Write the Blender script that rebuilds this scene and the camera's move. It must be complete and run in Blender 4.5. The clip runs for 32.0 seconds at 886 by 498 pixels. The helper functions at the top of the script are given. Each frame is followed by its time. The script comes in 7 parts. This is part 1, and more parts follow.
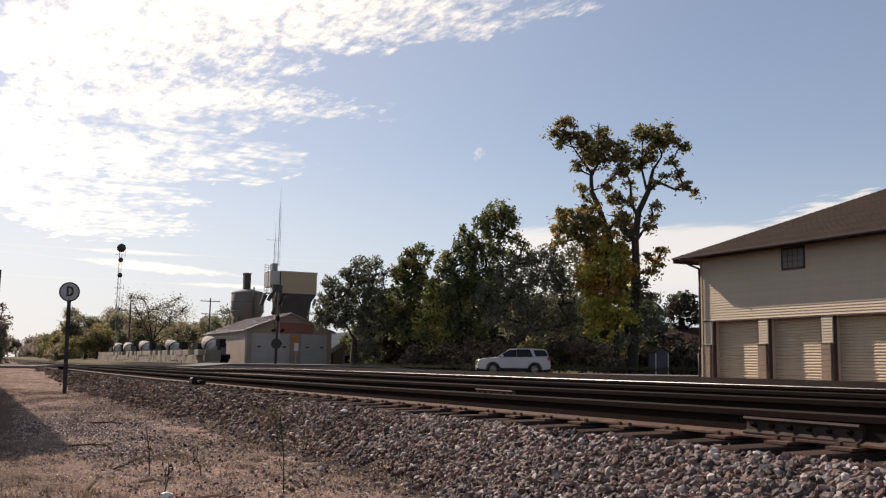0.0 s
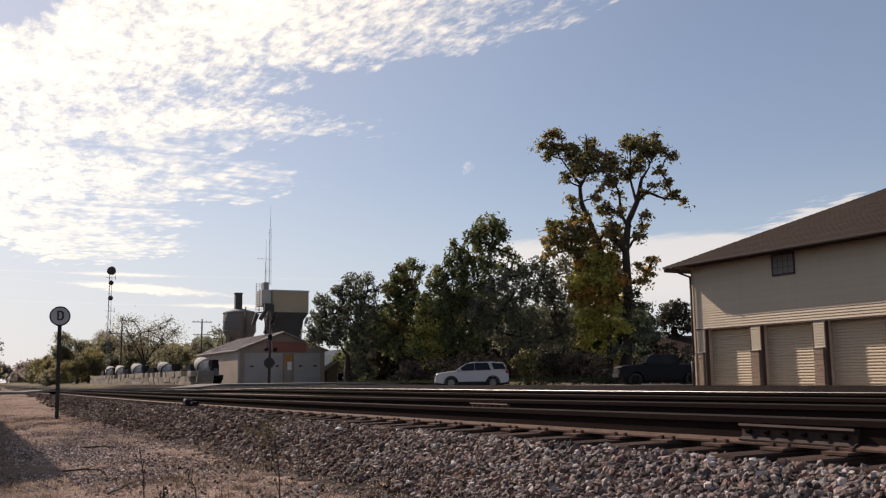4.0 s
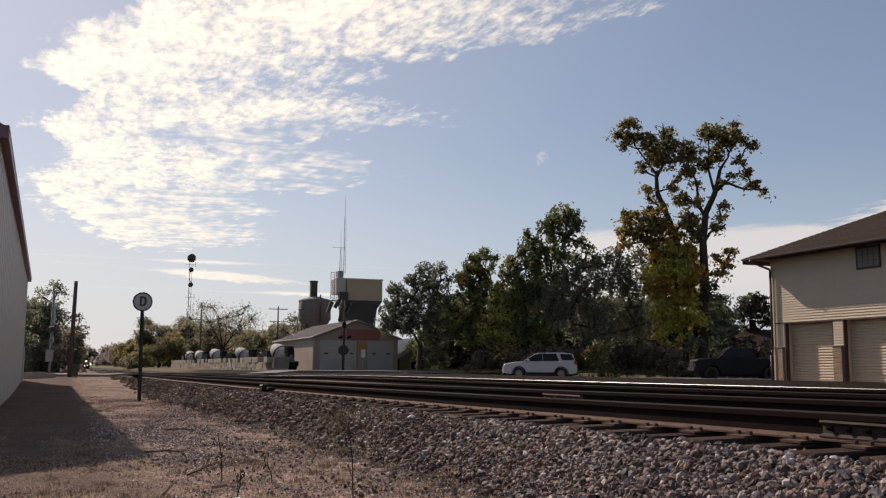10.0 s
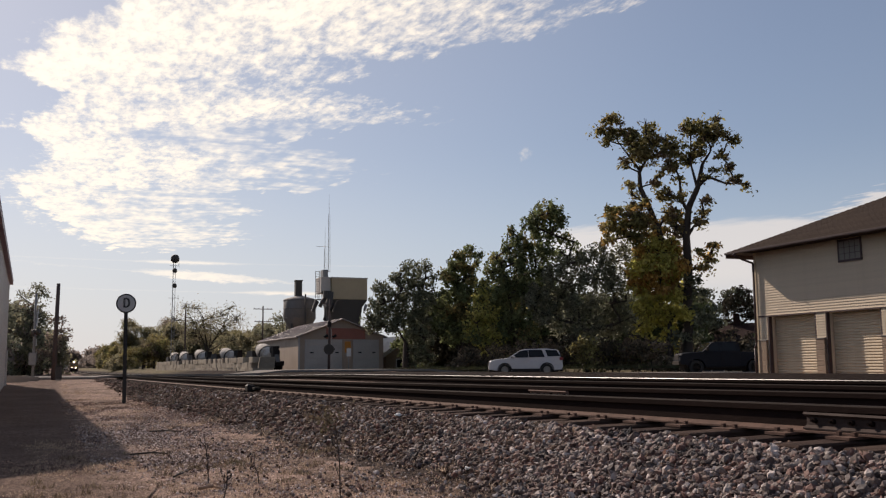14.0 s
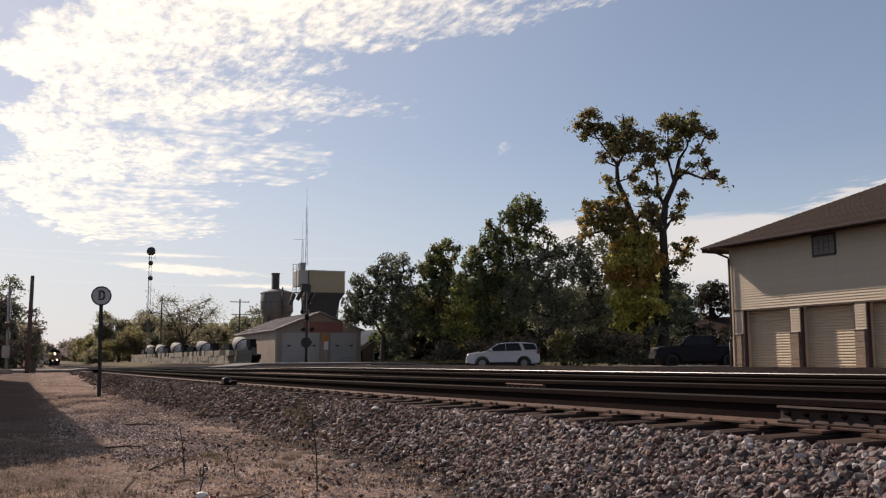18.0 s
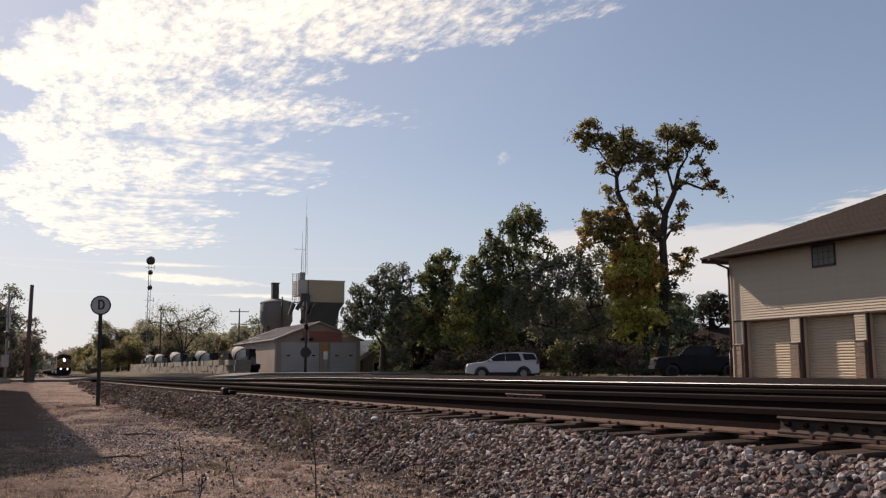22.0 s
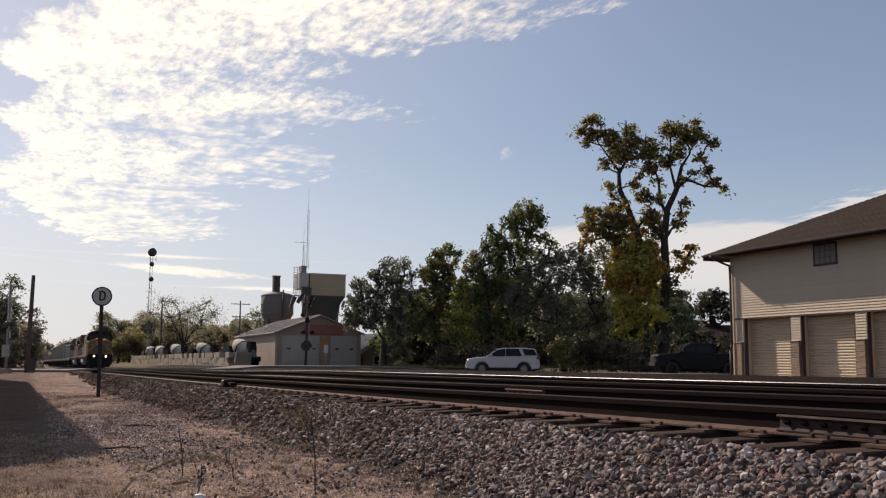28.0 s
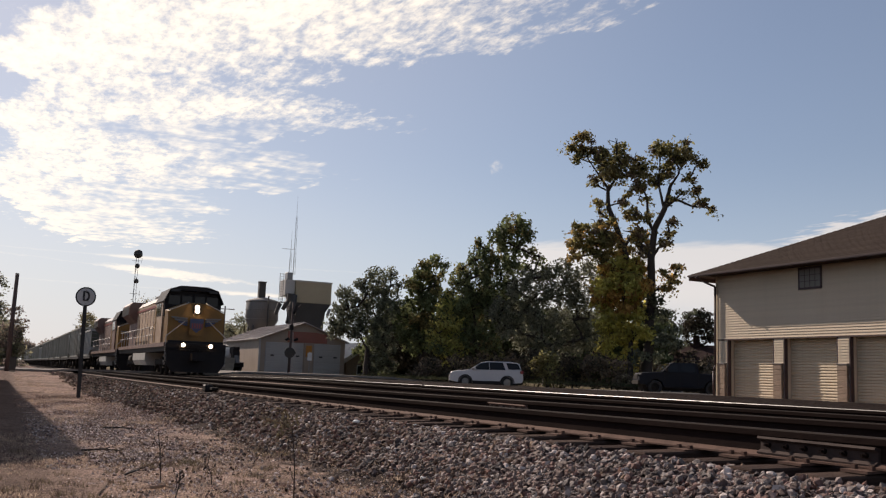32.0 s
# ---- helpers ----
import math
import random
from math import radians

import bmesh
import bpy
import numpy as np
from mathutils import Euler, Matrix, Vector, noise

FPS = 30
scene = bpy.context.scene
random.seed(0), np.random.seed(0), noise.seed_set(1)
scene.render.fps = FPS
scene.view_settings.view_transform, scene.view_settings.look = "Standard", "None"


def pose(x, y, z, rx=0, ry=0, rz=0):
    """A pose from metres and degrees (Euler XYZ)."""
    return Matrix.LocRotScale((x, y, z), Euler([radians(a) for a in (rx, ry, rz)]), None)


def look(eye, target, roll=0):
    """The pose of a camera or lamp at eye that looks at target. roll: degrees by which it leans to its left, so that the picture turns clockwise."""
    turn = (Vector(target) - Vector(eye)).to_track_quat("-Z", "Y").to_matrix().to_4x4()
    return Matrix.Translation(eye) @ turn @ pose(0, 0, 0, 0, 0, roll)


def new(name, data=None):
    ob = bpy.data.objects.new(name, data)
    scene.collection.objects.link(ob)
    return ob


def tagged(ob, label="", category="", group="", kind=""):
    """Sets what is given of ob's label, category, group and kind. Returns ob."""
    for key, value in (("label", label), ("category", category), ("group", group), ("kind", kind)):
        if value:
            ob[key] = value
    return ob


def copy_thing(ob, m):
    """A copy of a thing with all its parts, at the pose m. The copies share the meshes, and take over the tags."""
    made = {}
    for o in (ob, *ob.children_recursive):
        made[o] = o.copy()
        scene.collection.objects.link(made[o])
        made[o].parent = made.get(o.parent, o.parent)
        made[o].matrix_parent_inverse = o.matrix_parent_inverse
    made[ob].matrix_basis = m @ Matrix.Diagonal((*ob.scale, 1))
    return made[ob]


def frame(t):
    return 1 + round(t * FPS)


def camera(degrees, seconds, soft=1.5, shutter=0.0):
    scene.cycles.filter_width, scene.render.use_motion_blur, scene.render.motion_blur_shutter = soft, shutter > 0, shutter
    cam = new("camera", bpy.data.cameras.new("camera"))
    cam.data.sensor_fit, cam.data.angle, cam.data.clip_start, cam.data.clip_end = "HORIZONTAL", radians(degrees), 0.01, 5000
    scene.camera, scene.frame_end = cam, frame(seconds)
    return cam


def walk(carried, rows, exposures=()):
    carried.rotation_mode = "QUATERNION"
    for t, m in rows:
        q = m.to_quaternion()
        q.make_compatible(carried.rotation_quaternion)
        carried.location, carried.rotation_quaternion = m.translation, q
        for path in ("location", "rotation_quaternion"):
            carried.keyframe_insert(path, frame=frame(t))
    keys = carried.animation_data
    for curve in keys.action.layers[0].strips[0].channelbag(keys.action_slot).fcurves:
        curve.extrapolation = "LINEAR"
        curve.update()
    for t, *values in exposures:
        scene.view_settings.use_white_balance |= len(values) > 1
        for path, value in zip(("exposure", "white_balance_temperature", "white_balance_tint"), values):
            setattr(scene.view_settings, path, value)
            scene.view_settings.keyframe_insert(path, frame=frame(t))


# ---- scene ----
# ---- camera: seconds, pan (degrees right of the tracks), tilt up, lean ----
EYE = Vector((0.0, 0.0, 0.27))
PATH = [
    (0, 25.742, 6.995, 0.799), (0.5, 26.240, 7.398, 0.279), (1, 26.412, 7.528, -0.071), (1.5, 26.516, 7.662, -0.072),
    (2, 26.533, 7.762, -0.232), (2.5, 26.496, 7.846, -0.364), (3, 26.403, 7.883, -0.519), (3.5, 26.355, 7.872, -0.656),
    (5.5, 25.738, 7.844, -1.137), (6, 25.571, 7.563, -1.758), (6.5, 25.506, 7.377, -1.598), (7, 25.411, 7.131, -1.941),
    (7.5, 24.887, 6.968, -1.755), (8, 24.470, 6.744, -1.142), (8.5, 23.948, 6.614, -0.582), (9, 22.994, 6.768, 0.213),
    (9.5, 22.145, 7.127, 0.285), (10, 21.794, 7.281, 0.312), (10.5, 21.768, 7.342, -0.024), (11, 21.969, 7.348, -0.155),
    (11.5, 22.174, 7.301, -0.335), (12, 22.276, 7.246, -0.275), (12.5, 22.387, 7.158, -0.293), (13, 22.500, 7.098, -0.280),
    (13.5, 22.623, 7.109, -0.466), (14, 22.746, 7.134, -0.501), (14.5, 22.900, 7.124, -0.649), (16.5, 24.134, 6.839, -0.398),
    (17, 24.198, 6.774, -0.441), (17.5, 24.147, 6.729, -0.462), (18, 24.097, 6.723, -0.434), (18.5, 24.059, 6.781, -0.361),
    (19, 24.159, 6.953, -0.611), (19.5, 24.243, 7.142, -0.346), (20, 24.306, 7.302, -0.378), (20.5, 24.268, 7.392, -0.590),
    (21, 24.194, 7.410, -0.576), (21.5, 24.144, 7.395, -0.398), (22, 24.118, 7.329, -0.338), (22.5, 24.041, 7.283, -0.286),
    (23, 23.752, 7.351, 0.663), (23.5, 23.644, 7.487, 0.571), (24, 23.565, 7.530, 0.524), (24.5, 23.620, 7.573, 0.559),
    (25, 23.650, 7.577, 0.525), (25.5, 23.757, 7.486, 0.110), (27.5, 24.047, 7.008, 0.369), (28, 24.027, 7.004, 0.269),
    (28.5, 23.990, 7.076, -0.011), (29, 23.968, 7.125, -0.049), (29.5, 23.931, 7.136, 0.005), (30, 23.901, 7.149, 0.106),
    (30.5, 23.896, 7.225, 0.570), (31, 23.864, 7.334, 0.573), (31.5, 24.104, 7.471, 1.012), (32, 24.789, 7.727, 2.070),
]


def aim(pan, tilt, lean):
    p, e = radians(pan), radians(tilt)
    way = Vector((math.sin(p) * math.cos(e), math.cos(p) * math.cos(e), math.sin(e)))
    return look(EYE, EYE + way * 10, lean)


cam = camera(50.5, 32.0, soft=1.25)
walk(cam, [(t, aim(a, b, c)) for t, a, b, c in PATH], exposures=[(0.0, 0.22, 7120, 19), (1.0, 0.14, 7020, 19), (3.0, 0.10, 7020, 19), (7.0, 0.03, 7020, 19), (9.2, 0.02, 7020, 19), (10.0, -0.07, 7020, 19), (14.5, -0.07, 7020, 19), (16.5, 0.02, 7020, 19), (32.0, 0.02, 7020, 19)])

# ---- light: low afternoon sun ahead, to the near side of the tracks ----
SUN_AZ, SUN_EL = -15.5, 34.3


def sun_way():
    a, e = radians(SUN_AZ), radians(SUN_EL)
    return Vector((math.sin(a) * math.cos(e), math.cos(a) * math.cos(e), math.sin(e)))


sun = new("sun", bpy.data.lights.new("sun", "SUN"))
sun.data.energy, sun.data.angle, sun.data.color = 5.0, radians(0.6), (1.0, 0.93, 0.82)
sun.matrix_world = look(sun_way() * 200, (0, 0, 0))


class Nodes:
    """Short hand for building node trees."""

    def __init__(self, tree):
        self.tree = tree
        tree.nodes.clear()

    def add(self, kind, operation=None, sky_type=None, data_type=None, feature=None):
        n = self.tree.nodes.new(kind)
        if operation:
            n.operation = operation
        if sky_type:
            n.sky_type = sky_type
        if data_type:
            n.data_type = data_type
        if feature:
            n.feature = feature
        return n

    def put(self, node, name, value):
        s = node.inputs[name]
        if hasattr(value, "is_output"):
            self.tree.links.new(value, s)
        else:
            s.default_value = value
        return node

    def math(self, op, a, b=0.0, c=0.0):
        n = self.add("ShaderNodeMath", operation=op)
        for k, v in enumerate((a, b, c)):
            self.put(n, k, v)
        return n.outputs[0]

    def ramp(self, value, lo, hi):
        n = self.add("ShaderNodeMapRange")
        n.interpolation_type = "SMOOTHSTEP"
        self.put(n, 0, value), self.put(n, 1, lo), self.put(n, 2, hi)
        return n.outputs[0]

    def noise(self, vector, scale, detail=4.0, rough=0.55, distortion=0.0):
        n = self.add("ShaderNodeTexNoise")
        if vector is not None:
            self.put(n, "Vector", vector)
        self.put(n, "Scale", scale), self.put(n, "Detail", detail), self.put(n, "Roughness", rough), self.put(n, "Distortion", distortion)
        return n.outputs[0]

    def mix(self, fac, a, b):
        n = self.add("ShaderNodeMix", data_type="RGBA")
        self.put(n, 0, fac), self.put(n, 6, a), self.put(n, 7, b)
        return n.outputs[2]

    def mapping(self, vector, scale=(1, 1, 1), turn=0.0):
        n = self.add("ShaderNodeMapping")
        self.put(n, "Vector", vector), self.put(n, "Scale", scale), self.put(n, "Rotation", (0, 0, turn))
        return n.outputs[0]


def build_world():
    world = bpy.data.worlds.new("sky")
    scene.world = world
    world.use_nodes = True
    g = Nodes(world.node_tree)
    sky = g.add("ShaderNodeTexSky", sky_type="NISHITA")
    sky.sun_disc, sky.sun_elevation, sky.sun_rotation = False, radians(SUN_EL), radians(SUN_AZ) % (2 * math.pi)
    sky.air_density, sky.dust_density, sky.ozone_density = 1.0, 0.4, 2.2
    at = g.add("ShaderNodeTexCoord").outputs["Generated"]
    sep = g.add("ShaderNodeSeparateXYZ")
    g.put(sep, 0, at)
    up = g.math("MAXIMUM", sep.outputs[2], 0.03)
    u, v = g.math("DIVIDE", sep.outputs[0], up), g.math("DIVIDE", sep.outputs[1], up)
    flat = g.add("ShaderNodeCombineXYZ")
    g.put(flat, 0, u), g.put(flat, 1, v)
    # clouds scatter more light near the sun
    dot = g.add("ShaderNodeVectorMath", operation="DOT_PRODUCT")
    g.put(dot, 0, at), g.put(dot, 1, tuple(sun_way()))
    near = g.ramp(dot.outputs["Value"], 0.55, 0.99)
    layer = flat.outputs[0]
    # bearing and height in degrees
    bearing = g.math("MULTIPLY", g.math("ARCTAN2", sep.outputs[0], sep.outputs[1]), 180 / math.pi)
    height = g.math("MULTIPLY", g.math("ARCSINE", sep.outputs[2]), 180 / math.pi)
    fine = g.noise(g.mapping(layer, (1.0, 0.45, 1.0), 0.12), 36.0, 4.0, 0.62, 0.2)
    lumps = g.noise(g.mapping(layer, (1.0, 0.42, 1.0), 0.12), 7.0, 4.0, 0.6, 0.3)
    wide = g.noise(g.mapping(layer, (0.8, 0.7, 1.0), -0.1), 2.6, 3.0, 0.5)
    cell = g.add("ShaderNodeTexVoronoi", feature="SMOOTH_F1")
    g.put(cell, "Vector", g.mapping(layer, (1.0, 0.45, 1.0), 0.12)), g.put(cell, "Scale", 22.0), g.put(cell, "Randomness", 1.0)
    # the sheet of small puffs: its two sides at each height
    far_side = [(6.6, 3), (7.1, 8.7), (7.7, 11.3), (8.6, 10.0), (9.9, 12.4), (10.3, 9.5), (10.7, 16.0), (11.9, 18.6), (12.9, 17.2), (13.5, 12.5), (14.3, 16.5), (14.8, 22.0), (15.9, 22.5), (16.7, 16.8), (17.6, 18.6), (18.3, 18.5), (18.9, 24.0), (19.6, 28.5), (20.5, 31.0), (21.6, 35.0), (25.0, 44.0)]
    near_side = [(6.6, 5.1), (7.1, 1.5), (8.1, -0.7), (9.2, -2.4), (10.3, -4.1), (11.6, -2.1), (12.6, -1.7), (13.5, -3.7), (14.6, -1.5), (15.6, -0.7), (16.7, -4.1), (18.0, -2.5), (19.2, -1.7), (20.9, 2.3), (25.0, 6.1)]

    def side_at(table):
        n = g.add("ShaderNodeValToRGB")
        bar = n.color_ramp.elements
        while len(bar) < len(table):
            bar.new(0.5)
        for stop, (e, az) in zip(bar, table):
            stop.position, stop.color = (e - 5) / 20, ((az + 10) / 60,) * 3 + (1,)
        g.put(n, 0, g.math("MULTIPLY_ADD", g.math("ADD", height, g.math("MULTIPLY_ADD", lumps, 1.2, -0.6)), 0.05, -0.25))
        return g.math("MULTIPLY_ADD", n.outputs[0], 60.0, -10.0)

    stray = g.math("MULTIPLY_ADD", lumps, 7.0, -3.5)
    deep = g.math("ADD", g.math("SUBTRACT", side_at(far_side), bearing), stray)
    shore = g.math("ADD", g.math("SUBTRACT", bearing, side_at(near_side)), g.math("MULTIPLY", stray, 0.45))
    inside = g.math("MULTIPLY", g.math("MULTIPLY_ADD", g.ramp(deep, 0.0, 15.0), 0.50, g.math("MULTIPLY", g.ramp(deep, -0.8, 1.8), 0.50)), g.ramp(shore, -0.5, 2.5))
    inside = g.math("MULTIPLY_ADD", g.ramp(height, 11.5, 8.0), 0.16, inside)
    gone = g.math("MULTIPLY", g.ramp(deep, -0.8, 0.6), g.ramp(shore, -0.8, 0.6))
    strands = g.noise(g.mapping(layer, (0.22, 0.5, 1.0), 0.05), 17.0, 4.0, 0.6, 0.3)
    drawn = g.math("MULTIPLY", g.ramp(deep, 12.0, 4.0), g.ramp(height, 15.6, 13.8))
    fine = g.math("MULTIPLY_ADD", drawn, g.math("SUBTRACT", strands, fine), fine)
    body = g.math("MULTIPLY_ADD", fine, 1.65, g.math("MULTIPLY_ADD", cell.outputs["Distance"], -0.55, g.math("MULTIPLY_ADD", lumps, 1.5, g.math("MULTIPLY_ADD", wide, 0.7, -2.0))))
    thick = g.math("MULTIPLY", g.ramp(g.math("MULTIPLY_ADD", inside, g.math("MULTIPLY_ADD", near, 0.18, 0.95), body), 0.0, 1.22), gone)

    sky_plan = g.add("ShaderNodeCombineXYZ")
    g.put(sky_plan, 0, g.math("MULTIPLY", bearing, 0.45)), g.put(sky_plan, 1, g.math("MULTIPLY", height, 1.6))
    ragged = g.noise(sky_plan.outputs[0], 2.4, 5.0, 0.68, 0.3)

    def streak(a0, a1, e0, slope, half):
        mid = g.math("MULTIPLY_ADD", bearing, -slope, g.math("ADD", height, a0 * slope - e0))
        mid = g.math("ABSOLUTE", g.math("ADD", mid, g.math("MULTIPLY_ADD", ragged, 2.2 * half, -1.1 * half)))
        ends = g.math("MULTIPLY", g.ramp(bearing, a0, a0 + 0.35 * (a1 - a0)), g.ramp(bearing, a1, a1 - 0.5 * (a1 - a0)))
        return g.math("MULTIPLY", g.ramp(g.math("SUBTRACT", mid, g.math("MULTIPLY", ends, half)), 0.07, -0.10), g.math("MULTIPLY_ADD", ragged, 1.5, g.math("MULTIPLY_ADD", ends, 0.6, -0.35)))

    low = g.math("MAXIMUM", streak(3.6, 12.0, 6.25, -0.01, 0.09), g.math("MAXIMUM", streak(3.4, 14.5, 5.72, -0.06, 0.26), streak(9.0, 18.5, 4.5, -0.01, 0.10)))
    # a pale bank low beyond the far trees, with a torn top
    crest = g.math("MULTIPLY_ADD", wide, 1.0, g.math("MULTIPLY_ADD", g.ramp(bearing, 44.0, 49.5), 1.4, 7.9))
    torn = g.math("MULTIPLY_ADD", g.math("SUBTRACT", lumps, 0.5), g.math("MULTIPLY_ADD", g.ramp(bearing, 43.0, 46.5), 2.6, 0.5), crest)
    bank = g.math("MULTIPLY", g.math("MULTIPLY", g.ramp(g.math("SUBTRACT", torn, height), -0.15, 0.5), g.ramp(bearing, 27.0, 31.0)), g.ramp(height, 2.0, 5.5))
    cover = g.math("MAXIMUM", thick, g.math("MAXIMUM", g.math("MULTIPLY", low, 0.72), g.math("MULTIPLY", bank, 0.62)))
    # one small wisp on its own
    wisp = g.add("ShaderNodeVectorMath", operation="DOT_PRODUCT")
    wa, we = radians(27.9), radians(12.8)
    g.put(wisp, 0, at), g.put(wisp, 1, (math.sin(wa) * math.cos(we), math.cos(wa) * math.cos(we), math.sin(we)))
    spot = g.math("MULTIPLY", g.ramp(g.math("MULTIPLY_ADD", g.noise(at, 140.0, 4.0, 0.6), 0.00012, wisp.outputs["Value"]), 1.00003, 1.0001), 0.5)
    cover = g.math("MAXIMUM", cover, spot)
    white = g.mix(near, (10.4, 10.2, 9.5, 1), (14.6, 14.3, 12.2, 1))
    # pale haze low over the land
    haze = g.math("MULTIPLY_ADD", g.ramp(sep.outputs[2], 0.24, 0.0), 0.54, g.math("MULTIPLY_ADD", near, 0.16, 0.18))
    hazy = g.mix(haze, sky.outputs[0], g.mix(near, (5.6, 7.0, 8.7, 1), (8.7, 9.2, 9.5, 1)))
    colour = g.mix(cover, hazy, white)
    back = g.add("ShaderNodeBackground")
    g.put(back, "Color", colour), g.put(back, "Strength", 0.084)
    out = g.add("ShaderNodeOutputWorld")
    g.put(out, 0, back.outputs[0])


build_world()

# ---- materials ----


def paint(name, colour, rough=0.6, metal=0.0, second=None, scale=6.0, amount=0.5, grain=60.0, bump=0.15, stretch=(1, 1, 1), island=0.0, each=0.0, through_light=0.0, coat=0.0, spec=0.5, stray=None):
    """A surface with stains at one scale and grain at a finer one."""
    m = bpy.data.materials.new(name)
    m.use_nodes = True
    g = Nodes(m.node_tree)
    at = g.mapping(g.add("ShaderNodeTexCoord").outputs["Object"], stretch)
    second = second or tuple(c * 0.6 for c in colour)
    big, fine = g.noise(at, scale, 5.0, 0.6), g.noise(at, grain, 3.0, 0.6)
    k = g.math("MULTIPLY", g.ramp(big, 0.35, 0.7), amount)
    col = g.mix(k, (*colour, 1), (*second, 1))
    dark = g.mix(g.math("MULTIPLY", g.ramp(fine, 0.3, 0.75), 0.35), col, tuple(c * 0.55 for c in colour) + (1,))
    if island or each:
        node = g.add("ShaderNodeNewGeometry").outputs["Random Per Island"] if island else g.add("ShaderNodeObjectInfo").outputs["Random"]
        hsv = g.add("ShaderNodeHueSaturation")
        span = island or each
        g.put(hsv, "Value", g.math("MULTIPLY_ADD", node, 2 * span, 1 - span)), g.put(hsv, "Color", dark)
        g.put(hsv, "Hue", g.math("MULTIPLY_ADD", node, 0.04 * span, 0.5 - 0.02 * span))
        dark = hsv.outputs[0]
        if stray:
            pick = g.math("FRACT", g.math("MULTIPLY", node, 13.7))
            dark = g.mix(g.math("MULTIPLY", g.ramp(pick, 0.72, 0.95), 0.85), dark, (*stray, 1))
            pick = g.math("FRACT", g.math("MULTIPLY", node, 29.3))
            dark = g.mix(g.math("MULTIPLY", g.ramp(pick, 0.66, 0.80), 0.6), dark, (0.20, 0.095, 0.075, 1))
            pick = g.math("FRACT", g.math("MULTIPLY", node, 47.9))
            dark = g.mix(g.math("MULTIPLY", g.ramp(pick, 0.62, 0.75), 0.65), dark, (*(0.29 * c for c in stray), 1))
    b = g.add("ShaderNodeBsdfPrincipled")
    g.put(b, "Base Color", dark), g.put(b, "Metallic", metal), g.put(b, "Coat Weight", coat), g.put(b, "Specular IOR Level", spec)
    g.put(b, "Roughness", g.math("MULTIPLY_ADD", big, 0.2, max(rough - 0.1, 0.02)))
    if bump:
        n = g.add("ShaderNodeBump")
        g.put(n, "Strength", bump), g.put(n, "Distance", 0.02), g.put(n, "Height", fine)
        g.put(b, "Normal", n.outputs[0])
    end = b.outputs[0]
    if through_light:
        t = g.add("ShaderNodeBsdfTranslucent")
        g.put(t, "Color", dark)
        s = g.add("ShaderNodeMixShader")
        g.put(s, 0, through_light), g.put(s, 1, end), g.put(s, 2, t.outputs[0])
        end = s.outputs[0]
    out = g.add("ShaderNodeOutputMaterial")
    g.put(out, 0, end)
    return m


def glowing(name, colour, strength):
    m = bpy.data.materials.new(name)
    m.use_nodes = True
    g = Nodes(m.node_tree)
    e = g.add("ShaderNodeEmission")
    g.put(e, "Color", (*colour, 1)), g.put(e, "Strength", strength)
    out = g.add("ShaderNodeOutputMaterial")
    g.put(out, 0, e.outputs[0])
    return m


def glazing(name, tint=(0.012, 0.013, 0.015), rough=0.08):
    m = bpy.data.materials.new(name)
    m.use_nodes = True
    g = Nodes(m.node_tree)
    b = g.add("ShaderNodeBsdfPrincipled")
    g.put(b, "Base Color", (*tint, 1)), g.put(b, "Roughness", rough), g.put(b, "IOR", 1.28)
    out = g.add("ShaderNodeOutputMaterial")
    g.put(out, 0, b.outputs[0])
    return m


STEEL_RUST = paint("rusty_rail_steel", (0.023, 0.0145, 0.0125), 0.85, 0.0, (0.015, 0.0105, 0.0095), 3.0, 0.7, 40, 0.2, (1, 0.3, 1), spec=0.02)
STEEL_DULL = paint("worn_rail_head", (0.03, 0.023, 0.02), 0.75, 0.0, (0.02, 0.015, 0.013), 2.0, 0.5, 50, 0.03, (1, 0.1, 1), spec=0.03)
STEEL_SHINE = paint("polished_rail_head", (0.11, 0.105, 0.095), 0.42, 0.3, (0.085, 0.08, 0.07), 2.0, 0.4, 50, 0.02, (1, 0.1, 1), spec=0.3)
TIE = paint("weathered_tie_wood", (0.042, 0.026, 0.021), 0.95, 0, (0.075, 0.048, 0.039), 2.0, 0.7, 30, 0.6, (0.3, 4, 4), each=0.35, spec=0.1)
PLATE = paint("rusty_tie_plate", (0.125, 0.074, 0.057), 0.85, 0.0, (0.06, 0.038, 0.03), 8.0, 0.6, 60, 0.2, spec=0.15)
STONE = paint("crushed_ballast_stone", (0.128, 0.082, 0.069), 0.8, 0, (0.020, 0.0135, 0.012), 1.6, 0.8, 60, 0.4, island=0.8, spec=0.5, stray=(0.57, 0.485, 0.445))
SIDING = paint("beige_vinyl_siding", (0.66, 0.54, 0.40), 0.7, 0, (0.59, 0.48, 0.35), 1.2, 0.4, 40, 0.05, each=0.03, spec=0.15)
TRIM_BROWN = paint("dark_brown_trim", (0.07, 0.038, 0.035), 0.6, 0, (0.05, 0.03, 0.028), 3, 0.5, 40, 0.05)
TRIM_WHITE = paint("white_trim_paint", (0.72, 0.70, 0.66), 0.5, 0, (0.6, 0.58, 0.53), 3, 0.4, 40, 0.05)
SHINGLE = paint("brown_asphalt_shingle", (0.05, 0.036, 0.029), 0.97, 0, (0.04, 0.03, 0.025), 1.5, 0.6, 70, 0.3, each=0.12, spec=0.05)
DOOR_BEIGE = paint("beige_garage_door_paint", (0.60, 0.49, 0.35), 0.7, 0, (0.53, 0.43, 0.305), 1.0, 0.3, 30, 0.03, spec=0.2)
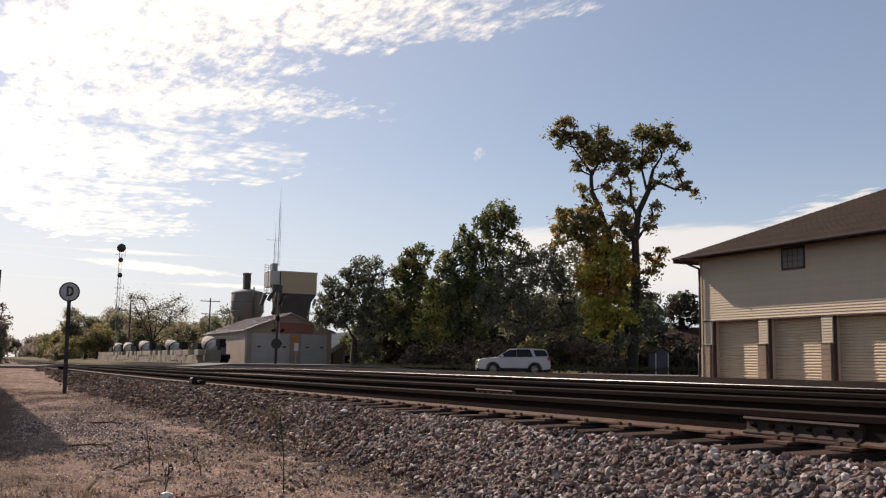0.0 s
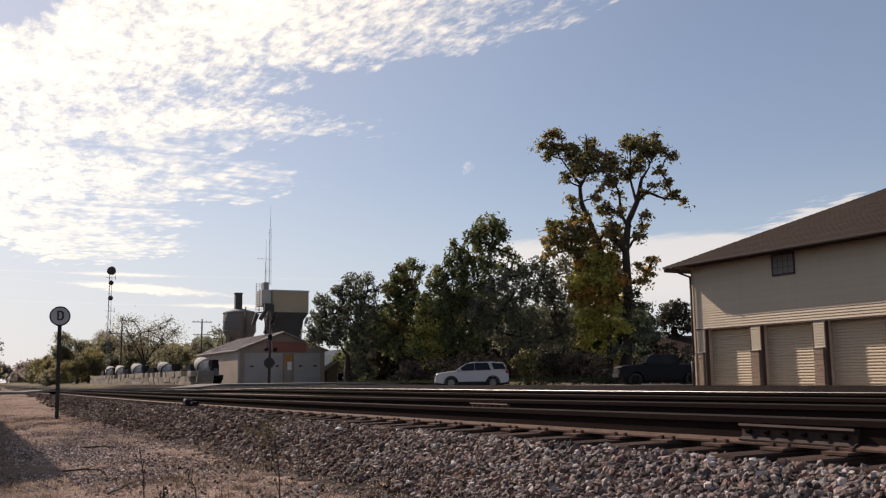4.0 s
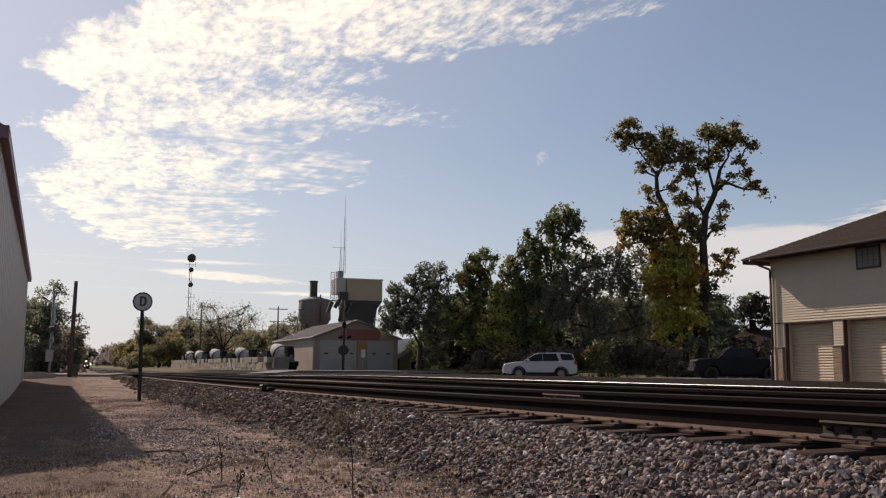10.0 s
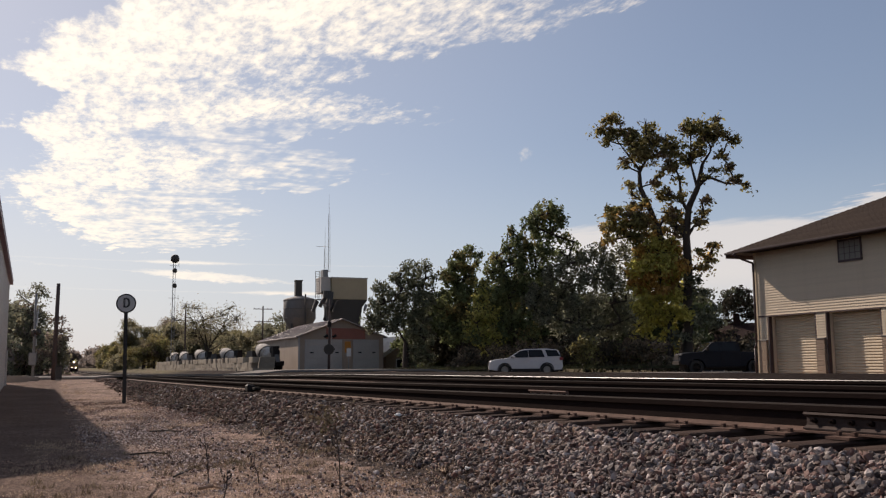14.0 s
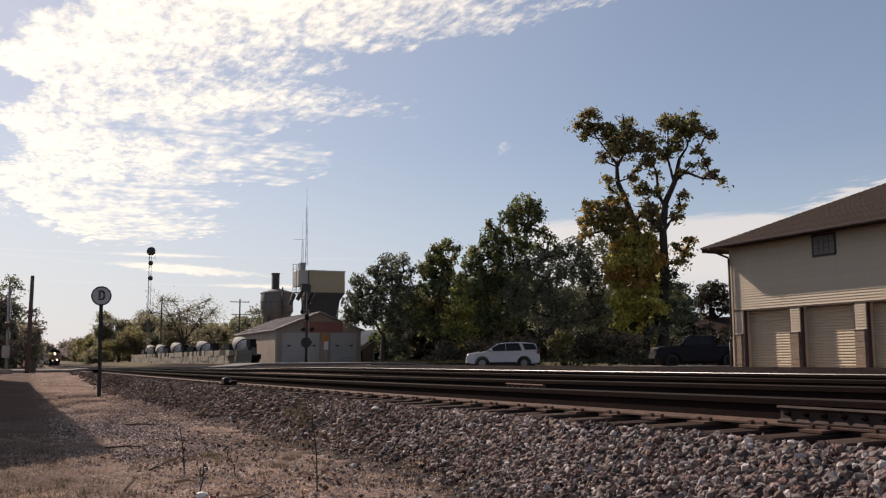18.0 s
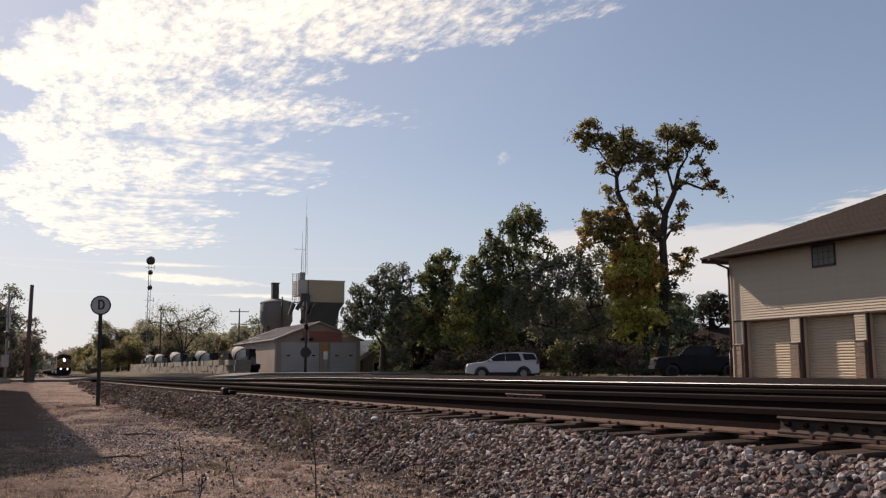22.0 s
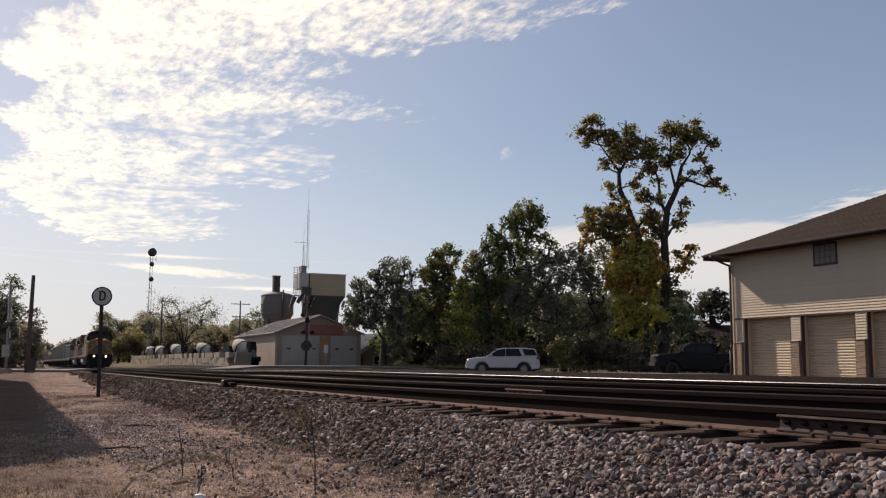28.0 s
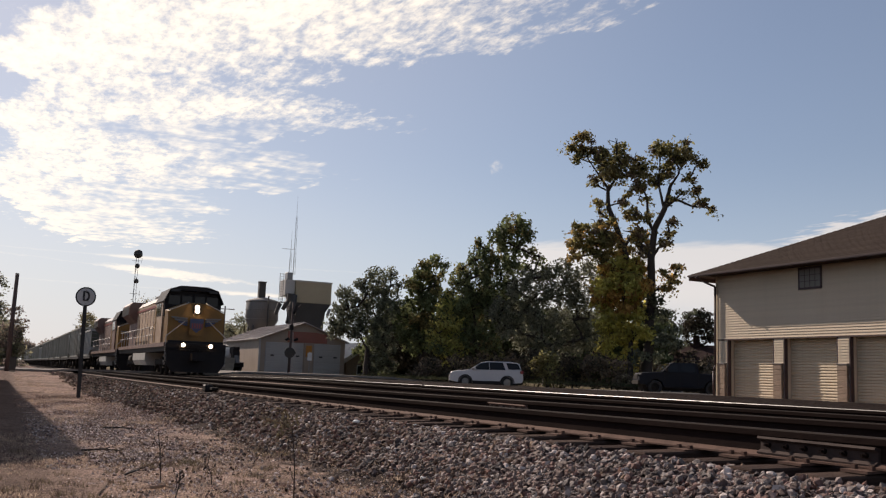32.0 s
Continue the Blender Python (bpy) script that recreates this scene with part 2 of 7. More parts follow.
PIER = paint("split_face_block", (0.33, 0.235, 0.165), 0.9, 0, (0.22, 0.155, 0.11), 9, 0.7, 45, 0.8, each=0.08)
CONCRETE = paint("grey_concrete", (0.27, 0.242, 0.215), 0.85, 0, (0.16, 0.142, 0.125), 0.8, 0.6, 25, 0.25, each=0.12, spec=0.15)
BLOCK_TAN = paint("tan_concrete_block", (0.36, 0.30, 0.23), 0.9, 0, (0.20, 0.165, 0.13), 0.8, 0.7, 25, 0.25, each=0.22, spec=0.15)
METAL_PINK = paint("pale_metal_wall", (0.56, 0.47, 0.40), 0.5, 0.0, (0.47, 0.39, 0.335), 0.7, 0.5, 20, 0.05)
EAVE_RED = paint("maroon_eave_trim", (0.24, 0.11, 0.13), 0.45, 0, (0.17, 0.08, 0.09), 2, 0.4, 30, 0.05)
ASPHALT = paint("grey_road_asphalt", (0.22, 0.198, 0.18), 0.95, 0, (0.15, 0.136, 0.124), 0.5, 0.6, 40, 0.3, spec=0.08)
BARK = paint("dark_bark", (0.035, 0.026, 0.021), 0.95, 0, (0.06, 0.046, 0.036), 3, 0.6, 18, 0.8, (1, 1, 0.3))
POLE_WOOD = paint("weathered_pole_wood", (0.075, 0.05, 0.045), 0.9, 0, (0.11, 0.085, 0.075), 2, 0.6, 25, 0.4, (4, 4, 0.3))
LEAF_DARK = paint("dark_green_leaf", (0.165, 0.185, 0.085), 0.6, 0, (0.10, 0.118, 0.058), 0.45, 0.8, 8, 0.0, island=0.6, through_light=0.55, spec=0.2)
LEAF_DULL = paint("dull_green_leaf", (0.175, 0.185, 0.125), 0.6, 0, (0.105, 0.113, 0.075), 0.45, 0.8, 8, 0.0, island=0.5, through_light=0.5, spec=0.2)
LEAF_YELLOW = paint("yellowing_leaf", (0.46, 0.41, 0.13), 0.6, 0, (0.26, 0.28, 0.085), 0.5, 0.85, 8, 0.0, island=0.45, through_light=0.6, spec=0.2)
LEAF_VINE = paint("yellow_green_vine_leaf", (0.56, 0.49, 0.14), 0.6, 0, (0.36, 0.35, 0.10), 0.6, 0.8, 8, 0.0, island=0.4, through_light=0.6, spec=0.2)
LEAF_ORANGE = paint("orange_autumn_leaf", (0.54, 0.32, 0.10), 0.6, 0, (0.30, 0.20, 0.075), 0.5, 0.8, 8, 0.0, island=0.45, through_light=0.6, spec=0.2)
LEAF_OLIVE = paint("olive_leaf", (0.215, 0.20, 0.085), 0.6, 0, (0.26, 0.18, 0.08), 0.4, 0.8, 8, 0.0, island=0.55, through_light=0.55, spec=0.2)
LEAF_GREY = paint("grey_green_leaf", (0.25, 0.25, 0.18), 0.6, 0, (0.135, 0.142, 0.09), 0.5, 0.6, 8, 0.0, island=0.5, through_light=0.6, spec=0.2)
LEAF_AUTUMN = paint("dull_autumn_leaf", (0.295, 0.26, 0.17), 0.75, 0, (0.175, 0.18, 0.11), 0.25, 0.9, 8, 0.0, island=0.3, through_light=0.65, spec=0.1)
# leaf colour paled towards grey to stand for haze over distance
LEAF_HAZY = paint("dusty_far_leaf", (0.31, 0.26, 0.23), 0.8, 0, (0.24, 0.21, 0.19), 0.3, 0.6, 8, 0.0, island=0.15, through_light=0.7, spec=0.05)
LEAF_RUSSET = paint("russet_thin_leaf", (0.20, 0.155, 0.125), 0.75, 0, (0.11, 0.095, 0.07), 0.3, 0.8, 8, 0.0, island=0.4, through_light=0.5, spec=0.1)
# brush leaf with the thicket's deep shade put into its colour
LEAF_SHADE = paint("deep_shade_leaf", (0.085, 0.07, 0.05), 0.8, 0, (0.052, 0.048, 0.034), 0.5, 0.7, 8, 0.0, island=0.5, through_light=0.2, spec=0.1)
CLOD = paint("dark_brown_clod", (0.062, 0.041, 0.032), 0.95, 0, (0.042, 0.028, 0.022), 2.0, 0.7, 40, 0.3, island=0.5, spec=0.1)
LEAF_BRUSH = paint("brown_brush_leaf", (0.20, 0.145, 0.10), 0.8, 0, (0.13, 0.115, 0.065), 0.5, 0.7, 8, 0.0, island=0.5, through_light=0.25, spec=0.2)
DRY_GRASS = paint("dry_grass", (0.43, 0.325, 0.25), 0.85, 0, (0.25, 0.18, 0.14), 2, 0.6, 30, 0.0, island=0.4, through_light=0.5, spec=0.1)
GRASS = paint("roadside_grass", (0.05, 0.058, 0.022), 0.8, 0, (0.07, 0.056, 0.03), 1, 0.6, 30, 0.0, island=0.4, through_light=0.3)
# one yellow in two tones: nose darkened for shade, flanks paled by sun
YELLOW = paint("grimy_armour_yellow_paint", (0.235, 0.125, 0.034), 0.55, 0, (0.14, 0.075, 0.026), 1.0, 0.7, 20, 0.04, spec=0.25)
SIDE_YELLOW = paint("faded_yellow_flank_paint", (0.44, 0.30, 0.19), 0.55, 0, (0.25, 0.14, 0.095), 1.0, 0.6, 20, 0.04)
HOOD_MAROON = paint("dull_maroon_hood_paint", (0.18, 0.10, 0.075), 0.6, 0, (0.10, 0.05, 0.042), 1.2, 0.7, 20, 0.04)
TANK_PALE = paint("dusty_pale_grey_paint", (0.42, 0.40, 0.37), 0.6, 0, (0.3, 0.28, 0.25), 1.0, 0.6, 20, 0.05)
# green-grey with the shade of the car's near end put into it
HOPPER_END = paint("dull_green_grey_paint", (0.11, 0.12, 0.10), 0.7, 0, (0.07, 0.07, 0.06), 0.6, 0.7, 15, 0.08, spec=0.2)
GREY_PAINT = paint("locomotive_grey_paint", (0.20, 0.20, 0.20), 0.5, 0, (0.12, 0.115, 0.11), 1.0, 0.6, 25, 0.06)
BLACK = paint("sooty_black_paint", (0.019, 0.0165, 0.017), 0.65, 0, (0.032, 0.026, 0.024), 2.0, 0.6, 25, 0.1, spec=0.15)
UNDER = paint("grimy_running_gear", (0.025, 0.021, 0.019), 0.9, 0.0, (0.042, 0.034, 0.028), 3.0, 0.6, 25, 0.15, spec=0.12)
RED = paint("faded_red_paint", (0.26, 0.05, 0.04), 0.5, 0, (0.2, 0.05, 0.04), 2.0, 0.5, 25, 0.04)
BLUE = paint("shield_blue_paint", (0.05, 0.065, 0.13), 0.5, 0, (0.04, 0.05, 0.10), 2.0, 0.5, 25, 0.04)
WHITE = paint("white_vehicle_paint", (0.46, 0.45, 0.46), 0.35, 0, (0.40, 0.395, 0.40), 1.0, 0.3, 20, 0.0, coat=0.2, spec=0.3)
DARK_CAR = paint("dark_slate_vehicle_paint", (0.015, 0.0165, 0.022), 0.6, 0, (0.010, 0.0115, 0.015), 1.0, 0.3, 20, 0.0, spec=0.08)
RUBBER = paint("tyre_rubber", (0.022, 0.022, 0.022), 0.85, 0, (0.03, 0.03, 0.03), 5, 0.5, 30, 0.1)
GLASS = glazing("dark_glass")
# pale rough tint given to the pane itself
DIM_PANE = glazing("dusty_window_glass", (0.22, 0.205, 0.185), 0.8)
TAIL_RED = paint("red_lens", (0.22, 0.016, 0.016), 0.3, 0, (0.16, 0.013, 0.013), 5, 0.3, 30, 0.0)
DRUM_WHITE = paint("cement_stained_white_paint", (0.50, 0.46, 0.41), 0.85, 0, (0.17, 0.13, 0.10), 0.8, 0.9, 15, 0.05)
HOPPER_GREY = paint("weathered_hopper_grey", (0.33, 0.325, 0.285), 0.6, 0, (0.25, 0.24, 0.205), 0.5, 0.8, 15, 0.1, (1, 1, 0.4), each=0.25)
# pale grey, brightened in colour for the sunlit car sides
HOPPER_PALE = paint("pale_hopper_end", (0.42, 0.42, 0.40), 0.6, 0, (0.28, 0.27, 0.25), 0.6, 0.7, 15, 0.08)
SILO_STEEL = paint("dull_galvanised_steel", (0.15, 0.14, 0.132), 0.75, 0.1, (0.09, 0.08, 0.074), 0.4, 0.7, 10, 0.08, (1, 1, 0.3))
BIN_TAN = paint("tan_painted_steel", (0.38, 0.30, 0.19), 0.6, 0, (0.30, 0.235, 0.15), 0.4, 0.6, 12, 0.06)
BIN_DARK = paint("dark_steel_hopper", (0.05, 0.046, 0.043), 0.7, 0.2, (0.075, 0.062, 0.052), 0.6, 0.6, 12, 0.08)
SHED_TAN = paint("tan_shed_wall", (0.37, 0.275, 0.205), 0.6, 0, (0.28, 0.21, 0.16), 0.6, 0.5, 15, 0.05)
SHED_RED = paint("brick_red_gable", (0.33, 0.115, 0.08), 0.7, 0, (0.26, 0.10, 0.07), 0.8, 0.6, 15, 0.08)
SHED_ROOF = paint("pinkish_metal_roof", (0.40, 0.34, 0.31), 0.5, 0.1, (0.30, 0.25, 0.23), 0.6, 0.6, 12, 0.05)
OFF_WHITE = paint("off_white_door_paint", (0.44, 0.40, 0.36), 0.6, 0, (0.34, 0.305, 0.275), 0.7, 0.5, 15, 0.04)
SIGN_WHITE = paint("grey_white_sign_face", (0.55, 0.55, 0.53), 0.5, 0, (0.47, 0.47, 0.45), 4, 0.5, 30, 0.03)
SIGN_BLACK = paint("black_sign_paint", (0.02, 0.02, 0.02), 0.6, 0, (0.03, 0.028, 0.026), 4, 0.5, 30, 0.05)
SIGN_ORANGE = paint("orange_sign_paint", (0.55, 0.21, 0.03), 0.5, 0, (0.46, 0.18, 0.035), 2, 0.4, 20, 0.03)
DUSTY_BAR = paint("dusty_joint_bar", (0.19, 0.13, 0.107), 0.9, 0, (0.11, 0.075, 0.062), 6.0, 0.6, 50, 0.1, spec=0.1)
RUSTY_BAR = paint("rust_brown_joint_bar", (0.062, 0.041, 0.035), 0.8, 0, (0.035, 0.024, 0.02), 6.0, 0.6, 50, 0.1, spec=0.2)
GRIMY_STONE = paint("grimy_ballast_stone", (0.135, 0.08, 0.056), 0.9, 0, (0.045, 0.027, 0.0195), 1.6, 0.8, 60, 0.4, island=0.75, spec=0.3, stray=(0.27, 0.185, 0.145))
PALE_CHIP = paint("pale_pink_stone_chip", (0.62, 0.50, 0.45), 0.85, 0, (0.36, 0.27, 0.24), 3.0, 0.7, 60, 0.3, island=0.6, spec=0.3)
DIRT_STONE = paint("brown_pebble", (0.37, 0.235, 0.18), 0.9, 0, (0.09, 0.062, 0.05), 2.0, 0.7, 60, 0.3, island=0.8, spec=0.2)
BLUE_GREY = paint("dull_blue_grey_boards", (0.085, 0.09, 0.10), 0.85, 0, (0.05, 0.053, 0.06), 1.5, 0.6, 30, 0.1, (4, 4, 0.4), spec=0.1)
ROOF_BROWN = paint("dull_brown_roof", (0.05, 0.03, 0.027), 0.95, 0, (0.035, 0.023, 0.021), 1.0, 0.6, 25, 0.2, spec=0.1)
GALV = paint("grey_galvanised_post", (0.24, 0.24, 0.24), 0.6, 0.3, (0.17, 0.17, 0.17), 2, 0.4, 30, 0.05)
HEADLIGHT = glowing("lit_headlight", (1.0, 0.82, 0.6), 60.0)
DITCH = glowing("lit_ditch_light", (1.0, 0.72, 0.45), 60.0)
CAR_LAMP = glazing("clear_lamp_lens", (0.02, 0.02, 0.022), 0.5)


def ground_material():
    """Dirt and fine gravel beside the tracks, dark stone under them, grass and dirt beyond."""
    m = bpy.data.materials.new("ground_dirt_gravel_grass")
    m.use_nodes = True
    g = Nodes(m.node_tree)
    at = g.add("ShaderNodeTexCoord").outputs["Object"]
    sep = g.add("ShaderNodeSeparateXYZ")
    g.put(sep, 0, at)
    x, y = sep.outputs[0], sep.outputs[1]
    big, mid, fine, tiny = g.noise(at, 0.5, 4), g.noise(at, 3.0, 5, 0.65), g.noise(at, 22, 4, 0.65), g.noise(at, 90, 2)
    dirt = g.mix(g.ramp(mid, 0.35, 0.65), (0.50, 0.35, 0.285, 1), (0.29, 0.198, 0.162, 1))
    dirt = g.mix(g.math("MULTIPLY", g.ramp(big, 0.45, 0.62), 0.7), dirt, (0.15, 0.106, 0.09, 1))
    dirt = g.mix(g.math("MULTIPLY", g.ramp(fine, 0.40, 0.62), 0.7), dirt, (0.052, 0.035, 0.028, 1))
    dirt = g.mix(g.math("MULTIPLY", g.ramp(tiny, 0.52, 0.68), 0.8), dirt, (0.38, 0.26, 0.20, 1))
    # darker gravel towards the metal building, its shadow deepened in the colour
    shaded_gravel = g.ramp(g.math("MULTIPLY_ADD", big, 1.6, g.math("SUBTRACT", x, 0.8)), 1.0, 0.2)
    dirt = g.mix(g.math("MULTIPLY", shaded_gravel, 0.7), dirt, g.mix(g.ramp(fine, 0.4, 0.6), (0.135, 0.088, 0.07, 1), (0.055, 0.036, 0.03, 1)))
    rock = g.mix(g.ramp(fine, 0.35, 0.65), (0.03, 0.021, 0.018, 1), (0.075, 0.056, 0.048, 1))
    wob = g.math("MULTIPLY_ADD", mid, 1.2, g.math("ADD", x, -0.6))
    bed = g.math("MULTIPLY", g.ramp(wob, 2.75, 3.1), g.ramp(wob, 26.5, 23.5))
    grass = g.mix(g.ramp(mid, 0.35, 0.65), (0.10, 0.095, 0.05, 1), (0.165, 0.125, 0.085, 1))
    far = g.math("MAXIMUM", g.math("MAXIMUM", g.ramp(wob, 27.0, 30.0), g.math("MULTIPLY", g.ramp(y, 110.0, 140.0), g.ramp(wob, 13.0, 15.0))), g.ramp(g.math("MULTIPLY", x, -1.0), 8.0, 12.0))
    rock = g.mix(g.ramp(x, 10.8, 11.6), rock, g.mix(g.ramp(fine, 0.35, 0.65), (0.015, 0.0095, 0.0075, 1), (0.026, 0.0165, 0.0135, 1)))
    col = g.mix(far, g.mix(bed, dirt, rock), grass)
    b = g.add("ShaderNodeBsdfPrincipled")
    g.put(b, "Base Color", col), g.put(b, "Roughness", 0.95), g.put(b, "Specular IOR Level", 0.05)
    n = g.add("ShaderNodeBump")
    g.put(n, "Strength", 1.0), g.put(n, "Distance", 0.05), g.put(n, "Height", g.math("MULTIPLY_ADD", tiny, 0.4, fine))
    g.put(b, "Normal", n.outputs[0])
    out = g.add("ShaderNodeOutputMaterial")
    g.put(out, 0, b.outputs[0])
    return m


GROUND = ground_material()

# ---- mesh helpers ----


def part(name, bm, material, parent=None, label="", smooth=False):
    """One mesh object from a bmesh; materials may be one or a list."""
    me = bpy.data.meshes.new(name)
    if smooth:
        for f in bm.faces:
            f.smooth = True
    bm.to_mesh(me)
    bm.free()
    for m in material if isinstance(material, (list, tuple)) else (material,):
        me.materials.append(m)
    ob = new(name, me)
    ob.parent = parent
    if label:
        ob["label"] = label
    return ob


def thing(name, at=(0, 0, 0), turn=0.0, label="", category="", group="", kind=""):
    ob = new(name)
    ob.empty_display_size = 0.2
    ob.matrix_basis = pose(*at, 0, 0, turn)
    return tagged(ob, label, category, group, kind)


def raw(name, verts, faces, material, parent=None, label=""):
    me = bpy.data.meshes.new(name)
    me.from_pydata(verts, [], faces)
    me.materials.append(material)
    ob = new(name, me)
    ob.parent = parent
    if label:
        ob["label"] = label
    return ob


def box(bm, x0, x1, y0, y1, z0, z1, m=0, bevel=0.0):
    v = [bm.verts.new((x, y, z)) for z in (z0, z1) for y in (y0, y1) for x in (x0, x1)]
    fs = [bm.faces.new([v[i] for i in q]) for q in ((0, 2, 3, 1), (4, 5, 7, 6), (0, 1, 5, 4), (2, 6, 7, 3), (0, 4, 6, 2), (1, 3, 7, 5))]
    for f in fs:
        f.material_index = m
    if bevel:
        es = list({e for f in fs for e in f.edges})
        bmesh.ops.bevel(bm, geom=es, offset=bevel, segments=1, affect="EDGES")
    return fs


def tube(bm, a, b, r, r2=None, n=10, m=0, caps=True):
    a, b = Vector(a), Vector(b)
    r2 = r if r2 is None else r2
    q = (b - a).to_track_quat("Z", "Y")
    rings = []
    for p, k in ((a, r), (b, r2)):
        rings.append([bm.verts.new(p + q @ Vector((k * math.cos(t * 2 * math.pi / n), k * math.sin(t * 2 * math.pi / n), 0))) for t in range(n)])
    for i in range(n):
        f = bm.faces.new((rings[0][i], rings[0][(i + 1) % n], rings[1][(i + 1) % n], rings[1][i]))
        f.material_index, f.smooth = m, n > 6
    if caps:
        bm.faces.new(rings[0][::-1]).material_index = m
        bm.faces.new(rings[1]).material_index = m


def prism(bm, outline, a, b, axis="x", m=0):
    """A closed outline in two coordinates, pulled from a to b along the axis."""
    def at(p, k):
        return {"x": (k, p[0], p[1]), "y": (p[0], k, p[1]), "z": (p[0], p[1], k)}[axis]
    ra, rb = [bm.verts.new(at(p, a)) for p in outline], [bm.verts.new(at(p, b)) for p in outline]
    n = len(outline)
    fs = [bm.faces.new((ra[i], ra[(i + 1) % n], rb[(i + 1) % n], rb[i])) for i in range(n)]
    fs += [bm.faces.new(ra[::-1]), bm.faces.new(rb)]
    for f in fs:
        f.material_index = m
    bmesh.ops.recalc_face_normals(bm, faces=fs)
    return fs


def lathe(bm, profile, n=20, m=0, centre=(0, 0, 0), smooth=True):
    """Turn a profile of (radius, height) about the z axis."""
    c = Vector(centre)
    rings = [[bm.verts.new(c + Vector((r * math.cos(t * 2 * math.pi / n), r * math.sin(t * 2 * math.pi / n), z))) for t in range(n)] for r, z in profile]
    for k in range(len(rings) - 1):
        for i in range(n):
            f = bm.faces.new((rings[k][i], rings[k][(i + 1) % n], rings[k + 1][(i + 1) % n], rings[k + 1][i]))
            f.material_index, f.smooth = m, smooth
    bm.faces.new(rings[0][::-1]).material_index = m
    bm.faces.new(rings[-1]).material_index = m


def single(name, build, material, parent=None, label="", smooth=False):
    bm = bmesh.new()
    build(bm)
    return part(name, bm, material, parent, label, smooth)


def text_bm(body, size, thick):
    """Letters of the built-in font as a bmesh in the x-y plane, centred."""
    cu = bpy.data.curves.new("letters", "FONT")
    cu.body, cu.size, cu.extrude, cu.align_x, cu.align_y = body, size, thick, "CENTER", "CENTER"
    ob = bpy.data.objects.new("letters", cu)
    me = bpy.data.meshes.new_from_object(ob)
    bm = bmesh.new()
    bm.from_mesh(me)
    bpy.data.objects.remove(ob), bpy.data.curves.remove(cu), bpy.data.meshes.remove(me)
    return bm


def ease(k):
    k = min(max(k, 0.0), 1.0)
    return k * k * (3 - 2 * k)


# ---- plan: y runs along the tracks, x across them, rail heads near z = 0 ----
NEAR_TRACK, MAIN_TRACK, GAUGE = 5.35, 9.30, 0.7525
ROAD_AT, ROAD_WAY = Vector((28.9, 55.2)), Vector((-0.911, 0.413))


def rise(y):
    """The land climbs very slightly down the line."""
    return 0.0024 * min(max(y - 60.0, 0.0), 700.0)


def rail_z(y):
    """The tracks dip gently from the camera towards the crossing and a little more beyond it."""
    return 0.04 - 0.25 * (1 - math.exp(-max(y, -20.0) / 35)) - 0.33 * (1 - math.exp(-max(y - 60.0, 0.0) / 60))


CANT = 0.03


def main_lift(y):
    """The main line lies a little higher than the siding near the camera."""
    return 0.012 + 0.10 * ease(y / 36) * (1 - ease((y - 32) / 18))


def land(x, y):
    """Height of the ground."""
    bed = rail_z(y) - 0.265 + main_lift(y) * ease((x - 6.6) / 0.8)
    left = -0.74 + 0.40 * ease((y - 30) / 30) + rise(y)
    right = -0.01 + rise(y) - 0.37 * ease((x - 21.5) / 4.0) * (1 - ease((y - 64) / 12))
    if x < 4.1:
        k = ease((x - 3.0) / 1.1)
        return left + (bed + 0.006 - left) * k
    if x > 10.9:
        return bed + (right - bed) * ease((x - 10.9) / (2.2 + 5.0 * ease((y - 62) / 20)))
    return bed

# ---- ground, tracks, road ----


def build_ground():
    xs = [-3500, -1200, -500, -200, -90, -45, -25, -15, -9, -6] + [-4 + 0.2 * k for k in range(90)] + [15, 17, 20, 24, 29, 35, 45, 60, 90, 150, 300, 700, 1500, 3500]
    ys = [-3500, -900, -250, -80, -30, -12, -5, -2, 0] + [1 + 0.25 * k for k in range(80)] + [21.5 + 1.0 * k for k in range(60)] + [84, 90, 100, 120, 150, 200, 300, 450, 700, 1200, 2200, 4500]
    verts = []
    for y in ys:
        for x in xs:
            fine = 0.028 * noise.noise((x * 0.9, y * 0.6, 0)) + 0.018 * noise.noise((x * 3, y * 2, 4)) if -4 <= x <= 4.3 and 0 < y < 60 else 0
            verts.append((x, y, land(x, y) + fine))
    n = len(xs)
    faces = [(j * n + i, j * n + i + 1, (j + 1) * n + i + 1, (j + 1) * n + i) for j in range(len(ys) - 1) for i in range(n - 1)]
    g = raw("ground", verts, faces, GROUND)
    for p in g.data.polygons:
        p.use_smooth = True
    tagged(g, "bare brown dirt and fine gravel beside the railway, grass beyond", "ground", kind="structure")


RAIL_SECTION = [(-0.075, -0.18), (0.075, -0.18), (0.075, -0.168), (0.014, -0.145), (0.010, -0.06), (0.034, -0.045), (0.036, -0.006), (0.031, 0.0), (-0.029, 0.0), (-0.036, -0.009), (-0.034, -0.045), (-0.010, -0.06), (-0.014, -0.145), (-0.075, -0.168)]
RAIL_STEPS = [-40, -12, 0] + [2 * k for k in range(1, 31)] + [66, 75, 90, 110, 140, 180, 240, 320, 450, 700, 1200]


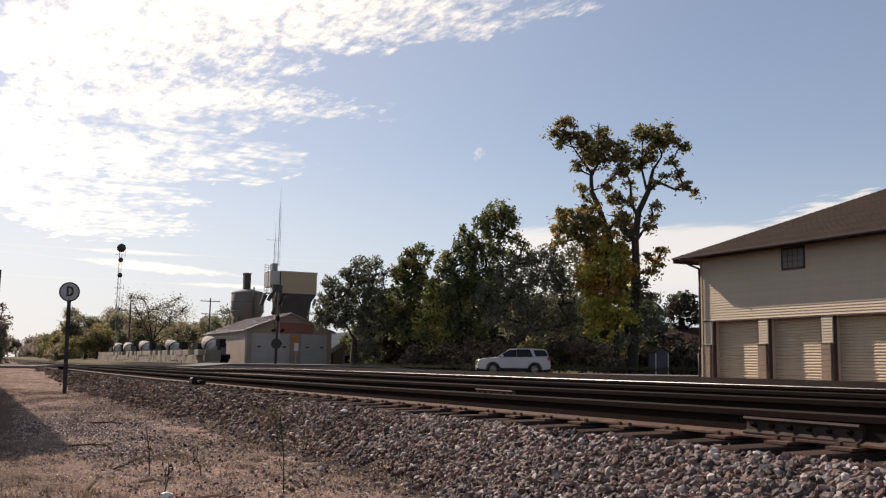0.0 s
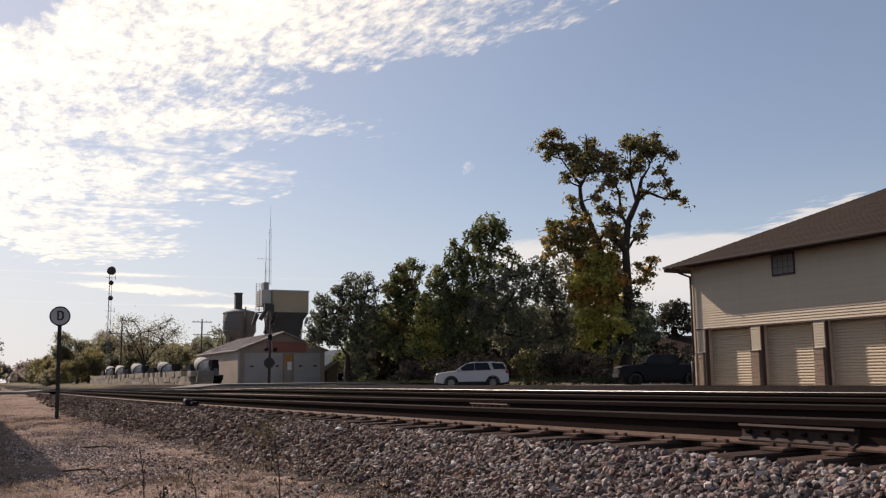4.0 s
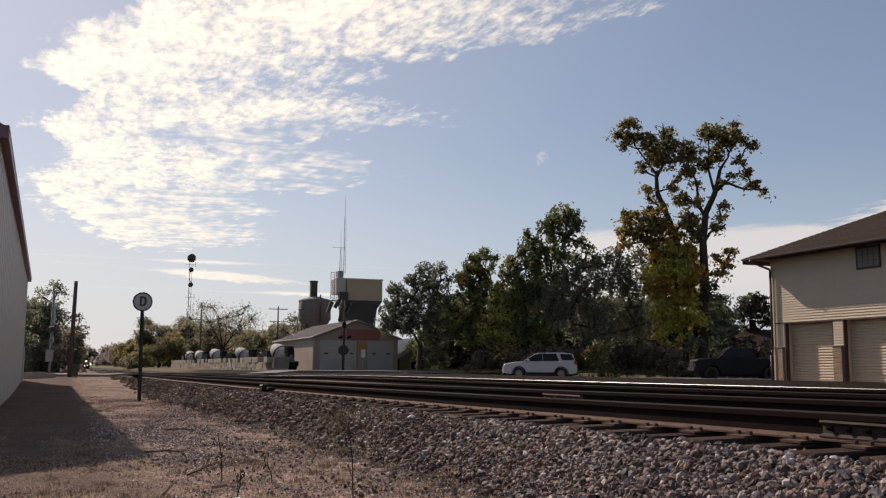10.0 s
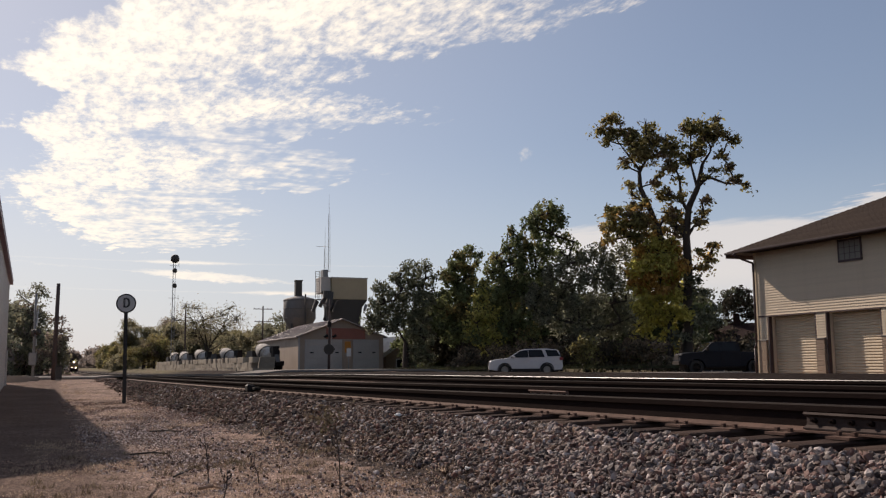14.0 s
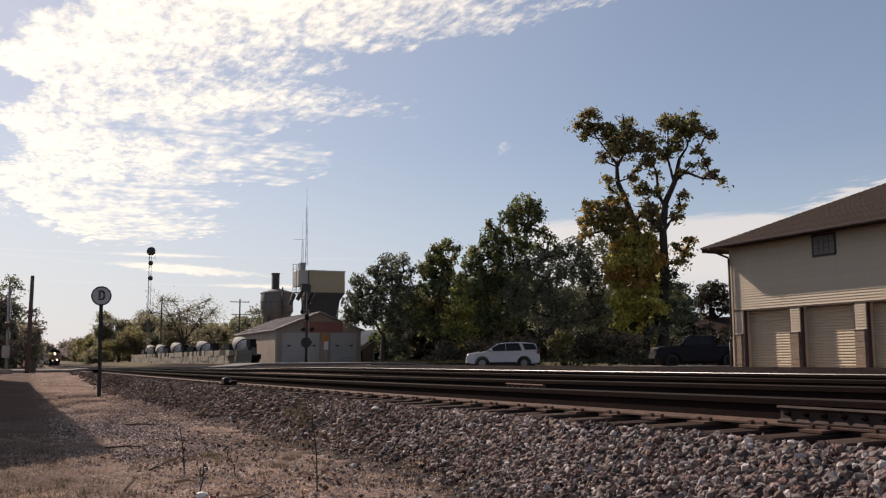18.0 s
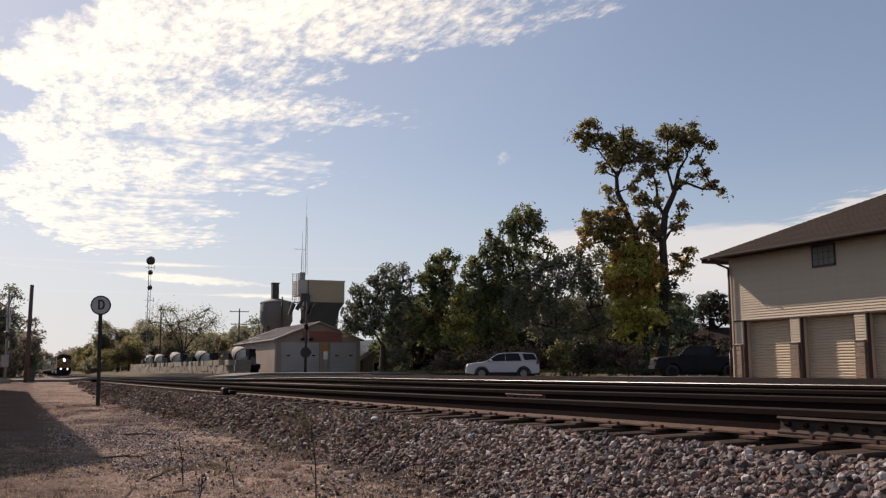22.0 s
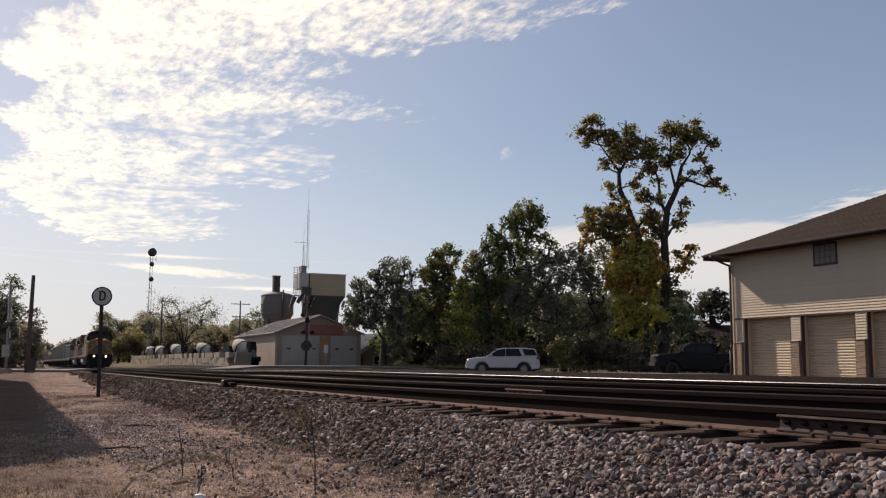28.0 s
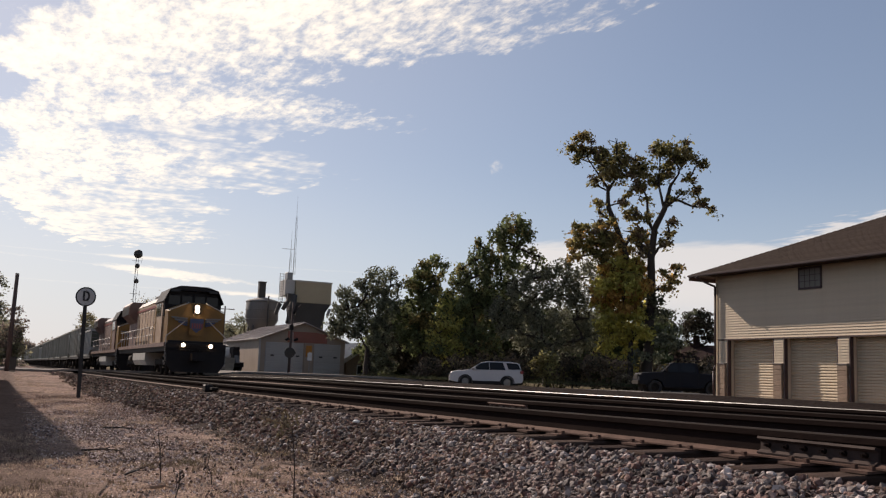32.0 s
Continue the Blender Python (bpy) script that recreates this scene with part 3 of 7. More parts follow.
def rail(x, top, up):
    verts, faces, heads = [], [], []
    n = len(RAIL_SECTION)
    for y in RAIL_STEPS:
        verts += [(x + a, y, rail_z(y) + up(y) + b) for a, b in RAIL_SECTION]
    for k in range(len(RAIL_STEPS) - 1):
        for i in range(n):
            j = (i + 1) % n
            faces.append((k * n + i, k * n + j, (k + 1) * n + j, (k + 1) * n + i))
            # left foot faces: rust brown, lighter than the web for the light they catch
            heads.append(1 if i in (7, 8) else (2 if i in (12, 13) else 0))
    ob = raw("rail", verts, faces, STEEL_RUST)
    ob.data.materials.append(top)
    ob.data.materials.append(PLATE)
    ob.data.polygons.foreach_set("material_index", heads)
    return ob


def build_track(centre, tops, lift, label, name):
    tr = thing(name, (0, 0, 0), 0, label, "railway track", kind="structure")
    for s in (-1, 1):
        rail(centre + s * GAUGE, tops[s > 0], lambda y: lift(y) + (CANT if s > 0 else 0)).parent = tr
    return tr


def tie_mesh():
    bm = bmesh.new()
    box(bm, -1.3, 1.3, -0.115, 0.115, -0.17, 0, 0, 0.012)
    me = bpy.data.meshes.new("tie")
    bm.to_mesh(me)
    bm.free()
    me.materials.append(TIE)
    return me


def plate_mesh():
    bm = bmesh.new()
    box(bm, -0.18, 0.18, -0.095, 0.095, 0, 0.016)
    for sx, sy in ((-0.10, 0.06), (0.10, -0.06), (-0.10, -0.06), (0.10, 0.06)):
        box(bm, sx - 0.014, sx + 0.014, sy - 0.012, sy + 0.012, 0.01, 0.042)
    me = bpy.data.meshes.new("tie_plate")
    bm.to_mesh(me)
    bm.free()
    me.materials.append(PLATE)
    return me


TIE_STEP = 0.54
rng = random.Random(7)
build_ground()
near_track = build_track(NEAR_TRACK, (STEEL_DULL, STEEL_DULL), lambda y: 0.0, "rusty-sided rails on dark weathered wooden ties in stone ballast", "track_near")
# one steel, two colours: far head pale for the sky glint, near head dull
main_track = build_track(MAIN_TRACK, (STEEL_DULL, STEEL_SHINE), main_lift, "main line rails with bright polished heads on wooden ties", "track_main")


def lay_ties(tr, centre, y0, count, plates, lift):
    me, pm = tie_mesh(), plate_mesh()
    lean = -math.degrees(math.atan(CANT / 2 / GAUGE))
    for k in range(count):
        y = y0 + k * TIE_STEP + rng.uniform(-0.04, 0.04)
        t = new("tie", me)
        t.parent = tr
        t.matrix_basis = pose(centre + rng.uniform(-0.05, 0.05), y, rail_z(y) + lift(y) + CANT / 2 - 0.196 + rng.uniform(-0.012, 0.002), 0, lean + rng.uniform(-0.2, 0.2), rng.uniform(-1.2, 1.2))
        if k < plates:
            for s in (-1, 1):
                p = new("tie_plate", pm)
                p.parent = tr
                p.matrix_basis = pose(centre + s * GAUGE, y, rail_z(y) + lift(y) + (CANT if s > 0 else 0) - 0.196, 0, lean)


def far_ties(tr, centre, y0, y1):
    verts, faces = [], []
    y = y0
    while y < y1:
        z, b = rail_z(y) - 0.196, len(verts)
        x0, x1 = centre - 1.3 + rng.uniform(-0.06, 0.06), centre + 1.3
        for zz in (z - 0.1, z):
            verts += [(x0, y - 0.11, zz), (x1, y - 0.11, zz), (x1, y + 0.11, zz), (x0, y + 0.11, zz)]
        faces += [tuple(b + i for i in q) for q in ((4, 5, 6, 7), (0, 1, 5, 4), (1, 2, 6, 5), (2, 3, 7, 6), (3, 0, 4, 7))]
        y += TIE_STEP
    ob = raw("far_ties", verts, faces, TIE, tr)
    tagged(ob, "", kind="stuff")


def build_road():
    """The street: a thin slab that follows the land, from beyond the garage to the crossing and over the tracks."""
    side = Vector((ROAD_WAY.y, -ROAD_WAY.x))
    rd = bmesh.new()
    rows = []
    for k in range(-40, 75):
        p = ROAD_AT + ROAD_WAY * (k * 1.5)
        row = []
        for s in (-4.0, -2.0, 0.0, 2.0, 4.0):
            q = p + side * s
            z = land(q.x, q.y) + 0.025
            if 2.0 < q.x < 12.6:
                z = max(z, rail_z(q.y) - 0.012 - 0.22 * ease((max(3.9 - q.x, q.x - 10.8, 0)) / 2.2))
            row.append((q.x, q.y, z))
        rows.append([rd.verts.new(v) for v in row])
    for a, b in zip(rows, rows[1:]):
        for i in range(4):
            rd.faces.new((a[i], a[i + 1], b[i + 1], b[i]))
    bmesh.ops.recalc_face_normals(rd, faces=rd.faces[:])
    ob = part("road", rd, ASPHALT)
    m = ob.modifiers.new("slab", "SOLIDIFY")
    m.thickness, m.offset = 0.12, -1
    tagged(ob, "pale grey asphalt street crossing the railway on the level", "road", kind="structure")


build_road()
far_ties(near_track, NEAR_TRACK, -30, 1.0)
far_ties(main_track, MAIN_TRACK, -30, 1.8)
lay_ties(near_track, NEAR_TRACK, 1.2, 110, 45, lambda y: 0.0)
far_ties(near_track, NEAR_TRACK, 1.2 + 110 * TIE_STEP, 150)
lay_ties(main_track, MAIN_TRACK, 2.0, 92, 0, main_lift)
far_ties(main_track, MAIN_TRACK, 2.0 + 92 * TIE_STEP, 150)


# ---- garage row with a hipped roof, facing the tracks ----
GX, GY1, GY0, GZ, EAVE = 26.8, 30.7, 6.0, -0.42, 4.80
DOOR_W, DOOR_TOP, PITCH, RECESS = 2.52, 2.16, 3.06, 0.35


def garage():
    g = thing("garage_building", (GX, GY1, GZ), 0, "beige-sided garage row with brown hipped roof and roller doors", "building")
    h = EAVE - GZ + 0.07
    dt = DOOR_TOP - GZ
    count = 8
    length = GY1 - GY0

    def core(bm):
        box(bm, 0.06, 0.30, -length, 0, dt, h + 0.13)
        box(bm, 0.06, 0.44, -0.66, -0.26, 0, dt)
        box(bm, 0.06, 0.30, -0.26, 0, 0, dt)
        for k in range(count):
            y1 = -0.68 - k * PITCH - DOOR_W
            box(bm, 0.06, 0.44, max(y1 - (PITCH - DOOR_W) + 0.02, -length), y1 - 0.02, 0, dt)
        box(bm, 0.30, 13.4, -0.25, 0, 0, h)
        box(bm, 0.30, 13.4, -length, -length + 0.25, 0, h)
        box(bm, 13.4, 13.65, -length, 0, 0, h)
        box(bm, 0.30, 13.4, -length + 0.25, -0.25, h - 0.1, h)
    single("wall", core, SIDING, g)
    # lapped boards, one by one
    course = 0.1016

    def board(y0, y1):
        bm = bmesh.new()
        prism(bm, [(0.06, 0.0), (0.022, 0.0), (0.024, 0.009), (0.047, course + 0.001), (0.06, course + 0.002)], y0, y1, "y")
        me = bpy.data.meshes.new("siding_board")
        bm.to_mesh(me)
        bm.free()
        me.materials.append(SIDING)
        return me
    wide = board(-length, -0.10)
    z = dt + 0.052
    while z < h + 0.03:
        ob = new("siding_board", wide)
        ob.parent, ob.location = g, (0, 0, z)
        z += course
    single("corner_trim", lambda bm: (box(bm, 0.01, 0.12, -0.10, 0.012, 0.0, h - 0.02), box(bm, 0.05, 0.3, 0.002, 0.014, 0.0, h - 0.02)), DOOR_BEIGE, g, "beige corner post trim")
    single("lintel_trim", lambda bm: box(bm, 0.006, 0.10, -length, -0.12, dt, dt + 0.05), TRIM_BROWN, g, "thin brown trim over the doors")
    block = bmesh.new()
    pw = PITCH - DOOR_W
    box(block, -0.05, 0.10, -pw + 0.07, -0.03, 0.0, 0.197, 0, 0.012)
    bme = bpy.data.meshes.new("stone_block")
    block.to_mesh(bme)
    block.free()
    bme.materials.append(PIER)
    pier_board = board(-pw + 0.03, -0.03)
    for k in range(-1, count - 1):
        y = -0.68 - k * PITCH - DOOR_W if k >= 0 else -0.10
        for j in range(8):
            ob = new("stone_block", bme)
            ob.parent = g
            ob.matrix_basis = pose(0, y + rng.uniform(-0.006, 0.006), j * 0.2, 0, 0, rng.uniform(-0.5, 0.5))
        single("pier_cap", lambda bm: box(bm, -0.07, 0.10, y - pw + 0.05, y - 0.01, 1.6, 1.65, 0, 0.012), CONCRETE, g, "stone cap on the pier")
        zz = 1.65
        while zz < dt - 0.05:
            ob = new("siding_board", pier_board)
            ob.parent, ob.location = g, (0, y, zz)
            zz += course
    # doors
    slat = bmesh.new()
    prism(slat, [(0.05, 0.0), (0.040, 0.003), (0.022, 0.018), (0.016, 0.036), (0.020, 0.062), (0.034, 0.090), (0.044, 0.104), (0.05, 0.105)], 0.0, DOOR_W, "y")
    sme = bpy.data.meshes.new("door_slat")
    slat.to_mesh(sme)
    slat.free()
    sme.materials.append(DOOR_BEIGE)
    for k in range(count - 1):
        y0 = -0.68 - k * PITCH - DOOR_W
        d = single("garage_door", lambda bm: box(bm, 0.045 + RECESS, 0.075 + RECESS, y0, y0 + DOOR_W, 0, dt), DOOR_BEIGE, g, "closed beige ribbed roller door")
        for j in range(24):
            ob = new("door_slat", sme)
            ob.parent, ob.location = d, (RECESS, y0, 0.02 + j * 0.1055)
        for yy in (y0 - 0.02, y0 + DOOR_W - 0.045):
            single("door_jamb", lambda bm: box(bm, 0.0 if yy > y0 else 0.03, 0.17, yy, yy + 0.05, 0, dt), TRIM_BROWN, g, "dark brown door jamb")
        single("door_sill", lambda bm: box(bm, 0.0, 0.045 + RECESS, y0, y0 + DOOR_W, -0.1, 0.02), CONCRETE, g)
    # upper window
    y0, y1, z0, z1 = -5.63, -4.52, 3.98 - GZ, 4.76 - GZ
    w = single("window", lambda bm: (box(bm, -0.01, 0.06, y0, y1, z0 - 0.03, z0 + 0.05), box(bm, -0.01, 0.06, y0, y1, z1 - 0.05, z1 + 0.03), box(bm, -0.01, 0.06, y0, y0 + 0.06, z0, z1), box(bm, -0.01, 0.06, y1 - 0.06, y1, z0, z1)), TRIM_BROWN, g, "small dark upper window")
    single("pane", lambda bm: box(bm, 0.008, 0.014, y0 + 0.06, y1 - 0.06, z0 + 0.05, z1 - 0.05), DIM_PANE, w)
    for k in (1, 2, 3):
        ym = y0 + 0.06 + (y1 - y0 - 0.12) * k / 4
        single("muntin", lambda bm: box(bm, 0.0, 0.0075, ym - 0.009, ym + 0.009, z0 + 0.05, z1 - 0.05), TRIM_BROWN, w)
    for k in (1, 2):
        zm = z0 + 0.05 + (z1 - z0 - 0.1) * k / 3
        single("muntin", lambda bm: box(bm, 0.002, 0.007, y0 + 0.06, y1 - 0.06, zm - 0.008, zm + 0.008), TRIM_BROWN, w)
    # hipped roof with shingle courses
    oh, slope = 0.76, 0.44

    def roof(bm):
        x0, x1, ya, yb = -oh, 13.65 + oh, -length - oh, oh
        zt = h
        lo = [bm.verts.new(p) for p in ((x0, yb, zt), (x1, yb, zt), (x1, ya, zt), (x0, ya, zt))]
        mid = (x0 + x1) / 2
        rise = (mid - x0) * slope
        hi = [bm.verts.new(p) for p in ((mid, yb - (mid - x0), zt + rise), (mid, ya + (mid - x0), zt + rise))]
        for f in ((lo[0], hi[0], lo[1]), (lo[1], hi[0], hi[1], lo[2]), (lo[2], hi[1], lo[3]), (lo[3], hi[1], hi[0], lo[0])):
            bm.faces.new(f)
        under = [bm.verts.new((v.co.x, v.co.y, zt - 0.05)) for v in lo]
        for i in range(4):
            bm.faces.new((lo[i], lo[(i + 1) % 4], under[(i + 1) % 4], under[i]))
        bm.faces.new(under)
        bmesh.ops.recalc_face_normals(bm, faces=bm.faces[:])
    r = single("roof", roof, SHINGLE, g, "brown asphalt shingle hipped roof")
    n = 46
    for k in range(n):
        a0, a1 = k * 7.6 / n, (k + 1) * 7.6 / n + 0.01
        p = [(-oh + a0, h + a0 * slope + 0.016), (-oh + a1, h + a1 * slope + 0.004), (-oh + a1, h + a1 * slope - 0.01), (-oh + a0, h + a0 * slope - 0.006)]
        single("shingle_course", lambda bm: prism(bm, p, -length - oh + a0, oh - a0, "y"), SHINGLE, r)
    single("fascia", lambda bm: (box(bm, -oh - 0.03, -oh, -length - oh, oh + 0.03, h - 0.09, h + 0.01), box(bm, -oh, 13.65 + oh, oh, oh + 0.03, h - 0.22, h + 0.01)), TRIM_BROWN, g, "dark brown eave board")
    single("gutter", lambda bm: prism(bm, [(-oh - 0.07, h + 0.0), (-oh - 0.065, h - 0.06), (-oh - 0.03, h - 0.07), (-oh - 0.03, h - 0.02)], -length - oh, oh + 0.04, "y"), TRIM_BROWN, g, "dark brown eave gutter")
    single("soffit", lambda bm: (prism(bm, [(-oh, h - 0.06), (0.07, h + 0.13), (0.07, h + 0.138), (-oh, h - 0.052)], -length, 0.0, "y"), box(bm, -oh, 0.06, 0.0, oh, h - 0.06, h - 0.052), box(bm, 0.06, 13.65, 0.02, oh, h - 0.06, h - 0.052)), TRIM_BROWN, g)

    def pipe(bm):
        pts = [(-oh - 0.08, 0.25, h - 0.1), (-0.5, 0.12, h - 0.30), (-0.07, -0.04, h - 0.48), (-0.07, -0.04, 1.55), (-0.10, 0.03, 1.32), (-0.09, 0.02, 0.2), (-0.25, 0.02, 0.05)]
        for a, b in zip(pts, pts[1:]):
            tube(bm, a, b, 0.045, n=8)
    single("downspout", pipe, TRIM_BROWN, g, "brown downspout at the building corner")
    return g


garage()


# ---- long metal building beside the camera, near side of the tracks ----
def metal_building():
    b = thing("metal_building", (0, 0, 0), 0, "long pale metal-clad building with maroon eave trim", "building")
    a, c = Vector((-1.35, 19.4)), Vector((-1.9, 51.6))
    way = (c - a).normalized()
    out = Vector((way.y, -way.x))
    deep, z0, z1, slope = 11.0, -0.95, 4.72, 0.62
    n = 40

    def shell(bm):
        p = [a, c, c - out * deep, a - out * deep]
        lo, hi = [bm.verts.new((q.x, q.y, z0)) for q in p], [bm.verts.new((q.x, q.y, z1)) for q in p]
        ra, rc = (a - out * deep / 2), (c - out * deep / 2)
        ta, tc = bm.verts.new((ra.x, ra.y, z1 + slope * deep / 2)), bm.verts.new((rc.x, rc.y, z1 + slope * deep / 2))
        bm.faces.new((lo[0], lo[1], hi[1], hi[0])), bm.faces.new((lo[2], lo[3], hi[3], hi[2]))
        bm.faces.new((lo[1], lo[2], hi[2], tc, hi[1])), bm.faces.new((lo[3], lo[0], hi[0], ta, hi[3]))
        bm.faces.new((hi[0], hi[1], tc, ta)), bm.faces.new((hi[2], hi[3], ta, tc)), bm.faces.new(lo)
        bmesh.ops.recalc_face_normals(bm, faces=bm.faces[:])
    single("wall", shell, METAL_PINK, b)
    length = (c - a).length
    rib = bmesh.new()
    prism(rib, [(0.0, -0.03), (0.010, -0.018), (0.010, 0.018), (0.0, 0.03)], z0, z1 - 0.05, "z")
    rme = bpy.data.meshes.new("wall_rib")
    rib.to_mesh(rme)
    rib.free()
    rme.materials.append(METAL_PINK)
    turn = math.degrees(math.atan2(out.y, out.x))
    k = 0.3
    while k < length:
        ob = new("wall_rib", rme)
        ob.parent = b
        q = a + way * k
        ob.matrix_basis = pose(q.x, q.y, 0, 0, 0, turn)
        k += 0.9

    def trim(bm):
        for s0, s1, zz0, zz1 in ((-0.02, 0.16, z1 - 0.18, z1 + 0.07),):
            v = []
            for z in (zz0, zz1):
                for q in (a - way * 0.3 + out * s0, a - way * 0.3 + out * s1, c + way * 0.25 + out * s1, c + way * 0.25 + out * s0):
                    v.append(bm.verts.new((q.x, q.y, z)))
            for q in ((0, 3, 2, 1), (4, 5, 6, 7), (0, 1, 5, 4), (1, 2, 6, 5), (2, 3, 7, 6), (3, 0, 4, 7)):
                bm.faces.new([v[i] for i in q])
    single("eave_trim", trim, EAVE_RED, b, "maroon metal eave trim")

    def roof(bm):
        e, r = 0.16, deep / 2
        pts = []
        for q in (a - way * 0.3, c + way * 0.25):
            for s, z in ((e, z1 + 0.06 - e * slope), (-r, z1 + 0.06 + r * slope), (-2 * r - e, z1 + 0.06 - e * slope)):
                w = q + out * s
                pts.append((w.x, w.y, z))
        v = [bm.verts.new(p) for p in pts] + [bm.verts.new((p[0], p[1], p[2] + 0.05)) for p in pts]
        for q in ((0, 1, 4, 3), (1, 2, 5, 4), (6, 9, 10, 7), (7, 10, 11, 8), (0, 3, 9, 6), (2, 8, 11, 5), (0, 6, 7, 1), (1, 7, 8, 2), (3, 4, 10, 9), (4, 5, 11, 10)):
            bm.faces.new([v[i] for i in q])
        bmesh.ops.recalc_face_normals(bm, faces=bm.faces[:])
    single("roof", roof, SHED_ROOF, b)
    q = c - way * 1.4 + out * 0.02
    single("side_door", lambda bm: box(bm, q.x - 0.02, q.x + 0.05, q.y - 0.5, q.y + 0.5, -0.5, 1.25, 0, 0.01), OFF_WHITE, b, "plain white door at the far corner")
    return b


metal_building()


# ---- tan shed with two doors beyond the street ----
def shed():
    s = thing("tan_shed", (23.4, 93.9, -0.12), 0, "low tan shed with a red gable board and two white doors", "building")
    w, d, he, hr = 9.1, 18.5, 3.55, 5.3

    def shell(bm):
        outline = [(0, 0), (w, 0), (w, he), (w / 2, hr), (0, he)]
        prism(bm, outline, 0.06, d, "y")
    single("wall", shell, SHED_TAN, s)
    single("gable_panel", lambda bm: prism(bm, [(2.9, he - 0.24), (7.1, he - 0.24), (7.1, he + 0.62), (5.9, he + 0.86), (2.9, he + 0.86)], 0.02, 0.058, "y"), SHED_RED, s, "brick-red gable panel")
    single("corner_post", lambda bm: box(bm, -0.03, 0.16, 0.0, 0.058, 0, he), OFF_WHITE, s)

    def roof(bm):
        for sx in (-1, 1):
            x0, x1 = w / 2, w / 2 + sx * (w / 2 + 0.35)
            z0, z1 = hr + 0.02, hr + 0.02 - (hr - he) / (w / 2) * (w / 2 + 0.35)
            prism(bm, [(x0, z0), (x1, z1), (x1, z1 + 0.1), (x0, z0 + 0.1)], -0.35, d + 0.3, "y")
    r = single("roof", roof, SHED_ROOF, s, "pale pinkish metal roof")

    def seams(bm):
        k = 0.1
        while k < d:
            prism(bm, [(w / 2, hr + 0.12), (-0.35, hr + 0.12 - (hr - he) / (w / 2) * (w / 2 + 0.35)), (-0.35, hr + 0.17 - (hr - he) / (w / 2) * (w / 2 + 0.35)), (w / 2, hr + 0.17)], k, k + 0.05, "y")
            k += 0.6
    single("roof_seam", seams, SHED_ROOF, r)
    for x0, x1 in ((0.65, 4.6), (5.75, 8.6)):
        d1 = single("shed_door", lambda bm: box(bm, x0, x1, 0.01, 0.056, 0.0, 3.25), OFF_WHITE, s, "white sectional overhead door")
        for k in range(5):
            single("door_panel", lambda bm: box(bm, x0 + 0.06, x1 - 0.06, -0.02, 0.012, 0.05 + k * 0.64, 0.65 + k * 0.64, 0, 0.012), OFF_WHITE, d1)
        for hx in (x0 + 0.55, x1 - 0.75):
            single("door_handle", lambda bm: box(bm, hx, hx + 0.35, -0.06, -0.018, 1.85, 1.98), BLACK, d1, "dark lift handle")
    single("door_post", lambda bm: box(bm, 4.7, 5.65, -0.02, 0.056, 0, 3.3), SHED_TAN, s)
    single("wall_sign", lambda bm: box(bm, 4.85, 5.5, -0.06, -0.022, 1.9, 3.05, 0, 0.02), SIGN_ORANGE, s, "orange sign between the doors")
    for lx in (2.6, 3.5):
        single("wall_lamp", lambda bm: (tube(bm, (lx, -0.3, he - 0.05), (lx + 0.35, -0.35, he + 0.12), 0.1, 0.16, 8), box(bm, lx, lx + 0.08, -0.3, 0.05, he - 0.05, he + 0.03)), BLACK, s, "dark flood lamp")
    return s


shed()


def small_house():
    h = thing("low_house", (33.8, 97.0, -0.75), 0, "low pale house with a light gabled roof", "house")
    single("wall", lambda bm: prism(bm, [(0, 0), (5, 0), (5, 2.5), (2.5, 4.2), (0, 2.5)], 0, 7, "y"), PIER, h)

    def roof(bm):
        for sx in (-1, 1):
            prism(bm, [(2.5, 3.95), (2.5 + sx * 2.9, 2.0), (2.5 + sx * 2.9, 2.5), (2.5, 4.45)], -0.4, 7.4, "y")
    single("roof", roof, OFF_WHITE, h, "sunlit pale roof")
    wn = single("window", lambda bm: box(bm, 1.2, 2.3, -0.04, 0.02, 0.9, 1.9), TRIM_WHITE, h)
    single("pane", lambda bm: box(bm, 1.28, 2.22, -0.05, -0.04, 0.98, 1.82), GLASS, wn)


small_house()


def brown_house():
    h = thing("brown_house", (58.0, 74.0, -0.4), -38, "low brown house with a dull brown roof behind the hedge", "house")
    single("wall", lambda bm: prism(bm, [(0, 0), (0, 2.6), (3.5, 4.0), (7, 2.6), (7, 0)], 0, 12, "x"), PIER, h)

    def roof(bm):
        for sy in (-1, 1):
            prism(bm, [(3.5, 4.02), (3.5 + sy * 4.0, 2.42), (3.5 + sy * 4.0, 2.56), (3.5, 4.18)], -0.4, 12.4, "x")
    single("roof", roof, ROOF_BROWN, h, "dull brown roof")
    single("chimney", lambda bm: box(bm, 3.0, 3.6, 3.0, 3.6, 3.6, 5.0, 0, 0.02), ROOF_BROWN, h)
    for x in (2.0, 6.0, 9.0):
        w = single("window", lambda bm: box(bm, x, x + 1.2, -0.05, 0.02, 1.0, 2.1), TRIM_WHITE, h)
        single("pane", lambda bm: box(bm, x + 0.08, x + 1.12, -0.06, -0.05, 1.08, 2.02), GLASS, w)
    h.scale = (1, 1, 1.12)


brown_house()


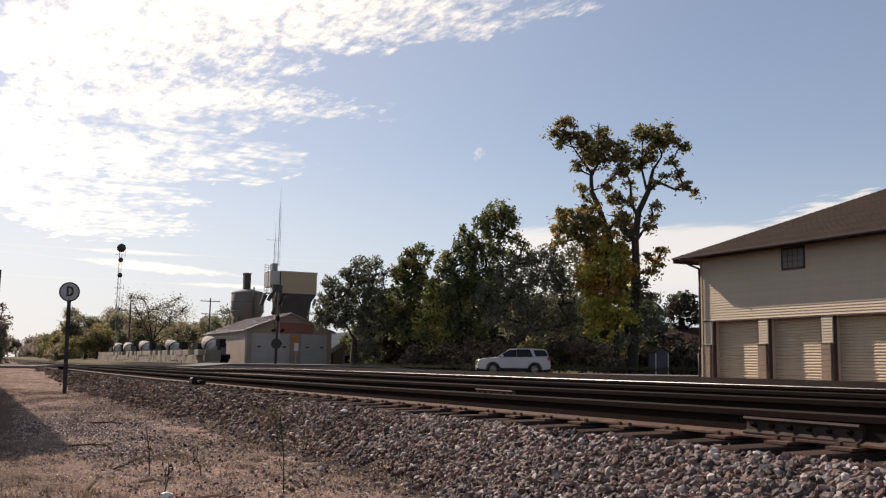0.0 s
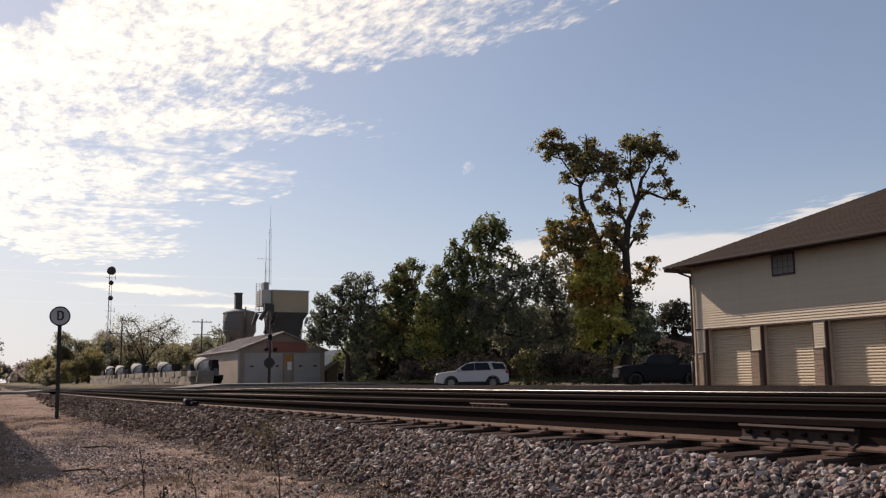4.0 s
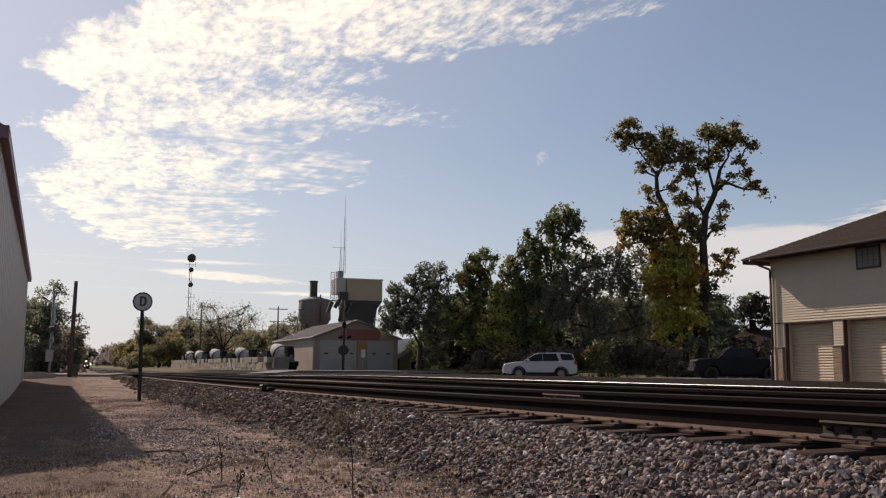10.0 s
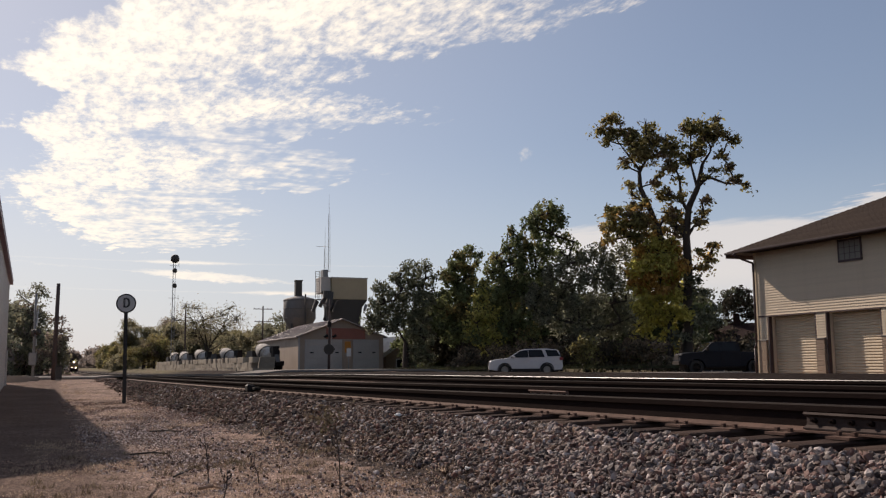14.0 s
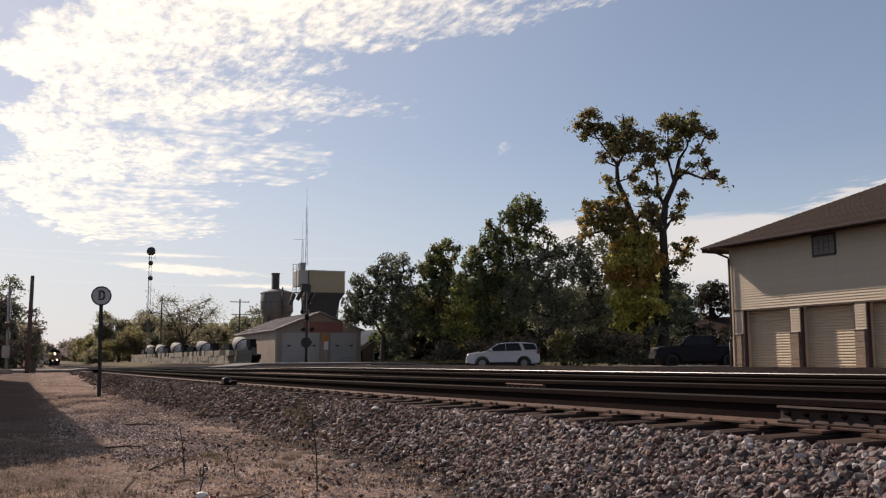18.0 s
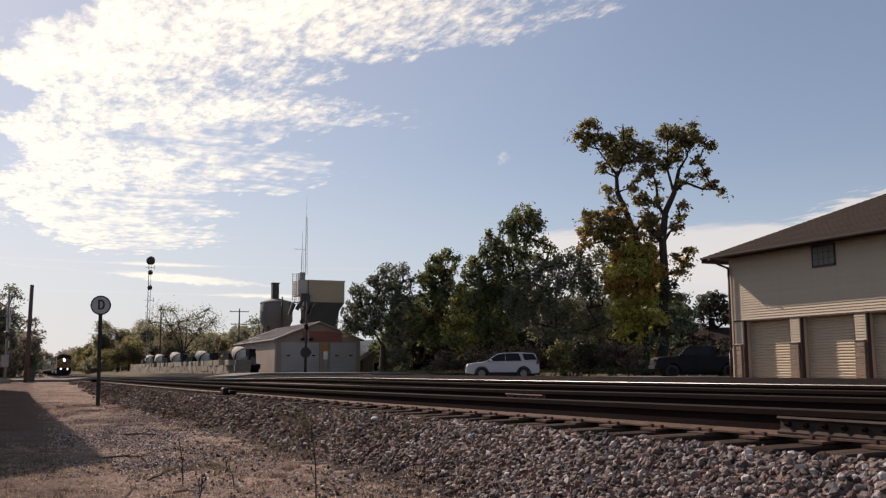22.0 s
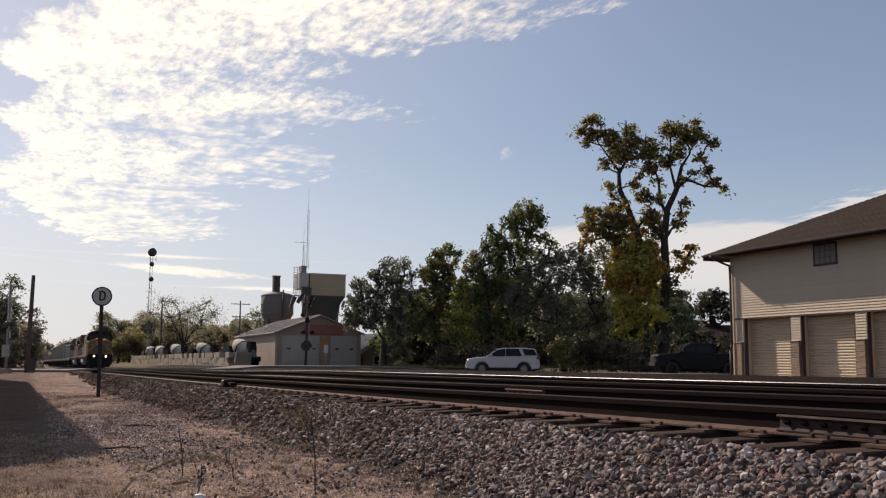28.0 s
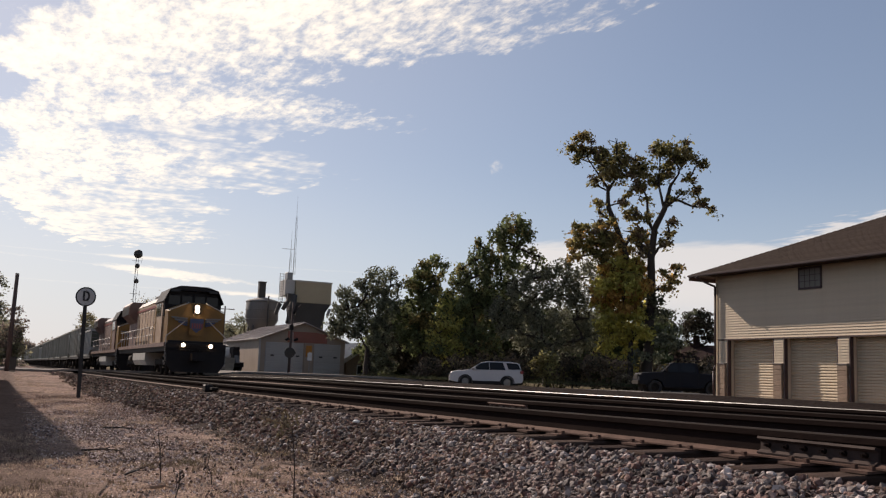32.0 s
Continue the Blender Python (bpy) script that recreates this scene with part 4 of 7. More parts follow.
def grey_shed():
    h = thing("garden_shed", (45.3, 56.2, land(45.3, 56.2)), -20, "small blue-grey shed with a pale corner board in the shade", "shed")
    single("wall", lambda bm: prism(bm, [(-0.5, 0), (0.5, 0), (0.5, 1.75), (0, 2.1), (-0.5, 1.75)], 0, 1.6, "y"), BLUE_GREY, h)
    single("roof", lambda bm: [prism(bm, [(0, 2.12), (sx * 0.62, 1.7), (sx * 0.62, 1.76), (0, 2.18)], -0.12, 1.7, "y") for sx in (-1, 1)], SHINGLE, h, "dark shingle roof")
    for sx in (-1, 1):
        single("corner_board", lambda bm: box(bm, sx * 0.47 - 0.04, sx * 0.47 + 0.04, -0.03, 0.05, 0, 1.7), TANK_PALE, h, "pale corner board")
    single("door", lambda bm: box(bm, -0.32, 0.32, -0.03, 0.0, 0.05, 1.75, 0, 0.01), BLUE_GREY, h)


grey_shed()


# ---- concrete plant behind the shed ----
def plant_silo():
    s = thing("cement_silo", (29.5, 118.0, -0.1), 0, "dull grey steel silo on legs with a square stack", "silo")
    single("tank", lambda bm: lathe(bm, [(0.5, 3.9), (2.05, 6.6), (2.05, 9.0), (1.9, 9.12), (0.5, 9.5)], 24), SILO_STEEL, s)
    single("band", lambda bm: [lathe(bm, [(2.08, z), (2.1, z + 0.02), (2.1, z + 0.1), (2.08, z + 0.12)], 24) for z in (6.6, 7.8, 8.85)], SILO_STEEL, s)
    single("stack", lambda bm: (box(bm, -0.62, 0.22, -0.4, 0.4, 9.4, 11.5, 0, 0.03), box(bm, -0.68, 0.28, -0.46, 0.46, 11.4, 11.52)), BIN_DARK, s, "dark square filter stack")
    for k in range(4):
        t = math.radians(45 + 90 * k)
        single("leg", lambda bm: tube(bm, (1.9 * math.cos(t), 1.9 * math.sin(t), 0), (1.9 * math.cos(t), 1.9 * math.sin(t), 5.9), 0.12, n=8), BIN_DARK, s)
    single("side_pipe", lambda bm: tube(bm, (0.2, -2.15, 0), (0.2, -2.15, 9.6), 0.09, n=8), BIN_DARK, s)
    single("walkway", lambda bm: (box(bm, 2.0, 4.2, -1.0, 0.2, 9.0, 9.1), [tube(bm, (2.1 + 0.5 * k, -1, 9.1), (2.1 + 0.5 * k, -1, 10.0), 0.03, n=5) for k in range(5)], tube(bm, (2.0, -1, 10.0), (4.2, -1, 10.0), 0.03, n=5)), BIN_DARK, s)


def plant_bin():
    b = thing("batching_bin", (33.2, 110.1, -0.2), 0, "tall tan steel batching bin over a dark hopper", "plant")
    single("upper_bin", lambda bm: box(bm, -2.3, 2.15, -2, 2, 8.55, 11.15, 0, 0.04), BIN_TAN, b, "tan painted bin")
    single("bin_rim", lambda bm: (box(bm, -2.36, 2.21, -2.06, -1.98, 11.05, 11.2), box(bm, -2.36, 2.21, 1.98, 2.06, 11.05, 11.2), box(bm, -2.36, -2.28, -2, 2, 11.05, 11.2), box(bm, 2.13, 2.21, -2, 2, 11.05, 11.2)), OFF_WHITE, b, "pale top rim")

    def hop(bm):
        r = []
        for hx0, hx1, hy, z in ((-2.3, 2.15, 2.0, 8.54), (-2.2, 1.55, 1.8, 7.6), (-1.9, 1.35, 1.4, 5.2)):
            r.append([bm.verts.new(p) for p in ((hx0, -hy, z), (hx1, -hy, z), (hx1, hy, z), (hx0, hy, z))])
        for q, w in zip(r, r[1:]):
            for i in range(4):
                bm.faces.new((q[i], q[(i + 1) % 4], w[(i + 1) % 4], w[i]))
        bm.faces.new(r[0]), bm.faces.new(r[-1])
        bmesh.ops.recalc_face_normals(bm, faces=bm.faces[:])
    single("hopper", hop, BIN_DARK, b, "dark steel hopper")
    for x in (-2.1, 1.3):
        for y in (-1.5, 1.5):
            single("leg", lambda bm: box(bm, x - 0.12, x + 0.12, y - 0.12, y + 0.12, 0, 8.5), BIN_DARK, b)
    single("white_panel", lambda bm: box(bm, -3.55, -2.38, -1.8, 0.5, 9.3, 11.2, 0, 0.03), OFF_WHITE, b, "pale housing beside the bin")
    single("top_box", lambda bm: box(bm, -3.0, -2.35, -0.6, 0.6, 11.2, 12.2, 0, 0.03), GALV, b)

    def conveyor(bm):
        tube(bm, (-3.8, -2.2, 7.6), (-3.0, -2.2, 9.0), 0.24, 0.26, 8)
        tube(bm, (-2.7, -2.3, 6.4), (-2.6, -2.3, 9.4), 0.3, 0.45, 8)
        tube(bm, (-2.2, -2.3, 7.0), (-1.8, -2.3, 8.3), 0.1, 0.14, 6)
        tube(bm, (-3.3, -2.3, 6.2), (-3.1, -2.3, 7.6), 0.07, 0.1, 6)
        box(bm, -3.4, -2.5, -2.6, -1.9, 8.6, 9.5)
        tube(bm, (-4.6, -2.0, 7.0), (-4.1, -2.0, 8.3), 0.2, 0.3, 6)
    single("conveyor_head", conveyor, BIN_DARK, b, "dark conveyor head and chutes")
    single("vent", lambda bm: tube(bm, (1.75, -2.0, 7.2), (2.0, -2.1, 8.0), 0.16, 0.2, 10), GALV, b, "grey vent pipe")

    def ladder(bm):
        for x in (-4.25, -3.8):
            tube(bm, (x, -1.9, 8.6), (x, -1.9, 11.9), 0.035, n=5)
        for k in range(11):
            tube(bm, (-4.25, -1.9, 8.8 + 0.3 * k), (-3.8, -1.9, 8.8 + 0.3 * k), 0.025, n=5)
    single("ladder", ladder, GALV, b)
    return b


def thin_mast(name, at, h, label, dish=False):
    m = thing(name, at, 0, label, "antenna")

    def lattice(bm):
        r = 0.16
        for k in range(3):
            t = k * 2.094
            tube(bm, (r * math.cos(t), r * math.sin(t), 0), (r * 0.6 * math.cos(t), r * 0.6 * math.sin(t), h), 0.022, 0.016, 5)
        z = 0.0
        i = 0
        while z < h - 0.6:
            t0, t1 = i * 2.094, (i + 1) * 2.094
            tube(bm, (r * math.cos(t0), r * math.sin(t0), z), (r * math.cos(t1), r * math.sin(t1), z + 0.5), 0.009, n=4)
            z += 0.5
            i += 1
    single("mast", lattice, GALV, m)
    single("tip", lambda bm: tube(bm, (0, 0, h), (0, 0, h + 2.6), 0.02, 0.01, 5), GALV, m)
    if dish:
        single("yagi", lambda bm: (tube(bm, (-1.1, 0, h + 0.2), (0.5, 0, h + 0.2), 0.02, n=5), [tube(bm, (-1.0 + 0.3 * k, -0.25, h + 0.2), (-1.0 + 0.3 * k, 0.25, h + 0.2), 0.012, n=4) for k in range(5)]), GALV, m)
    return m


plant_silo()
plant_bin()
thin_mast("antenna_mast", (31.8, 112.6, 12.0), 7.3, "tall thin grey antenna mast on the plant roof")
thin_mast("antenna_mast", (31.3, 112.6, 12.0), 3.0, "short antenna mast with a yagi aerial", True)

# ---- trackside things ----


def derail_sign():
    x, y = 2.14, 29.65
    z = land(x, y)
    s = thing("round_sign", (x, y, z - 0.05), 0, "round grey-white trackside sign with a black D on a black post", "sign")
    single("post", lambda bm: (box(bm, -0.055, 0.055, -0.03, 0.03, 0, 2.85, 0, 0.008), box(bm, -0.02, 0.02, -0.06, -0.028, 0, 2.8)), SIGN_BLACK, s, "black steel post")
    turn = Matrix.Rotation(radians(90), 4, "X") @ Matrix.Identity(4)

    def disc(bm):
        tube(bm, (0, -0.07, 3.02), (0, -0.05, 3.02), 0.248, 0.248, 36)
    single("rim", lambda bm: tube(bm, (0, -0.066, 3.02), (0, -0.04, 3.02), 0.288, 0.288, 36), SIGN_BLACK, s, "black sign rim")
    d = single("disc", disc, SIGN_WHITE, s, "grey-white disc")
    bm = text_bm("D", 0.42, 0.004)
    wide = Matrix.Diagonal((0.62, 1.0, 1.0, 1.0))
    bm.transform(Matrix.Translation((0.0, -0.076, 3.02)) @ turn @ wide)
    bold = text_bm("D", 0.42, 0.004)
    bold.transform(Matrix.Translation((0.03, -0.0755, 3.02)) @ turn @ wide)
    extra = bpy.data.meshes.new("bold")
    bold.to_mesh(extra)
    bold.free()
    bm.from_mesh(extra)
    part("letter", bm, SIGN_BLACK, d, "black letter D")
    for z1 in (2.82, 3.2):
        single("bolt", lambda bm: tube(bm, (0, -0.086, z1), (0, -0.07, z1), 0.014, n=6), GALV, s)
    s.rotation_euler = (0, radians(-0.6), radians(-4.5))
    return s


derail_sign()


def joint_bar(x, y0, y1, side, name="rail_joint_bar"):
    ym = (y0 + y1) / 2
    z = rail_z(ym) + (CANT if x > NEAR_TRACK else 0)
    j = thing(name, (x, ym, z), 0, "bolted steel joint bar on the rail web", "joint bar", "joint bars")
    half = (y1 - y0) / 2

    def bar(bm):
        prism(bm, [(side * 0.012, -0.055), (side * 0.060, -0.052), (side * 0.066, -0.066), (side * 0.034, -0.085), (side * 0.036, -0.135), (side * 0.070, -0.152), (side * 0.068, -0.162), (side * 0.012, -0.150)], -half, half, "y")
    single("bar", bar, DUSTY_BAR if x > NEAR_TRACK else RUSTY_BAR, j)
    for k in range(6):
        yy = -half + 0.08 + k * (2 * half - 0.16) / 5
        single("bolt", lambda bm: (tube(bm, (side * 0.03, yy, -0.105), (side * 0.058, yy, -0.105), 0.017, n=6), tube(bm, (side * 0.055, yy, -0.105), (side * 0.08, yy, -0.105), 0.009, n=6)), STEEL_RUST, j)
    return j


A_RAIL, B_RAIL = NEAR_TRACK - GAUGE, NEAR_TRACK + GAUGE
joint_bar(A_RAIL, 3.88, 4.80, -1)
joint_bar(B_RAIL, 10.45, 11.45, -1)
joint_bar(B_RAIL, 3.2, 4.1, -1)


def rail_box(x, y):
    z = rail_z(y) - 0.19
    b = thing("rail_lubricator", (x, y, z), 0, "small dark steel box clamped beside the rail", "track device")
    single("case", lambda bm: box(bm, -0.30, -0.12, -0.16, 0.16, 0.0, 0.15, 0, 0.02), BLACK, b)
    single("arm", lambda bm: box(bm, -0.2, -0.05, -0.45, 0.45, 0.04, 0.1, 0, 0.01), UNDER, b)
    single("cover", lambda bm: box(bm, -0.28, -0.15, -0.10, 0.10, 0.145, 0.165, 0, 0.008), BLACK, b)


rail_box(A_RAIL, 22.2)


def utility_pole(at, h, lean, label, arms=()):
    p = thing("utility_pole", at, 0, label, "pole", "utility poles")
    single("pole", lambda bm: tube(bm, (0, 0, 0), (lean[0] * h, lean[1] * h, h), 0.15, 0.11, 10), POLE_WOOD, p)
    for z, w in arms:
        c = Vector((lean[0] * z, lean[1] * z, z))
        single("crossarm", lambda bm: box(bm, c.x - w, c.x + w, -0.06, 0.06, z - 0.06, z + 0.06), POLE_WOOD, p)
        for k in (-0.9, -0.45, 0.45, 0.9):
            single("insulator", lambda bm: tube(bm, (c.x + k * w, 0, z + 0.06), (c.x + k * w, 0, z + 0.22), 0.05, 0.03, 6), GALV, p)
    return p


utility_pole((0.36, 61.3, land(0.4, 61.3) - 0.1), 5.9, (0.012, 0.0), "bare dark wooden pole stub beside the crossing")
utility_pole((33.0, 157.0, -0.3), 10.9, (0, 0), "far wooden power pole with two crossarms", ((10.4, 1.6), (8.3, 1.4)))
utility_pole((20.2, 155.5, -0.3), 10.0, (0, 0), "thin bare far power pole above the trees")


def equipment_pole():
    x, y = 24.2, 85.5
    p = thing("service_pole", (x, y, land(x, y)), 0, "dark wooden pole carrying a round sign, boxes and wires", "pole")
    single("pole", lambda bm: tube(bm, (0, 0, 0), (0.1, 0, 6.6), 0.13, 0.1, 8), POLE_WOOD, p)
    single("disc", lambda bm: (tube(bm, (-0.05, -0.2, 1.9), (-0.05, -0.14, 1.9), 0.5, 0.5, 14), box(bm, -0.55, 0.5, -0.25, -0.2, 1.8, 2.0)), BIN_DARK, p, "dark round board")
    single("meter_box", lambda bm: box(bm, -0.2, 0.15, -0.30, -0.12, 4.0, 4.5), BLACK, p, "dark meter box")
    single("junction_box", lambda bm: box(bm, -0.6, -0.4, -0.25, -0.05, 4.6, 4.85), BLACK, p, "small dark box on the bracket")
    single("transformer_can", lambda bm: tube(bm, (0.1, -0.2, 5.5), (0.35, -0.2, 6.2), 0.12, 0.16, 8), BLACK, p, "dark leaning can near the top")
    single("bracket", lambda bm: (tube(bm, (0, 0, 6.0), (-0.9, 0, 6.4), 0.04, n=5), tube(bm, (0, 0, 5.5), (0.9, 0, 6.5), 0.04, n=5)), POLE_WOOD, p)
    single("wire_guard", lambda bm: (tube(bm, (0.35, -0.1, 0), (0.18, -0.12, 3.8), 0.035, n=5)), OFF_WHITE, p)
    return p


equipment_pole()


def post_sign():
    x, y = 24.6, 80.5
    p = thing("small_sign", (x, y, land(x, y)), 0, "thin grey post with a small pale sign", "sign")
    single("post", lambda bm: box(bm, -0.03, 0.03, -0.02, 0.02, 0, 2.0), GALV, p)
    single("plate", lambda bm: box(bm, -0.2, 0.2, -0.04, -0.02, 1.2, 1.9, 0, 0.01), SIGN_WHITE, p)


post_sign()


def radio_tower():
    t = thing("radio_tower", (18.0, 153.8, -0.3), 0, "slim grey lattice tower with three round dark drums", "tower")
    h = 17.3

    def lattice(bm):
        r = 0.28
        for k in range(3):
            a = k * 2.094
            tube(bm, (r * math.cos(a), r * math.sin(a), 0), (r * 0.8 * math.cos(a), r * 0.8 * math.sin(a), h), 0.036, 0.03, 5)
        for i in range(26):
            a0, a1, z = i * 2.094, (i + 1) * 2.094, i * h / 26
            tube(bm, (r * 0.9 * math.cos(a0), r * 0.9 * math.sin(a0), z), (r * 0.9 * math.cos(a1), r * 0.9 * math.sin(a1), z + h / 26), 0.025, n=4)
    single("mast", lattice, GALV, t)
    for z, r in ((h + 0.7, 0.68), (h - 1.2, 0.38), (h - 3.6, 0.38)):
        single("drum", lambda bm: lathe(bm, [(r * 0.55, -r * 0.95), (r * 0.95, -r * 0.5), (r, 0.1 * r), (r * 0.8, r * 0.65), (r * 0.35, r * 0.95)], 14, 0, (0.1, -0.2, z)), BIN_DARK, t, "dark round drum antenna")
    for z in (h - 0.4, h - 5.6):
        single("arm", lambda bm: (tube(bm, (-0.7, 0, z), (0.8, 0, z), 0.03, n=5), tube(bm, (0.75, 0, z - 0.3), (0.75, 0, z + 0.5), 0.03, n=5)), GALV, t)


radio_tower()


def crossing_signal(x, y, face):
    z = land(x, y)
    s = thing("crossing_signal", (x, y, z), face, "grey railway crossing mast with crossbuck and lamp heads", "signal", "crossing signals")
    single("mast", lambda bm: tube(bm, (0, 0, 0), (0, 0, 5.0), 0.075, n=8), GALV, s)
    single("base", lambda bm: box(bm, -0.3, 0.3, -0.3, 0.3, 0, 0.25, 0, 0.02), CONCRETE, s)
    single("gate_mechanism", lambda bm: box(bm, -0.18, 0.18, -0.15, 0.25, 0.9, 1.6, 0, 0.02), GALV, s, "grey gate mechanism case")
    for k in (-1, 1):
        single("crossbuck", lambda bm: prism(bm, [(-0.6 * k, 3.2), (-0.5 * k, 3.1), (0.6 * k, 4.2), (0.5 * k, 4.3)], -0.12 - 0.02 * k, -0.10 - 0.02 * k, "y"), SIGN_WHITE, s, "white crossbuck blade")
    for k in (-1, 1):
        hd = single("lamp_head", lambda bm: (tube(bm, (k * 0.55, -0.05, 2.7), (k * 0.55, 0.12, 2.7), 0.2, 0.2, 14), tube(bm, (k * 0.55, -0.3, 2.82), (k * 0.55, -0.04, 2.78), 0.13, 0.15, 10)), BIN_DARK, s, "dark lamp head with hood")
        single("lens", lambda bm: tube(bm, (k * 0.55, -0.06, 2.7), (k * 0.55, -0.045, 2.7), 0.14, n=12), TAIL_RED, hd)
    single("arm_bracket", lambda bm: tube(bm, (-0.55, 0.05, 2.7), (0.55, 0.05, 2.7), 0.04, n=6), GALV, s)
    single("sign_plate", lambda bm: box(bm, -0.22, 0.22, -0.12, -0.1, 2.0, 2.4), SIGN_WHITE, s)


crossing_signal(-0.75, 59.0, 86)


def barrier(x0, x1, y):
    z = land((x0 + x1) / 2, y)
    b = thing("concrete_barrier", ((x0 + x1) / 2, y, z), 0, "low weathered concrete kerb barrier", "barrier")
    w = (x1 - x0) / 2
    single("beam", lambda bm: prism(bm, [(-0.2, 0), (0.2, 0), (0.14, 0.35), (-0.14, 0.35)], -w, w, "x"), CONCRETE, b)


barrier(-2.2, -0.9, 55.8)


def relay_cabinet():
    x, y = 0.62, 59.2
    c = thing("relay_cabinet", (x, y, land(x, y)), 0, "small dark grey trackside relay cabinet", "cabinet")
    single("case", lambda bm: box(bm, -0.17, 0.17, -0.15, 0.15, 0.1, 0.8, 0, 0.02), BIN_DARK, c)
    single("lid", lambda bm: box(bm, -0.2, 0.2, -0.18, 0.18, 0.8, 0.85, 0, 0.01), BIN_DARK, c)
    single("foot", lambda bm: box(bm, -0.15, 0.15, -0.13, 0.13, 0, 0.1), CONCRETE, c)


relay_cabinet()


# ---- wall of stacked concrete blocks with mixer trucks behind it ----
def block_wall():
    w = thing("block_wall", (0, 0, 0), 0, "yard wall of large stacked tan-grey concrete blocks", "wall")
    bm = bmesh.new()
    box(bm, -0.31, 0.31, -0.74, 0.74, 0, 0.52, 0, 0.02)
    me = bpy.data.meshes.new("concrete_block")
    bm.to_mesh(me)
    bm.free()
    me.materials.append(BLOCK_TAN)
    a, b = Vector((17.6, 87.2)), Vector((16.6, 160.0))
    n = 49
    for row in range(3):
        for k in range(n):
            if row == 2 and rng.random() < 0.22:
                continue
            f = (k + (0.5 if row == 1 else 0)) / n
            p = a.lerp(b, f)
            ob = new("concrete_block", me)
            ob.parent = w
            ob.matrix_basis = pose(p.x + rng.uniform(-0.04, 0.04), p.y, land(p.x, p.y) - 0.28 + row * 0.505, 0, 0, rng.uniform(-2, 2) + 1.0)


block_wall()


def return_wall():
    """Short end of the yard wall that faces the street."""
    w = thing("end_wall", (0, 0, 0), 0, "short shaded end of the concrete block yard wall", "wall")
    bm = bmesh.new()
    box(bm, -0.31, 0.31, -0.74, 0.74, 0, 0.52, 0, 0.02)
    me = bpy.data.meshes.new("concrete_block")
    bm.to_mesh(me)
    bm.free()
    me.materials.append(BLOCK_TAN)
    for row in range(3):
        ob = new("concrete_block", me)
        ob.parent = w
        ob.matrix_basis = pose(18.85 + 0.06 * row, 88.2, land(18.8, 88.0) - 0.28 + row * 0.505, 0, 0, 88 + row)


return_wall()


def mixer_truck(at, turn):
    z = land(at[0], at[1])
    t = thing("mixer_truck", (at[0], at[1], z), turn, "parked concrete mixer truck with white drum", "truck", "parked mixer trucks")
    t.scale = (0.67, 0.67, 0.67)
    single("chassis", lambda bm: (box(bm, -1.0, 1.0, -4.2, 4.0, 0.75, 1.05, 0, 0.03), box(bm, -1.15, 1.15, -4.2, -3.4, 0.6, 1.3, 0, 0.04)), BLACK, t)
    bm = bmesh.new()
    lathe(bm, [(0.55, -2.7), (0.75, -2.4), (1.15, -1.3), (1.22, 0.0), (1.0, 1.4), (0.6, 2.1)], 20)
    bm.transform(Matrix.Translation((0, -0.6, 2.45)) @ Matrix.Rotation(radians(110), 4, "X"))
    d = part("drum", bm, DRUM_WHITE, t, "white mixing drum", True)
    for prof in ([(0.78, -2.42), (0.8, -2.4), (0.84, -2.2), (0.82, -2.15)], [(1.235, -0.2), (1.25, -0.15), (1.25, 0.15), (1.235, 0.2)]):
        bm = bmesh.new()
        lathe(bm, prof, 20)
        bm.transform(Matrix.Translation((0, -0.6, 2.45)) @ Matrix.Rotation(radians(110), 4, "X"))
        part("drum_band", bm, BLACK, d, "dark band round the drum")
    single("charge_hopper", lambda bm: (prism(bm, [(-3.7, 2.7), (-2.7, 2.5), (-2.6, 3.2), (-2.9, 3.5), (-3.9, 3.5)], -0.5, 0.5, "x"), box(bm, -0.55, 0.55, -3.9, -3.3, 1.0, 2.9)), BLACK, t, "dark charging hopper and stand")
    single("chute", lambda bm: prism(bm, [(-4.7, 1.2), (-4.5, 1.1), (-3.4, 2.6), (-3.6, 2.7)], -0.3, 0.3, "x"), SILO_STEEL, t)
    cab = single("cab", lambda bm: prism(bm, [(1.9, 0.9), (4.1, 0.9), (4.15, 1.9), (3.7, 2.9), (1.9, 2.95)], -1.15, 1.15, "x"), BIN_DARK, t, "dark truck cab")
    single("windscreen", lambda bm: prism(bm, [(4.17, 1.95), (3.75, 2.8), (3.78, 2.82), (4.2, 1.96)], -1.0, 1.0, "x"), GLASS, cab)
    for y in (-3.2, -1.9, 3.2):
        for s in (-1, 1):
            wl = single("wheel", lambda bm: tube(bm, (s * 0.8, y, 0.52), (s * 1.15, y, 0.52), 0.52, n=16), RUBBER, t)
            single("rim", lambda bm: tube(bm, (s * 1.1, y, 0.52), (s * 1.16, y, 0.52), 0.28, n=12), SILO_STEEL, wl)
    return t


for mx, my, mt in ((20.2, 95.0, 14), (20.7, 119.0, 24), (19.1, 130.0, 16), (19.2, 147.0, 10), (18.6, 154.0, 8)):
    mixer_truck((mx, my), mt)


# ---- vehicles on the street ----
ROAD_TURN = math.degrees(math.atan2(ROAD_WAY.y, ROAD_WAY.x))


